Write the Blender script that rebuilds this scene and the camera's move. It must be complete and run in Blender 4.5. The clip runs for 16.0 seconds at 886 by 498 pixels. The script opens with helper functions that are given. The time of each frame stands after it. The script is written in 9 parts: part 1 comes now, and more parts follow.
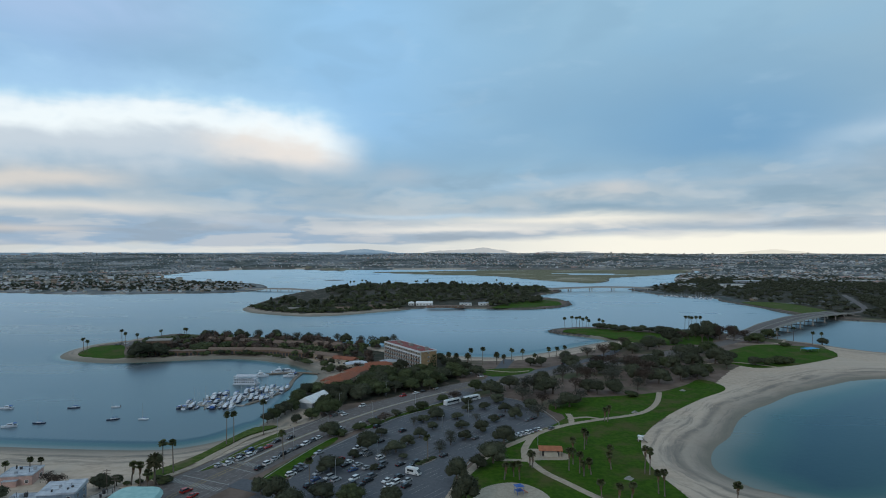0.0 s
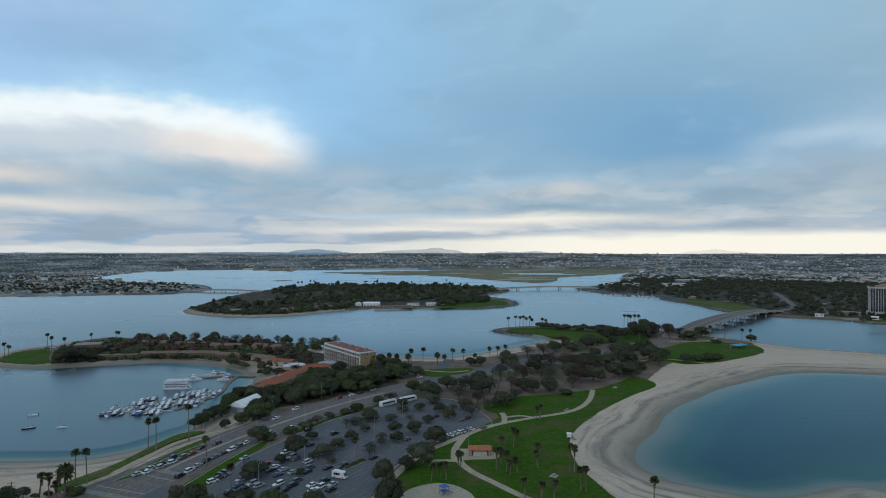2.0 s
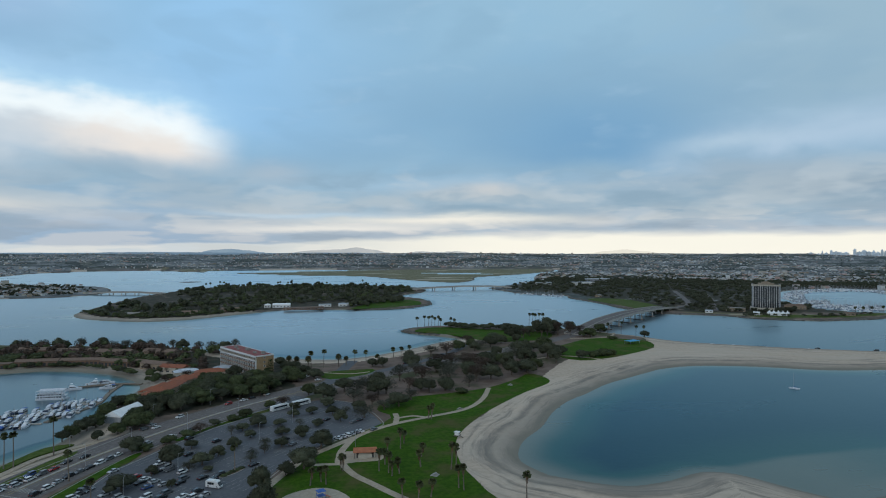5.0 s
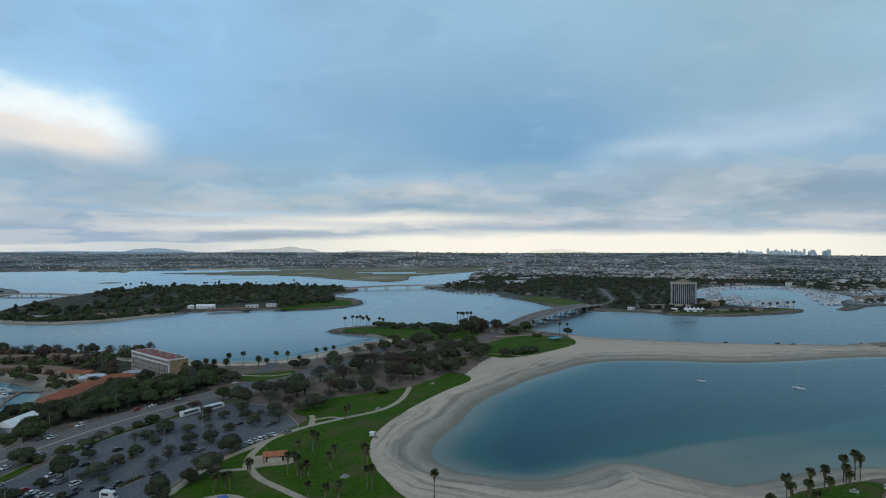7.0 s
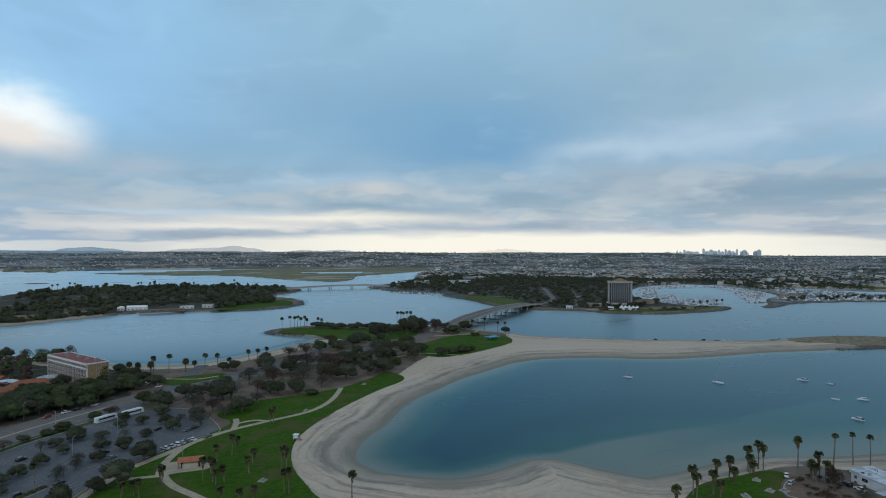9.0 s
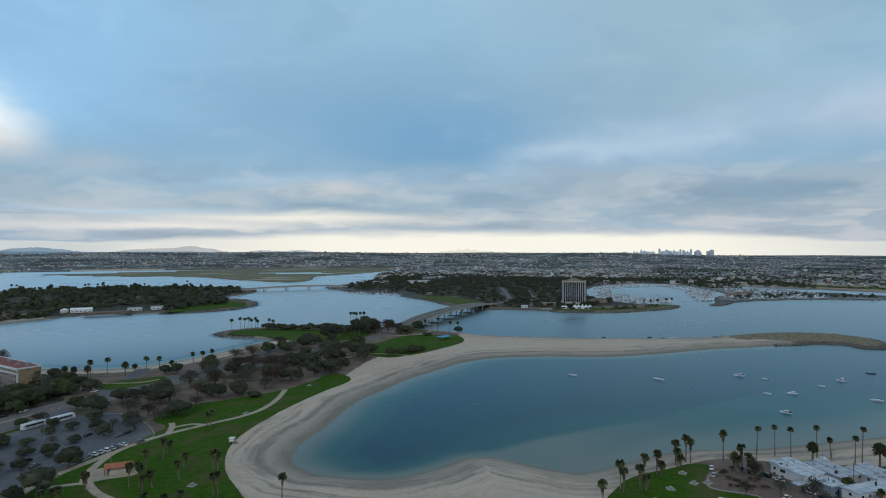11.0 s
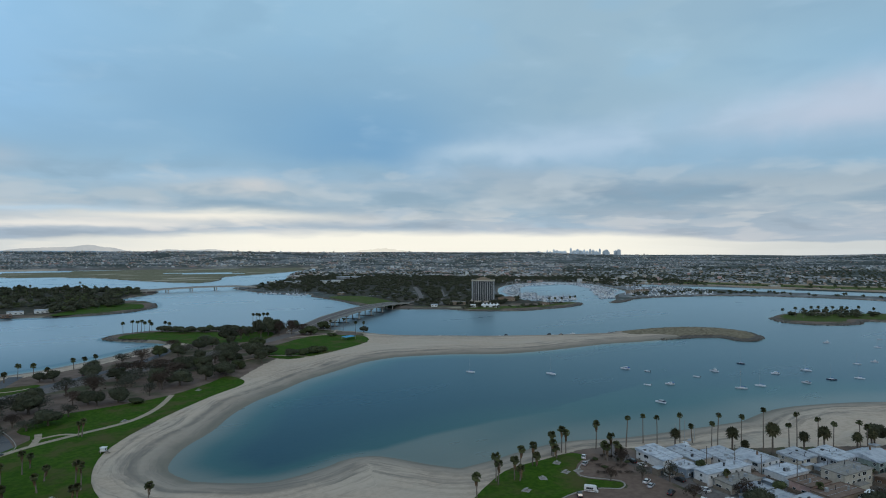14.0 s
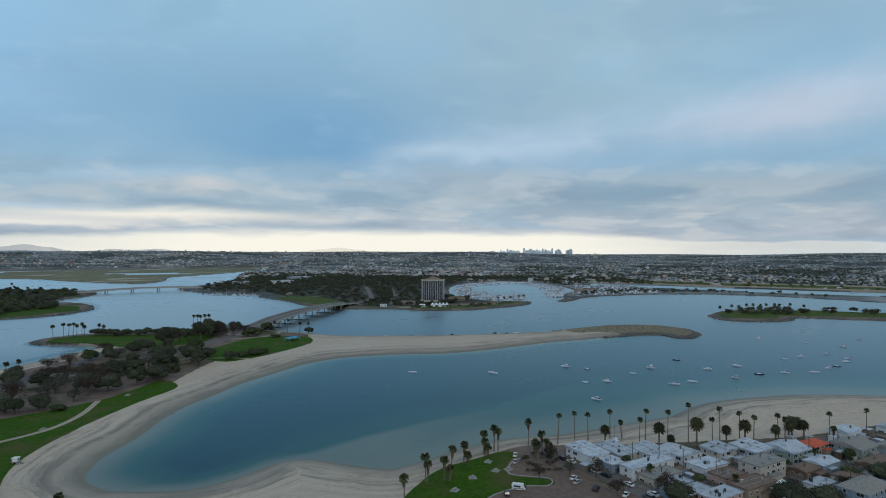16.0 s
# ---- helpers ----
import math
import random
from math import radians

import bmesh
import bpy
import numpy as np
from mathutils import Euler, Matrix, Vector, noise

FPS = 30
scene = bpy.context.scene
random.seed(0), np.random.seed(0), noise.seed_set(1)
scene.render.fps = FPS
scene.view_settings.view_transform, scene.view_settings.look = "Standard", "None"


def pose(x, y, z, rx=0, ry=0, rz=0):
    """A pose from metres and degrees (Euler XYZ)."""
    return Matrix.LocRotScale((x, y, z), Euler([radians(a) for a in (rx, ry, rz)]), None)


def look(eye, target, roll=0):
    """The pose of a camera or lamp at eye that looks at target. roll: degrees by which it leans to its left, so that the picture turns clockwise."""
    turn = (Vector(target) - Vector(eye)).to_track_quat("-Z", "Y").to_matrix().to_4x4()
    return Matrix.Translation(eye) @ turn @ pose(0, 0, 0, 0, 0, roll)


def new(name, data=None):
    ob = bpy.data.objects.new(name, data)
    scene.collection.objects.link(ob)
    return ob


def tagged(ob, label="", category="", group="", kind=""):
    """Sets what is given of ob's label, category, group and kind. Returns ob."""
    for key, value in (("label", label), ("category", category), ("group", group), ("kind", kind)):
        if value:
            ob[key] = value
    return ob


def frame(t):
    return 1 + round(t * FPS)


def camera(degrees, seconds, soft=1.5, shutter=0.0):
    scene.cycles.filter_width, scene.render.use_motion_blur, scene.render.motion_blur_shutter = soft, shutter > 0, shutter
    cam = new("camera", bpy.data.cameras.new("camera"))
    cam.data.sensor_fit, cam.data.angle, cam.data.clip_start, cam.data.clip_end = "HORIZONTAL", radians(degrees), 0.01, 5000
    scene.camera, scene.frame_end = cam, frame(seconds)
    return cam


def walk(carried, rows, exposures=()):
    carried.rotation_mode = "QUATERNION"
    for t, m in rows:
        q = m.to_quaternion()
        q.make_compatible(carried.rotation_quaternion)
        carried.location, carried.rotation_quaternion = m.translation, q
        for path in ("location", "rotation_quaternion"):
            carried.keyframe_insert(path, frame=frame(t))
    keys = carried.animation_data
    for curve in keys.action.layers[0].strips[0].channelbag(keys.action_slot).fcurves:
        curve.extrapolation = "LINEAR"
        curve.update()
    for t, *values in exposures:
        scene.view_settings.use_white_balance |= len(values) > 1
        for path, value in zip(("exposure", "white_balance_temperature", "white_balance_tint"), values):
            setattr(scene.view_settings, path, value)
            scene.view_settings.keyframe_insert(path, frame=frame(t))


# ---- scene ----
cam = camera(72.7, 16.0, soft=1.05)
PATH = [
    (0, (1.171, 3.451, 90.845), (1.157, 5.451, 90.855), 0.0),
    (0.5, (3.799, 3.612, 90.881), (3.815, 5.612, 90.891), 0.0),
    (1, (6.429, 3.766, 90.947), (6.481, 5.766, 90.957), 0.0),
    (1.5, (9.041, 3.893, 91.032), (9.132, 5.891, 91.042), 0.0),
    (2, (11.626, 3.948, 91.127), (11.765, 5.943, 91.137), 0.0),
    (2.5, (14.214, 3.884, 91.211), (14.403, 5.875, 91.221), 0.0),
    (3, (16.846, 3.657, 91.279), (17.083, 5.643, 91.288), 0.0),
    (5.5, (30.56, 1.624, 91.69), (30.996, 3.576, 91.699), 0.0),
    (6, (33.223, 1.083, 91.701), (33.709, 3.023, 91.709), 0.0),
    (6.5, (35.834, 0.448, 91.685), (36.372, 2.375, 91.693), 0.0),
    (7, (38.434, -0.247, 91.654), (39.026, 1.664, 91.661), 0.0),
    (7.5, (41.057, -0.95, 91.619), (41.698, 0.944, 91.626), 0.0),
    (8, (43.695, -1.664, 91.593), (44.375, 0.216, 91.599), 0.0),
    (8.5, (46.37, -2.444, 91.585), (47.086, -0.577, 91.591), 0.0),
    (9, (49.014, -3.42, 91.586), (49.764, -1.567, 91.592), 0.1),
    (11.5, (61.59, -9.999, 91.575), (62.481, -8.208, 91.581), 0.1),
    (12, (63.845, -11.553, 91.578), (64.768, -9.779, 91.583), 0.2),
    (12.5, (65.88, -13.202, 91.598), (66.842, -11.449, 91.603), 0.2),
    (13, (67.77, -14.814, 91.645), (68.777, -13.086, 91.65), 0.2),
    (13.5, (69.634, -16.307, 91.707), (70.686, -14.606, 91.712), 0.1),
    (14, (71.571, -17.676, 91.769), (72.664, -16.002, 91.774), 0.1),
    (14.5, (73.664, -18.95, 91.826), (74.791, -17.298, 91.831), 0.1),
    (15, (75.91, -20.151, 91.866), (77.07, -18.522, 91.871), 0.1),
    (15.5, (78.262, -21.316, 91.884), (79.453, -19.709, 91.888), 0.1),
    (16, (80.659, -22.474, 91.888), (81.872, -20.884, 91.892), 0.1),
]
walk(cam, [(t, look(eye, target, roll)) for t, eye, target, roll in PATH])

# ---- world, sun ----
world = bpy.data.worlds.new("overcast_evening")
scene.world = world
world.use_nodes = True


class Nodes:
    """Short hand for a node tree."""

    def __init__(self, tree):
        self.t = tree
        tree.nodes.clear()

    def add(self, kind, ins=None, **props):
        n = self.t.nodes.new(kind)
        for k, v in props.items():
            if k == "operation":
                n.operation = v
            elif k == "use_clamp":
                n.use_clamp = v
            elif k == "interpolation_type":
                n.interpolation_type = v
            elif k == "data_type":
                n.data_type = v
            elif k == "blend_type":
                n.blend_type = v
            elif k == "sky_type":
                n.sky_type = v
            elif k == "sun_disc":
                n.sun_disc = v
            elif k == "sun_elevation":
                n.sun_elevation = v
            elif k == "sun_rotation":
                n.sun_rotation = v
            elif k == "air_density":
                n.air_density = v
            elif k == "dust_density":
                n.dust_density = v
            elif k == "attribute_name":
                n.attribute_name = v
            else:
                raise KeyError(k)
        for k, v in (ins or {}).items():
            if isinstance(v, bpy.types.NodeSocket):
                self.t.links.new(v, n.inputs[k])
            else:
                n.inputs[k].default_value = v
        return n

    def math(self, op, a, b=0.0, clamp=False):
        return self.add("ShaderNodeMath", {0: a, 1: b}, operation=op, use_clamp=clamp).outputs[0]

    def step(self, x, lo, hi):
        n = self.add("ShaderNodeMapRange", {0: x, 1: lo, 2: hi, 3: 0.0, 4: 1.0}, interpolation_type="SMOOTHSTEP")
        return n.outputs[0]

    def mix(self, f, a, b, blend="MIX"):
        n = self.add("ShaderNodeMix", data_type="RGBA", blend_type=blend)
        for k, v in ((0, f), (6, a), (7, b)):
            if isinstance(v, bpy.types.NodeSocket):
                self.t.links.new(v, n.inputs[k])
            else:
                n.inputs[k].default_value = v if k == 0 or len(v) == 4 else (*v, 1)
        return n.outputs[2]

    def noise(self, vec, scale, detail=4.0, rough=0.55, out=0, distortion=0.0):
        ins = {"Scale": scale, "Detail": detail, "Roughness": rough, "Distortion": distortion}
        if vec is not None:
            ins["Vector"] = vec
        return self.add("ShaderNodeTexNoise", ins).outputs[out]

    def bell(self, x, centre, width):
        d = self.math("DIVIDE", self.math("SUBTRACT", x, centre), width)
        return self.math("POWER", 2.718, self.math("MULTIPLY", self.math("MULTIPLY", d, d), -1.0))


def make_sky():
    n = Nodes(world.node_tree)
    way = n.add("ShaderNodeTexCoord").outputs["Generated"]
    x, y, z = n.add("ShaderNodeSeparateXYZ", {0: way}).outputs
    el = n.math("MULTIPLY", n.math("ARCSINE", n.math("MAXIMUM", z, 0.0)), 57.296)
    az = n.math("MULTIPLY", n.math("ARCTAN2", x, y), 57.296)

    def field(u, v, w):
        return n.add("ShaderNodeCombineXYZ", {0: n.math("MULTIPLY", az, u), 1: n.math("MULTIPLY", el, v), 2: w}).outputs[0]

    def both(a, b):
        return n.math("MULTIPLY", a, b)

    def lay(c, f, k, rgb):
        return n.mix(both(f, k), c, rgb)

    big = n.noise(field(0.055, 0.13, 0.3), 0.75, 3.0, 0.45, distortion=0.35)
    soft = n.noise(field(0.055, 0.13, 0.3), 2.1, 3.0, 0.45, distortion=0.3)
    puff = n.noise(field(0.12, 0.24, 4.1), 1.0, 4.5, 0.5, distortion=0.3)
    wisps = n.noise(field(0.30, 0.34, 6.2), 1.0, 3.0, 0.5, distortion=0.3)
    streak = n.noise(field(0.085, 0.40, 2.7), 1.0, 4.0, 0.5, distortion=0.2)
    fine = n.noise(field(0.13, 0.80, 8.3), 1.0, 4.0, 0.5, distortion=0.2)
    tufts = n.noise(field(0.17, 0.50, 11.7), 1.0, 3.5, 0.5, distortion=0.15)
    lumpy = both(n.math("SUBTRACT", puff, 0.5), 1.0)
    clear = n.add("ShaderNodeTexSky", sky_type="NISHITA", sun_disc=False, sun_elevation=radians(14), sun_rotation=radians(215), air_density=1.2, dust_density=1.5)
    blue = n.mix(0.88, n.mix(1.0, clear.outputs[0], (0.12, 0.12, 0.12), "MULTIPLY"), (0.29, 0.50, 0.73))
    c = n.mix(n.step(el, 3.0, 9.0), (0.40, 0.48, 0.56), (0.29, 0.45, 0.615))
    c = n.mix(n.step(el, 12.0, 21.0), c, (0.335, 0.515, 0.685))
    # grey sheet in the south, brighter blue and a lilac veil in the north
    c = lay(c, both(n.step(az, 22.0, 46.0), n.step(el, 7.5, 13.0)), 0.8, (0.35, 0.475, 0.585))
    c = lay(c, both(n.bell(az, -9.0, 13.0), n.step(el, 7.0, 12.0)), 0.8, (0.335, 0.57, 0.86))
    c = lay(c, both(n.step(az, -18.0, -33.0), n.step(el, 10.0, 14.0)), 0.75, (0.34, 0.52, 0.80))
    c = lay(c, both(n.step(az, -14.0, -34.0), n.step(el, 15.5, 19.5)), 0.75, (0.435, 0.555, 0.79))
    c = lay(c, both(n.bell(az, 68.0, 11.0), n.bell(el, 15.0, 4.0)), 0.6, (0.33, 0.53, 0.72))
    # broad tone of the cloud sheet
    c = lay(c, n.step(big, 0.52, 0.75), 0.4, (0.43, 0.60, 0.74))
    c = lay(c, n.step(big, 0.48, 0.28), 0.35, (0.24, 0.39, 0.55))
    c = lay(c, n.step(soft, 0.5, 0.72), 0.25, blue)
    # the heavy blue cloud, flat along its foot
    foot = n.math("ADD", el, both(lumpy, 3.0))
    heavy = both(n.bell(az, 20.0, 17.0), n.bell(foot, 12.0, 5.0))
    c = lay(c, heavy, 0.6, (0.22, 0.395, 0.59))
    heavy = both(n.bell(az, 25.5, 8.5), both(n.step(foot, 7.4, 9.2), n.step(foot, 15.5, 10.0)))
    c = lay(c, heavy, 0.75, (0.185, 0.36, 0.575))
    # pale and lilac rolls of cloud, rising to the south
    rise = n.math("ADD", n.math("SUBTRACT", foot, both(n.math("SUBTRACT", az, 33.0), 0.115)), both(n.math("SUBTRACT", wisps, 0.5), 1.2))
    c = lay(c, both(n.step(az, 27.0, 40.0), n.bell(rise, 8.6, 1.9)), n.math("ADD", 0.3, both(n.step(puff, 0.38, 0.6), 0.55)), (0.475, 0.585, 0.735))
    c = lay(c, both(n.bell(az, 67.0, 9.0), n.bell(rise, 7.4, 1.8)), 0.7, (0.57, 0.59, 0.71))
    c = lay(c, both(n.bell(az, 36.5, 4.5), n.bell(rise, 8.9, 0.8)), 0.6, (0.53, 0.63, 0.75))
    c = lay(c, both(n.bell(az, 40.0, 14.0), n.bell(foot, 6.6, 1.3)), 0.55, (0.40, 0.455, 0.53))
    c = lay(c, both(n.step(az, 30.0, 46.0), n.bell(n.math("ADD", el, both(lumpy, 2.5)), 5.2, 1.2)), 0.75, (0.265, 0.345, 0.445))
    c = lay(c, both(n.step(az, 40.0, 52.0), n.bell(n.math("ADD", el, both(lumpy, 2.0)), 3.6, 0.7)), 0.55, (0.46, 0.50, 0.56))
    # layers low over the land, bluer in the north
    c = lay(c, both(n.step(az, 0.0, -16.0), n.step(el, 7.0, 4.5)), 0.6, (0.29, 0.43, 0.60))
    low = n.step(el, 8.0, 4.6)
    c = lay(c, both(low, n.step(streak, 0.47, 0.62)), 0.7, (0.50, 0.545, 0.60))
    c = lay(c, both(n.bell(el, 5.0, 2.4), n.step(streak, 0.5, 0.36)), 0.6, (0.255, 0.365, 0.475))
    c = lay(c, both(n.step(el, 4.8, 3.0), n.step(fine, 0.5, 0.6)), 0.6, (0.60, 0.62, 0.64))
    c = lay(c, both(n.step(el, 4.8, 2.4), n.step(fine, 0.47, 0.36)), 0.55, (0.30, 0.375, 0.455))
    c = lay(c, both(n.bell(n.math("ADD", az, both(lumpy, 14.0)), 13.5, 3.2), n.bell(n.math("ADD", el, both(lumpy, 3.0)), 5.5, 0.8)), 0.8, (0.66, 0.625, 0.63))
    c = lay(c, both(n.bell(az, 8.0, 12.0), n.bell(n.math("ADD", el, both(lumpy, 3.0)), 6.5, 0.7)), 0.5, (0.42, 0.57, 0.73))
    # torn tufts under the sheet, lit from the far side
    band = both(n.step(el, 9.0, 6.0), n.step(el, 1.6, 3.0))
    c = lay(c, both(band, n.step(tufts, 0.54, 0.68)), 0.45, (0.56, 0.60, 0.66))
    c = lay(c, both(band, n.step(tufts, 0.46, 0.34)), 0.4, (0.27, 0.39, 0.51))
    c = lay(c, both(n.step(el, 7.0, 12.0), n.step(tufts, 0.55, 0.75)), 0.16, (0.50, 0.64, 0.80))
    c = lay(c, both(n.step(el, 7.0, 12.0), n.step(soft, 0.47, 0.32)), 0.22, (0.25, 0.40, 0.56))
    # the break in the cloud with its lit rim
    bump = n.math("ADD", both(lumpy, 3.2), n.math("ADD", both(n.math("SUBTRACT", wisps, 0.5), 1.8), both(n.math("SUBTRACT", tufts, 0.5), 2.6)))
    off = n.math("MAXIMUM", n.math("DIVIDE", n.math("ADD", az, 20.0), 9.0), n.math("DIVIDE", n.math("ADD", az, 24.0), -13.0))
    top = n.math("SUBTRACT", 12.7, both(off, off))
    u = n.math("SUBTRACT", n.math("ADD", top, bump), el)
    east = n.step(n.math("ADD", az, both(lumpy, 4.0)), -6.0, -13.0)
    c = lay(c, both(n.bell(u, -1.2, 1.9), n.step(az, -4.0, -16.0)), 0.55, (0.48, 0.70, 0.95))
    gap = both(both(n.step(u, -1.7, 1.3), n.step(u, 7.4, 3.2)), east)
    base = n.step(n.math("ADD", el, both(bump, 0.6)), 6.2, 8.6)
    gap = both(gap, n.math("MAXIMUM", base, n.step(az, -17.0, -27.0)))
    body = n.mix(n.step(n.math("ADD", az, both(lumpy, 12.0)), -25.0, -16.0), (0.64, 0.67, 0.74), (0.92, 0.80, 0.75))
    glow = n.mix(n.step(u, -1.2, 0.6), (0.66, 0.90, 1.04), n.mix(n.step(u, 0.8, 3.0), (1.0, 1.0, 1.02), body))
    c = lay(c, gap, 0.95, glow)
    c = lay(c, both(n.bell(u, 6.0, 1.4), n.step(az, -2.0, -12.0)), 0.4, (0.32, 0.42, 0.53))
    c = lay(c, both(n.bell(az, -4.5, 3.0), n.bell(el, 7.2, 1.0)), 0.45, (0.50, 0.53, 0.60))
    wisp = n.step(az, -25.0, -33.0)
    c = lay(c, both(n.bell(n.math("ADD", el, both(bump, 0.45)), 6.0, 0.8), wisp), 0.85, (0.78, 0.68, 0.63))
    c = lay(c, both(n.bell(n.math("ADD", el, both(bump, 0.2)), 3.8, 0.55), n.step(az, -19.0, -31.0)), 0.85, (0.82, 0.75, 0.70))
    c = lay(c, both(n.bell(n.math("ADD", el, both(bump, 0.1)), 1.9, 0.3), n.step(az, -28.0, -34.0)), 0.7, (0.66, 0.62, 0.58))
    # the pale strip along the horizon and thin lit layers over it
    wob = n.math("ADD", el, n.math("ADD", both(n.math("SUBTRACT", streak, 0.5), 1.2), both(n.math("SUBTRACT", fine, 0.5), 1.1)))
    near = both(n.step(az, -8.0, 19.0), n.step(az, 68.0, 45.0))
    wide = n.math("ADD", 0.62, both(near, 1.15))
    c = lay(c, n.step(n.math("DIVIDE", wob, wide), 1.2, 0.72), n.math("ADD", 0.42, both(near, 0.53)), (0.98, 0.95, 0.83))
    c = lay(c, n.bell(n.math("ADD", wob, both(bump, 0.12)), 2.85, 0.5), both(n.bell(az, 12.0, 13.0), 1.0), (0.90, 0.85, 0.77))
    c = lay(c, n.bell(n.math("ADD", wob, both(bump, 0.16)), 2.15, 0.36), both(n.bell(az, 1.0, 11.0), 0.9), (0.84, 0.82, 0.77))
    c = lay(c, n.bell(n.math("ADD", wob, both(bump, 0.1)), 3.4, 0.3), both(n.bell(az, -2.0, 9.0), 0.6), (0.52, 0.66, 0.80))
    # the sheet takes a cool tint higher up
    c = n.mix(n.step(el, 1.5, 5.0), c, n.mix(1.0, c, (0.925, 1.0, 1.0), "MULTIPLY"))
    # unseen sky overhead, made darker, as thick cloud, to dim the ground
    c = n.mix(n.step(el, 24.0, 50.0), c, ZENITH)
    # below the horizon: haze
    c = n.mix(n.step(z, -0.012, -0.05), c, (0.20, 0.25, 0.29))
    bg = n.add("ShaderNodeBackground", {0: c, 1: SKY})
    n.add("ShaderNodeOutputWorld", {0: bg.outputs[0]})


SKY = 1.0
ZENITH = (0.32, 0.42, 0.51)
make_sky()
sun = new("sun", bpy.data.lights.new("sun", "SUN"))
sun.data.energy, sun.data.angle, sun.data.color = 0.5, radians(14), (1.0, 0.93, 0.84)
sun.matrix_basis = look((-300, -480, 300), (0, 0, 0))

# ---- materials ----
def surface(name, a, b, scale, rough=0.85, metal=0.0, bump=0.0, bump_scale=None, c=None, c_scale=0.1, c_at=(0.55, 0.7), vary=0.0, spec=0.4):
    """Two tones in a fine grain, a third in broad stains, a bump, and a shade that differs from object to object."""
    m = bpy.data.materials.new(name)
    m.use_nodes = True
    n = Nodes(m.node_tree)
    pos = n.add("ShaderNodeTexCoord").outputs["Object"]
    col = n.mix(n.step(n.noise(pos, scale), 0.35, 0.65), a, b)
    if c:
        col = n.mix(n.math("MULTIPLY", n.step(n.noise(pos, c_scale, 5.0, 0.6), *c_at), 0.85), col, c)
    if vary:
        r = n.add("ShaderNodeObjectInfo").outputs["Random"]
        col = n.mix(1.0, col, n.add("ShaderNodeCombineColor", {k: n.math("ADD", 1 - vary, n.math("MULTIPLY", r, 2 * vary)) for k in range(3)}).outputs[0], "MULTIPLY")
    bs = n.add("ShaderNodeBsdfPrincipled", {"Base Color": col, "Roughness": rough, "Metallic": metal, "Specular IOR Level": spec})
    if bump:
        h = n.noise(pos, bump_scale or scale * 2, 5.0, 0.6)
        m.node_tree.links.new(n.add("ShaderNodeBump", {"Strength": min(1, bump), "Distance": 0.1, "Height": h}).outputs[0], bs.inputs["Normal"])
    n.add("ShaderNodeOutputMaterial", {0: bs.outputs[0]})
    return m


def paint(name, rgb, rough=0.45, dirt=0.25):
    d = tuple(v * (1 - dirt) for v in rgb)
    return surface(name, rgb, d, 0.7, rough, c=tuple(v * 0.75 for v in rgb), c_scale=0.25)


def leaves(name, a, b, dry=None):
    """Leaf colour from one tone to another by the leaf, darker and lighter by the tree."""
    m = bpy.data.materials.new(name)
    m.use_nodes = True
    n = Nodes(m.node_tree)
    isl = n.add("ShaderNodeNewGeometry").outputs["Random Per Island"]
    pos = n.add("ShaderNodeTexCoord").outputs["Object"]
    col = n.mix(isl, a, b)
    col = n.mix(n.math("MULTIPLY", n.step(n.noise(pos, 0.35), 0.5, 0.7), 0.5), col, dry or tuple(v * 1.5 for v in b))
    r = n.add("ShaderNodeObjectInfo").outputs["Random"]
    f = n.math("ADD", 0.72, n.math("MULTIPLY", r, 0.56))
    col = n.mix(1.0, col, n.add("ShaderNodeCombineColor", {k: f for k in range(3)}).outputs[0], "MULTIPLY")
    bs = n.add("ShaderNodeBsdfPrincipled", {"Base Color": col, "Roughness": 0.8, "Specular IOR Level": 0.12})
    n.add("ShaderNodeOutputMaterial", {0: bs.outputs[0]})
    return m


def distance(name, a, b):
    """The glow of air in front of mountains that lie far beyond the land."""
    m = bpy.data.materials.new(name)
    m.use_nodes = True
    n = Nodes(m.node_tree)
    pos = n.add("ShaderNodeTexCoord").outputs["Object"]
    # emission puts the hazy air's light into the hills themselves
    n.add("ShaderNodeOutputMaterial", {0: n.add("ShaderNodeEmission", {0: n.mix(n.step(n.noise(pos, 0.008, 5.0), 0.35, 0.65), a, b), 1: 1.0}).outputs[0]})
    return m


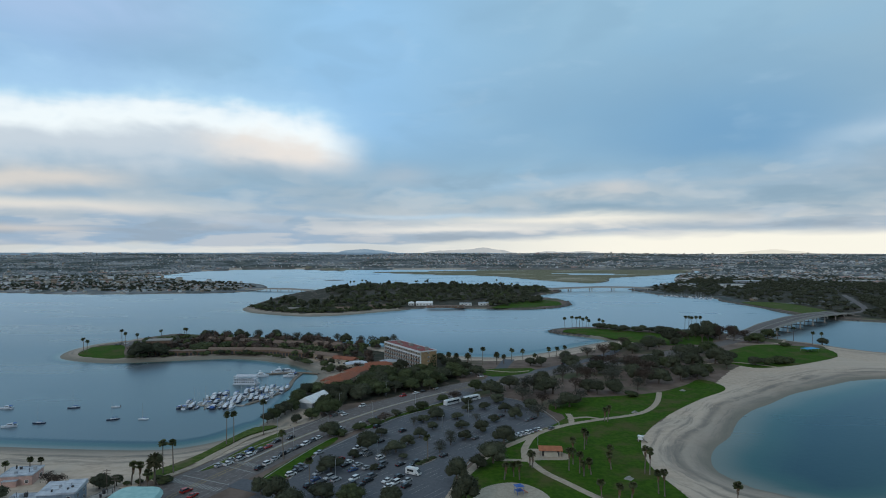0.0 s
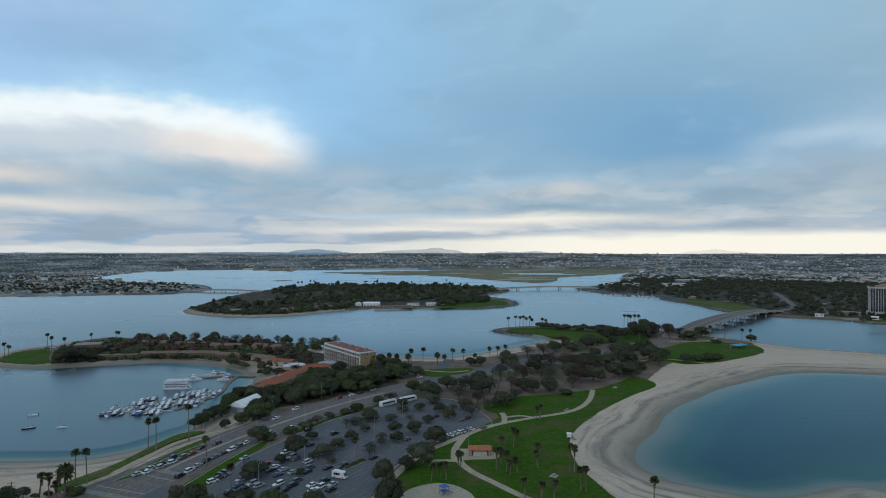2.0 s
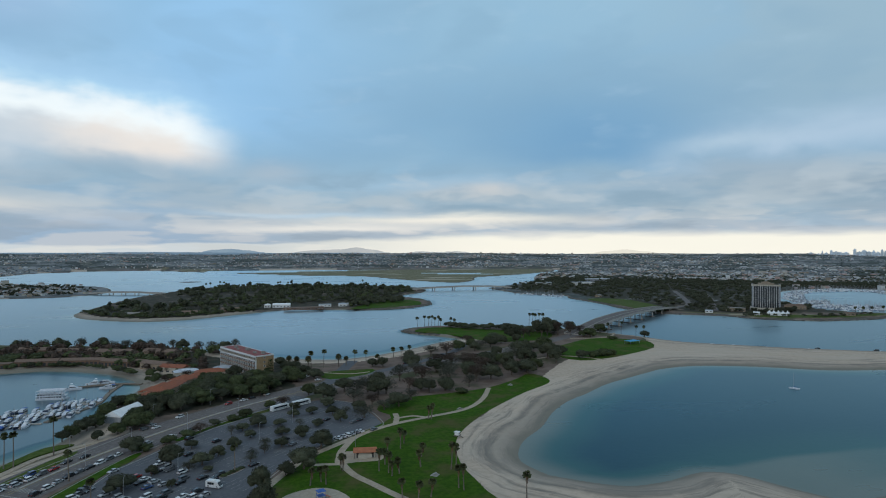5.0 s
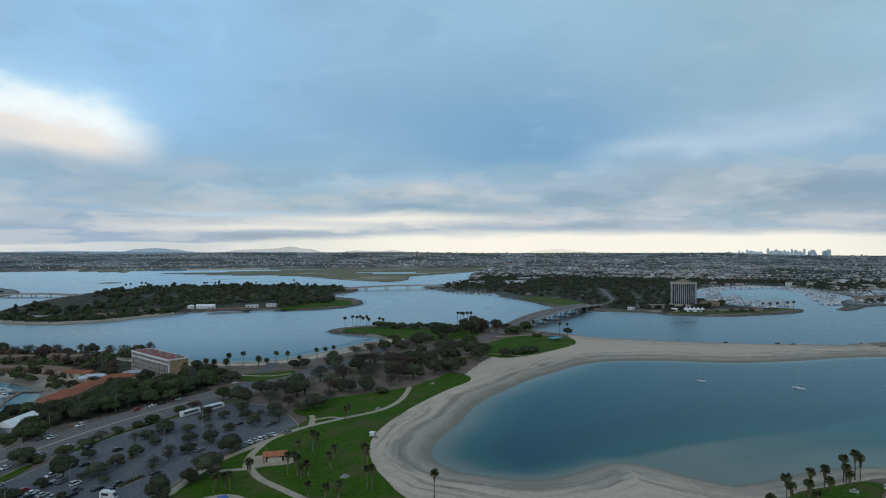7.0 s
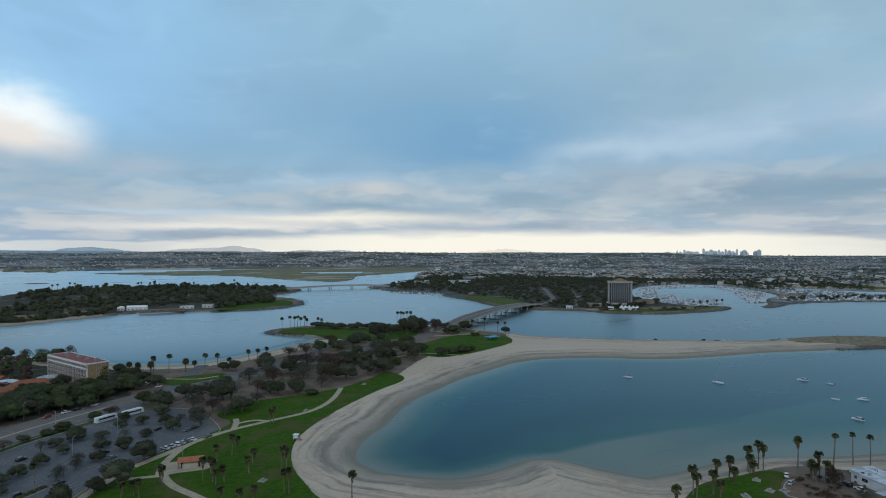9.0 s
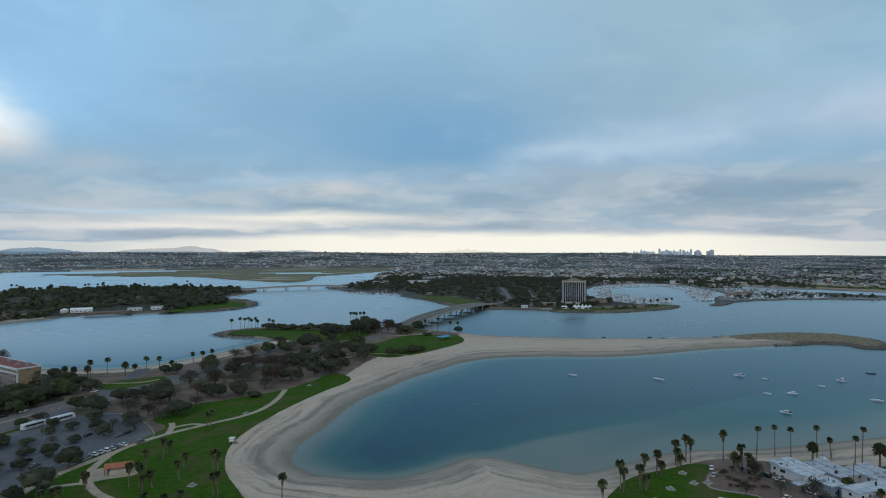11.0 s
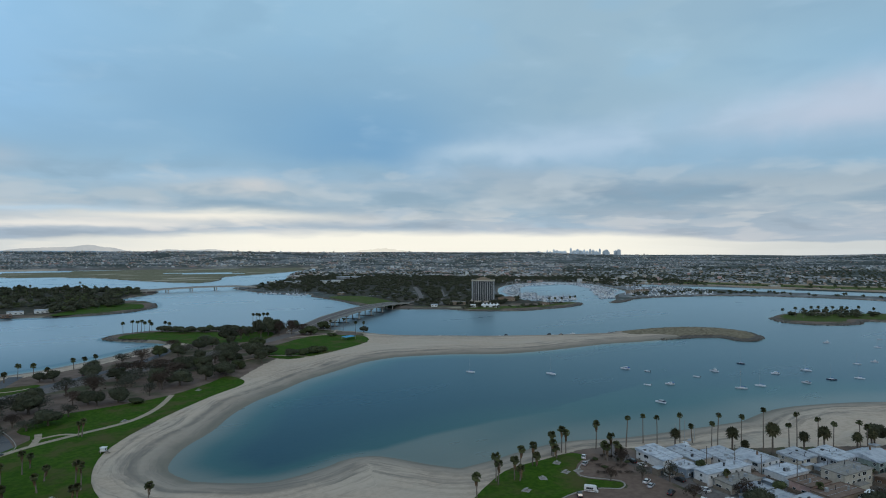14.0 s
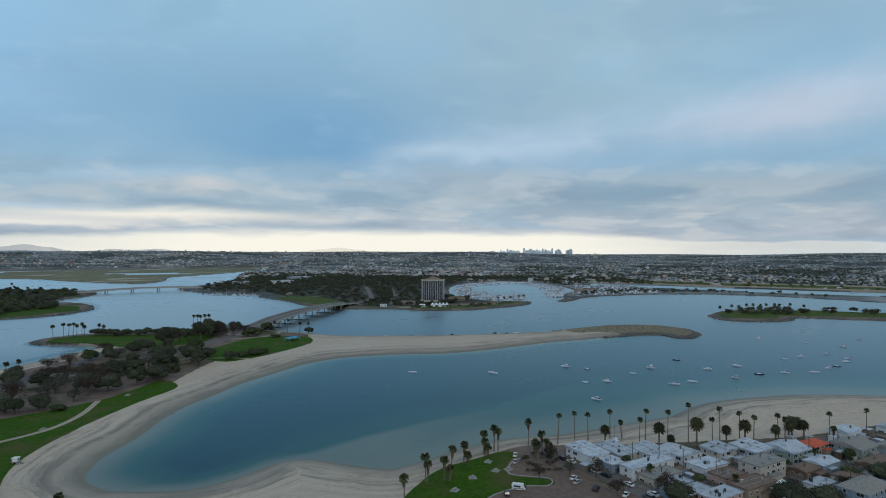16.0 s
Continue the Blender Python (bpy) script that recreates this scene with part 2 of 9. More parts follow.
def ground_material():
    """Dry earth, beach sand in bands along the shore, rock edges and grassy marsh, by what lies where."""
    m = bpy.data.materials.new("ground")
    m.use_nodes = True
    n = Nodes(m.node_tree)
    pos = n.add("ShaderNodeTexCoord").outputs["Object"]
    scrub = n.add("ShaderNodeAttribute", attribute_name="scrub").outputs["Fac"]
    get = lambda a: n.add("ShaderNodeAttribute", attribute_name=a).outputs["Fac"]
    shore, sand, marsh, town, under = get("shore"), get("sand"), get("marsh"), get("town"), get("under")
    fine, mid, broad = n.noise(pos, 1.2), n.noise(pos, 0.12, 6.0), n.noise(pos, 0.02, 5.0)
    earth = n.mix(n.step(mid, 0.35, 0.65), (0.13, 0.095, 0.075), (0.19, 0.14, 0.115))
    earth = n.mix(n.step(broad, 0.5, 0.62), earth, (0.07, 0.075, 0.035))
    tread = n.mix(n.step(n.noise(pos, 0.35, 6.0, 0.65), 0.4, 0.62), (0.52, 0.415, 0.325), (0.445, 0.355, 0.275))
    tread = n.mix(n.math("MULTIPLY", n.step(broad, 0.45, 0.6), 0.5), tread, (0.50, 0.425, 0.345))
    # streaks of weed and wet sand drawn out along the shore, thin drift lines, the wet edge
    along = get("along")
    near = n.math("ADD", shore, n.math("MULTIPLY", n.math("SUBTRACT", n.noise(pos, 0.016, 6.0, 0.6), 0.5), 13.0))

    def drawn(u, v, w, detail=6.0, rough=0.6):
        vec = n.add("ShaderNodeCombineXYZ", {0: n.math("MULTIPLY", along, u), 1: n.math("MULTIPLY", near, v), 2: w}).outputs[0]
        return n.noise(vec, 1.0, detail, rough, distortion=0.4)

    ragged = n.noise(pos, 0.08, 6.0, 0.68)
    beach = n.step(shore, 40.0, 24.0)
    tread = n.mix(n.math("MULTIPLY", n.step(drawn(0.022, 0.20, 1.3), 0.47, 0.66), n.math("MULTIPLY", beach, 0.72)), tread, (0.20, 0.18, 0.155))
    tread = n.mix(n.math("MULTIPLY", n.step(drawn(0.04, 0.42, 5.1), 0.52, 0.66), n.math("MULTIPLY", beach, 0.5)), tread, (0.15, 0.135, 0.115))
    tread = n.mix(n.math("MULTIPLY", n.step(drawn(0.03, 0.16, 8.8), 0.52, 0.64), 0.6), tread, (0.56, 0.455, 0.36))
    weed = n.math("MULTIPLY", n.bell(near, 14.5, 2.0), n.math("MULTIPLY", n.step(n.noise(pos, 0.012, 4.0), 0.38, 0.52), n.step(ragged, 0.26, 0.54)))
    tread = n.mix(n.math("MULTIPLY", weed, 0.75), tread, (0.16, 0.145, 0.125))
    tread = n.mix(n.math("MULTIPLY", n.step(near, 20.0, 5.0), 0.65), tread, (0.235, 0.21, 0.178))
    tread = n.mix(n.math("MULTIPLY", n.step(n.math("ADD", shore, n.math("MULTIPLY", n.math("SUBTRACT", n.noise(pos, 0.05, 4.0), 0.5), 8.0)), 8.0, 1.5), 0.75), tread, (0.178, 0.168, 0.135))
    mudgrass = n.mix(n.step(mid, 0.4, 0.6), (0.12, 0.12, 0.06), (0.20, 0.18, 0.11))
    mudgrass = n.mix(n.step(n.noise(n.add("ShaderNodeMapping", {"Vector": pos, "Scale": (0.3, 1.0, 1.0), "Rotation": (0, 0, 0.25)}).outputs[0], 0.012, 5.0), 0.56, 0.62), mudgrass, (0.40, 0.35, 0.27))
    # far town ground, its tones paled to stand in for air haze
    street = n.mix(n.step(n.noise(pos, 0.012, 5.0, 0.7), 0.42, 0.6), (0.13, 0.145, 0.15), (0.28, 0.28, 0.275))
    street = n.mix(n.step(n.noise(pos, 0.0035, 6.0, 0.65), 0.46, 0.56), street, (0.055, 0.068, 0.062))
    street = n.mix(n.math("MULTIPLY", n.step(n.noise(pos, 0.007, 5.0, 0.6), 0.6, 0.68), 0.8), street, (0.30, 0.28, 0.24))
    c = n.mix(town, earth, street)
    # darker ground inside the grove outlines
    grove_floor = n.mix(n.step(mid, 0.4, 0.6), (0.028, 0.03, 0.018), (0.06, 0.05, 0.035))
    c = n.mix(n.math("MULTIPLY", under, n.step(n.noise(pos, 0.05, 4.0), 0.66, 0.56)), c, grove_floor)
    c = n.mix(marsh, c, mudgrass)
    brush = n.mix(n.step(n.noise(pos, 0.3, 6.0, 0.7), 0.4, 0.6), (0.115, 0.092, 0.055), (0.27, 0.22, 0.145))
    c = n.mix(scrub, c, brush)
    rock = n.mix(n.step(n.noise(pos, 0.8, 3.0), 0.4, 0.6), (0.05, 0.045, 0.04), (0.15, 0.135, 0.12))
    c = n.mix(n.step(shore, 7.0, 4.0), c, rock)
    c = n.mix(n.step(n.math("ADD", sand, n.math("MULTIPLY", n.math("SUBTRACT", fine, 0.5), 0.5)), 0.4, 0.6), c, tread)
    bs = n.add("ShaderNodeBsdfPrincipled", {"Base Color": c, "Roughness": 0.95, "Specular IOR Level": 0.2})
    h = n.math("ADD", fine, n.math("MULTIPLY", n.noise(pos, 0.25, 4.0), 2.0))
    m.node_tree.links.new(n.add("ShaderNodeBump", {"Strength": 0.3, "Distance": 0.1, "Height": h}).outputs[0], bs.inputs["Normal"])
    n.add("ShaderNodeOutputMaterial", {0: bs.outputs[0]})
    return m


def water_material():
    """Bay water: sand showing through in the shallows, blue green in the deep, ruffled by a light wind."""
    m = bpy.data.materials.new("bay_water")
    m.use_nodes = True
    n = Nodes(m.node_tree)
    pos = n.add("ShaderNodeTexCoord").outputs["Object"]
    depth = n.add("ShaderNodeAttribute", attribute_name="depth").outputs["Fac"]
    d = n.math("ADD", depth, n.math("MULTIPLY", n.math("SUBTRACT", n.noise(pos, 0.018, 4.0), 0.5), 0.2))
    c = n.mix(n.step(d, 0.02, 0.5), (0.165, 0.16, 0.125), (0.022, 0.064, 0.056))
    c = n.mix(n.step(d, 0.4, 1.0), c, (0.0, 0.016, 0.034))
    # depth past 1: pale sky sheen painted into the body colour
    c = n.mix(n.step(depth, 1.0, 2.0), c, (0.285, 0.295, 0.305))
    wind = n.step(n.noise(n.add("ShaderNodeMapping", {"Vector": pos, "Scale": (0.004, 0.014, 1.0), "Rotation": (0, 0, 0.4)}).outputs[0], 1.0, 4.0, 0.5), 0.35, 0.65)
    rough = n.math("ADD", 0.27, n.math("MULTIPLY", wind, 0.08))
    h = n.math("ADD", n.noise(pos, 0.35, 3.0), n.math("MULTIPLY", n.noise(pos, 1.4, 2.0), 0.4))
    bump = n.add("ShaderNodeBump", {"Strength": 0.16, "Distance": 0.2, "Height": h}).outputs[0]
    body = n.add("ShaderNodeBsdfDiffuse", {"Color": c, "Normal": bump}).outputs[0]
    mirror = n.add("ShaderNodeFresnel", {"IOR": 1.333, "Normal": bump}).outputs[0]
    tint = n.mix(n.step(mirror, 0.08, 0.6), (0.50, 0.80, 0.88), (0.735, 0.865, 0.915))
    gloss = n.add("ShaderNodeBsdfGlossy", {"Color": tint, "Roughness": rough, "Normal": bump}).outputs[0]
    bs = n.add("ShaderNodeMixShader", {0: mirror, 1: body, 2: gloss})
    n.add("ShaderNodeOutputMaterial", {0: bs.outputs[0]})
    return m


MAT = {
    "ground": ground_material(),
    "water": water_material(),
    "lawn": surface("lawn_grass", (0.027, 0.072, 0.004), (0.047, 0.102, 0.007), 0.5, 0.95, spec=0.08, bump=0.5, bump_scale=3, c=(0.088, 0.08, 0.03), c_scale=0.06, c_at=(0.46, 0.70)),
    "dry_lawn": surface("rough_grass", (0.05, 0.085, 0.014), (0.085, 0.11, 0.026), 0.4, 0.95, spec=0.1, bump=0.5, bump_scale=3, c=(0.14, 0.115, 0.07), c_scale=0.05),
    "asphalt": surface("asphalt", (0.085, 0.09, 0.102), (0.108, 0.113, 0.124), 0.9, 0.9, bump=0.2, c=(0.135, 0.135, 0.14), c_scale=0.045),
    "road": surface("road_asphalt", (0.115, 0.10, 0.096), (0.155, 0.136, 0.128), 0.7, 0.9, bump=0.2, c=(0.15, 0.135, 0.125), c_scale=0.06),
    "concrete": surface("concrete", (0.36, 0.33, 0.29), (0.45, 0.41, 0.36), 1.1, 0.85, bump=0.2, c=(0.28, 0.26, 0.23), c_scale=0.2),
    "court": surface("yard_paving", (0.12, 0.115, 0.11), (0.2, 0.19, 0.18), 0.5, 0.9, bump=0.3, c=(0.09, 0.075, 0.06), c_scale=0.12, c_at=(0.45, 0.6)),
    "path": surface("path_concrete", (0.34, 0.275, 0.205), (0.41, 0.335, 0.255), 0.9, 0.9, bump=0.2, c=(0.28, 0.225, 0.17), c_scale=0.15),
    "play_sand": surface("play_sand", (0.33, 0.285, 0.22), (0.40, 0.345, 0.27), 0.9, 0.95, bump=0.4),
    "dirt": surface("trodden_earth", (0.135, 0.09, 0.07), (0.18, 0.125, 0.095), 0.5, 0.95, bump=0.5, c=(0.1, 0.08, 0.06), c_scale=0.07),
    "line": surface("road_paint", (0.36, 0.355, 0.33), (0.2, 0.2, 0.19), 2.0, 0.8),
    "yellow_line": surface("yellow_paint", (0.5, 0.36, 0.08), (0.35, 0.26, 0.09), 2.0, 0.8),
    "kerb": surface("kerb_concrete", (0.38, 0.36, 0.33), (0.28, 0.265, 0.24), 1.5, 0.9),
    "bark": surface("bark", (0.09, 0.07, 0.055), (0.14, 0.11, 0.085), 3.0, 0.95, bump=0.6, vary=0.2),
    "palm_bark": surface("palm_bark", (0.13, 0.105, 0.085), (0.19, 0.155, 0.125), 4.0, 0.95, bump=0.6, vary=0.2),
    "skirt": leaves("dead_fronds", (0.10, 0.066, 0.04), (0.19, 0.125, 0.075)),
    "leaf": leaves("broad_leaves", (0.036, 0.041, 0.025), (0.070, 0.074, 0.046)),
    "leaf_green": leaves("green_leaves", (0.035, 0.046, 0.021), (0.072, 0.084, 0.037)),
    "leaf_grey": leaves("grey_leaves", (0.045, 0.048, 0.036), (0.085, 0.085, 0.065)),
    "leaf_red": leaves("reddish_leaves", (0.045, 0.035, 0.028), (0.085, 0.06, 0.047)),
    "date_frond": leaves("date_palm_fronds", (0.036, 0.038, 0.018), (0.085, 0.075, 0.04)),
    "frond": leaves("palm_fronds", (0.042, 0.052, 0.022), (0.095, 0.10, 0.045)),
    "white": paint("white_paint", (0.78, 0.78, 0.76), 0.5, 0.12),
    "cream": paint("cream_stucco", (0.50, 0.45, 0.37), 0.85, 0.15),
    "tan": paint("tan_stucco", (0.34, 0.265, 0.19), 0.85, 0.2),
    "grey_wall": paint("grey_stucco", (0.33, 0.35, 0.37), 0.85, 0.2),
    "blue_wall": paint("blue_grey_siding", (0.24, 0.30, 0.36), 0.8, 0.2),
    "green_wall": paint("sage_siding", (0.30, 0.36, 0.32), 0.8, 0.2),
    "pink_wall": paint("pink_stucco", (0.55, 0.36, 0.31), 0.85, 0.2),
    "brown_wall": paint("brown_shingle", (0.20, 0.125, 0.085), 0.9, 0.25),
    "brick_wall": paint("ochre_brick", (0.36, 0.24, 0.13), 0.9, 0.2),
    "roof_white": surface("white_roofing", (0.38, 0.41, 0.455), (0.475, 0.505, 0.54), 0.6, 0.7, c=(0.23, 0.265, 0.315), c_scale=0.22, c_at=(0.48, 0.66), vary=0.2),
    "house_white": paint("whitewashed_wall", (0.68, 0.68, 0.67), 0.7, 0.15),
    # far tower windows, lightened by haze painted into the colour
    "far_glass": surface("hazy_windows", (0.50, 0.57, 0.62), (0.55, 0.62, 0.66), 0.03, 0.4),
    "roof_grey": surface("gravel_roof", (0.22, 0.205, 0.185), (0.29, 0.27, 0.245), 1.2, 0.95, c=(0.24, 0.22, 0.2), c_scale=0.2),
    "roof_pale": surface("pale_flat_roofing", (0.46, 0.47, 0.48), (0.58, 0.58, 0.58), 0.3, 0.8, c=(0.36, 0.37, 0.38), c_scale=0.1),
    "roof_brown": surface("shingle_roof", (0.15, 0.10, 0.075), (0.21, 0.145, 0.11), 1.4, 0.95, c=(0.12, 0.085, 0.065), c_scale=0.3),
    "roof_red": surface("red_roofing", (0.20, 0.055, 0.05), (0.27, 0.085, 0.075), 0.5, 0.85, c=(0.16, 0.05, 0.05), c_scale=0.2),
    "roof_tile": surface("clay_tiles", (0.23, 0.075, 0.04), (0.30, 0.10, 0.052), 1.2, 0.85, c=(0.10, 0.055, 0.04), c_scale=0.2),
    "roof_orange": surface("orange_roof", (0.50, 0.09, 0.045), (0.58, 0.115, 0.055), 0.8, 0.8, c=(0.42, 0.08, 0.04), c_scale=0.3),
    "roof_rust": surface("rust_roof", (0.34, 0.12, 0.06), (0.42, 0.155, 0.075), 0.8, 0.85, c=(0.22, 0.10, 0.06), c_scale=0.3),
    "roof_teal": surface("turquoise_roof", (0.25, 0.46, 0.45), (0.32, 0.54, 0.52), 0.5, 0.6, c=(0.28, 0.5, 0.48), c_scale=0.2),
    "glass": surface("dark_glass", (0.02, 0.025, 0.03), (0.035, 0.042, 0.05), 0.5, 0.12, spec=0.6),
    "dark": surface("dark_metal", (0.03, 0.03, 0.032), (0.05, 0.05, 0.052), 2.0, 0.6),
    "wood": surface("weathered_wood", (0.16, 0.13, 0.1), (0.23, 0.19, 0.15), 2.0, 0.9, bump=0.3),
    "steel": surface("galvanised_steel", (0.42, 0.43, 0.44), (0.5, 0.51, 0.52), 2.0, 0.45, 0.7),
    "gelcoat": surface("white_gelcoat", (0.52, 0.56, 0.62), (0.68, 0.70, 0.73), 0.8, 0.35, vary=0.15),
    "canvas": surface("white_canvas", (0.74, 0.76, 0.77), (0.82, 0.83, 0.83), 0.5, 0.7),
    "navy_hull": paint("navy_gelcoat", (0.02, 0.035, 0.07), 0.3, 0.1),
    "blue_canvas": surface("blue_canvas", (0.04, 0.10, 0.32), (0.06, 0.14, 0.40), 0.5, 0.7),
    "tyre": surface("tyre_rubber", (0.018, 0.018, 0.018), (0.03, 0.03, 0.03), 3.0, 0.85),
    "rim": surface("wheel_rim", (0.4, 0.4, 0.41), (0.5, 0.5, 0.51), 3.0, 0.35, 0.8),
    "rockpile": surface("riprap_rock", (0.09, 0.08, 0.07), (0.17, 0.155, 0.135), 0.8, 0.95, bump=0.6),
    "blue_shade": surface("blue_shade_cloth", (0.05, 0.28, 0.50), (0.07, 0.34, 0.56), 0.6, 0.7),
    # far leaves: air haze is mixed into the colour
    "leaf_far": leaves("hazed_leaves", (0.08, 0.105, 0.11), (0.135, 0.16, 0.155)),
    # blue of the air painted into the rim's own colour
    "mesa": surface("hazed_mesa_rim", (0.28, 0.36, 0.43), (0.33, 0.40, 0.46), 0.006, 1.0, c=(0.25, 0.31, 0.37), c_scale=0.004),
    # far ridges glow in their hazed colours and take no light
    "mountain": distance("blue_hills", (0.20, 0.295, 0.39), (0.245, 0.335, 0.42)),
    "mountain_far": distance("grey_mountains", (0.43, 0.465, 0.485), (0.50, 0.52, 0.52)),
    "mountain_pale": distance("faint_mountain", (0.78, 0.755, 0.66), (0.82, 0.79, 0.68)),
    # far tower walls, with the haze painted in as well
    "far_tower": surface("hazy_glass_wall", (0.60, 0.66, 0.70), (0.68, 0.73, 0.76), 0.03, 0.6, vary=0.25),
}
CAR = {k: surface("car_paint_" + k, v, tuple(x * 0.9 for x in v), 1.0, 0.25, spec=0.6) for k, v in {
    "white": (0.75, 0.75, 0.74), "silver": (0.42, 0.43, 0.44), "black": (0.015, 0.016, 0.018), "grey": (0.12, 0.125, 0.13),
    "red": (0.35, 0.025, 0.02), "blue": (0.04, 0.08, 0.2)}.items()}

# ---- shapes ----
class Shape:
    """Corners and faces of one mesh, gathered piece by piece."""

    def __init__(self):
        self.v, self.f = [], []

    def put(self, verts, faces, m=None):
        k = len(self.v)
        self.v += [tuple(m @ Vector(p)) for p in verts] if m else [tuple(p) for p in verts]
        self.f += [tuple(i + k for i in f) for f in faces]
        return self

    def box(self, x0, x1, y0, y1, z0, z1, m=None):
        return self.prism([(x0, y0), (x1, y0), (x1, y1), (x0, y1)], z0, z1, m)

    def prism(self, ring, z0, z1, m=None, inset=0.0):
        """An outline (anticlockwise) raised from z0 to z1, its top drawn in by a share."""
        n = len(ring)
        cx, cy = sum(p[0] for p in ring) / n, sum(p[1] for p in ring) / n
        top = [(x + (cx - x) * inset, y + (cy - y) * inset, z1) for x, y in ring]
        return self.put([(x, y, z0) for x, y in ring] + top,
                        [tuple(range(n))[::-1], tuple(range(n, 2 * n))] + [(i, (i + 1) % n, n + (i + 1) % n, n + i) for i in range(n)], m)

    def tube(self, pts, radii, sides=8, m=None):
        """A round limb along points, with its radius at each."""
        verts, faces = [], []
        for i, p in enumerate(pts):
            p = Vector(p)
            d = (Vector(pts[min(i + 1, len(pts) - 1)]) - Vector(pts[max(i - 1, 0)])).normalized()
            a = d.orthogonal().normalized() if abs(d.z) < 0.99 else Vector((1, 0, 0))
            b = d.cross(a)
            verts += [p + radii[i] * (math.cos(2 * math.pi * k / sides) * a + math.sin(2 * math.pi * k / sides) * b) for k in range(sides)]
        for i in range(len(pts) - 1):
            for k in range(sides):
                faces.append((i * sides + k, i * sides + (k + 1) % sides, (i + 1) * sides + (k + 1) % sides, (i + 1) * sides + k))
        e = (len(pts) - 1) * sides
        faces += [tuple(range(sides))[::-1], tuple(range(e, e + sides))]
        return self.put(verts, faces, m)

    def gable(self, x0, x1, y0, y1, z0, rise, over=0.4, m=None):
        """A pitched roof with its ridge along x."""
        x0, x1, y0, y1, ym = x0 - over, x1 + over, y0 - over, y1 + over, (y0 + y1) / 2
        lo, t = z0 - 0.12, 0.16
        v = [(x0, y0, lo), (x1, y0, lo), (x1, y1, lo), (x0, y1, lo), (x0, y0, lo + t), (x1, y0, lo + t), (x1, y1, lo + t), (x0, y1, lo + t), (x0, ym, z0 + rise), (x1, ym, z0 + rise)]
        return self.put(v, [(3, 2, 1, 0), (0, 1, 5, 4), (2, 3, 7, 6), (4, 5, 9, 8), (6, 7, 8, 9), (0, 4, 8, 7, 3), (1, 2, 6, 9, 5)], m)

    def hip(self, x0, x1, y0, y1, z0, rise, over=0.5, m=None):
        x0, x1, y0, y1 = x0 - over, x1 + over, y0 - over, y1 + over
        w = min(x1 - x0, y1 - y0) / 2
        a, b = ((x0 + w, (y0 + y1) / 2), (x1 - w, (y0 + y1) / 2)) if x1 - x0 >= y1 - y0 else (((x0 + x1) / 2, y0 + w), ((x0 + x1) / 2, y1 - w))
        v = [(x0, y0, z0), (x1, y0, z0), (x1, y1, z0), (x0, y1, z0), (*a, z0 + rise), (*b, z0 + rise)]
        f = [(3, 2, 1, 0), (0, 1, 5, 4), (1, 2, 5), (2, 3, 4, 5), (3, 0, 4)] if x1 - x0 >= y1 - y0 else [(3, 2, 1, 0), (0, 1, 4), (1, 2, 5, 4), (2, 3, 5), (3, 0, 4, 5)]
        return self.put(v, f, m)

    def mesh(self, name, material, smooth=False):
        me = bpy.data.meshes.new(name)
        me.from_pydata(self.v, [], self.f)
        me.materials.append(material)
        if smooth:
            me.polygons.foreach_set("use_smooth", [True] * len(me.polygons))
        me.update()
        return me


def part(name, shape, material, parent, label="", smooth=False):
    """One mesh object under a thing or under a part."""
    ob = new(name, shape.mesh(name, material, smooth) if isinstance(shape, Shape) else shape)
    ob.parent = parent
    return tagged(ob, label)


def thing(name, m, label, category, group="", kind=""):
    """An empty at the base of a thing, that carries its parts."""
    ob = new(name)
    ob.empty_display_size = 0.5
    ob.matrix_basis = m
    return tagged(ob, label, category, group, kind)


def solo(name, shape, material, label, category, group="", kind="", m=None, smooth=False):
    """A thing that is one mesh."""
    ob = new(name, shape.mesh(name, material, smooth))
    if m is not None:
        ob.matrix_basis = m
    return tagged(ob, label, category, group, kind)


def curve(points, closed=False, n=4):
    """A smooth line through points."""
    p, out, k = [Vector((*q, 0.0)) for q in points], [], len(points)
    for i in range(k if closed else k - 1):
        if closed:
            a, b, c, d = (p[(i + j) % k] for j in (-1, 0, 1, 2))
        else:
            a, b, c, d = p[max(i - 1, 0)], p[i], p[i + 1], p[min(i + 2, k - 1)]
        for s in range(n):
            t = s / n
            q = 0.5 * ((2 * b) + (c - a) * t + (2 * a - 5 * b + 4 * c - d) * t * t + (3 * b - a - 3 * c + d) * t ** 3)
            out.append((q.x, q.y))
    if not closed:
        out.append((p[-1].x, p[-1].y))
    return out


def wind_up(ring):
    """The outline, turned anticlockwise."""
    area = sum(ring[i - 1][0] * ring[i][1] - ring[i][0] * ring[i - 1][1] for i in range(len(ring)))
    return ring if area > 0 else ring[::-1]


def strip(points, width, n=4):
    """The outline of a band along a line; width is one number or one for each point."""
    w = width if isinstance(width, (list, tuple)) else [width] * len(points)
    c = curve(points, False, n)
    left, right = [], []
    for i, (x, y) in enumerate(c):
        a, b = c[max(i - 1, 0)], c[min(i + 1, len(c) - 1)]
        dx, dy = b[0] - a[0], b[1] - a[1]
        l = math.hypot(dx, dy) or 1
        f = i / (len(c) - 1) * (len(w) - 1)
        k = min(int(f), len(w) - 2)
        h = (w[k] + (w[k + 1] - w[k]) * (f - k)) / 2
        left.append((x - dy / l * h, y + dx / l * h))
        right.append((x + dy / l * h, y - dx / l * h))
    return left, right


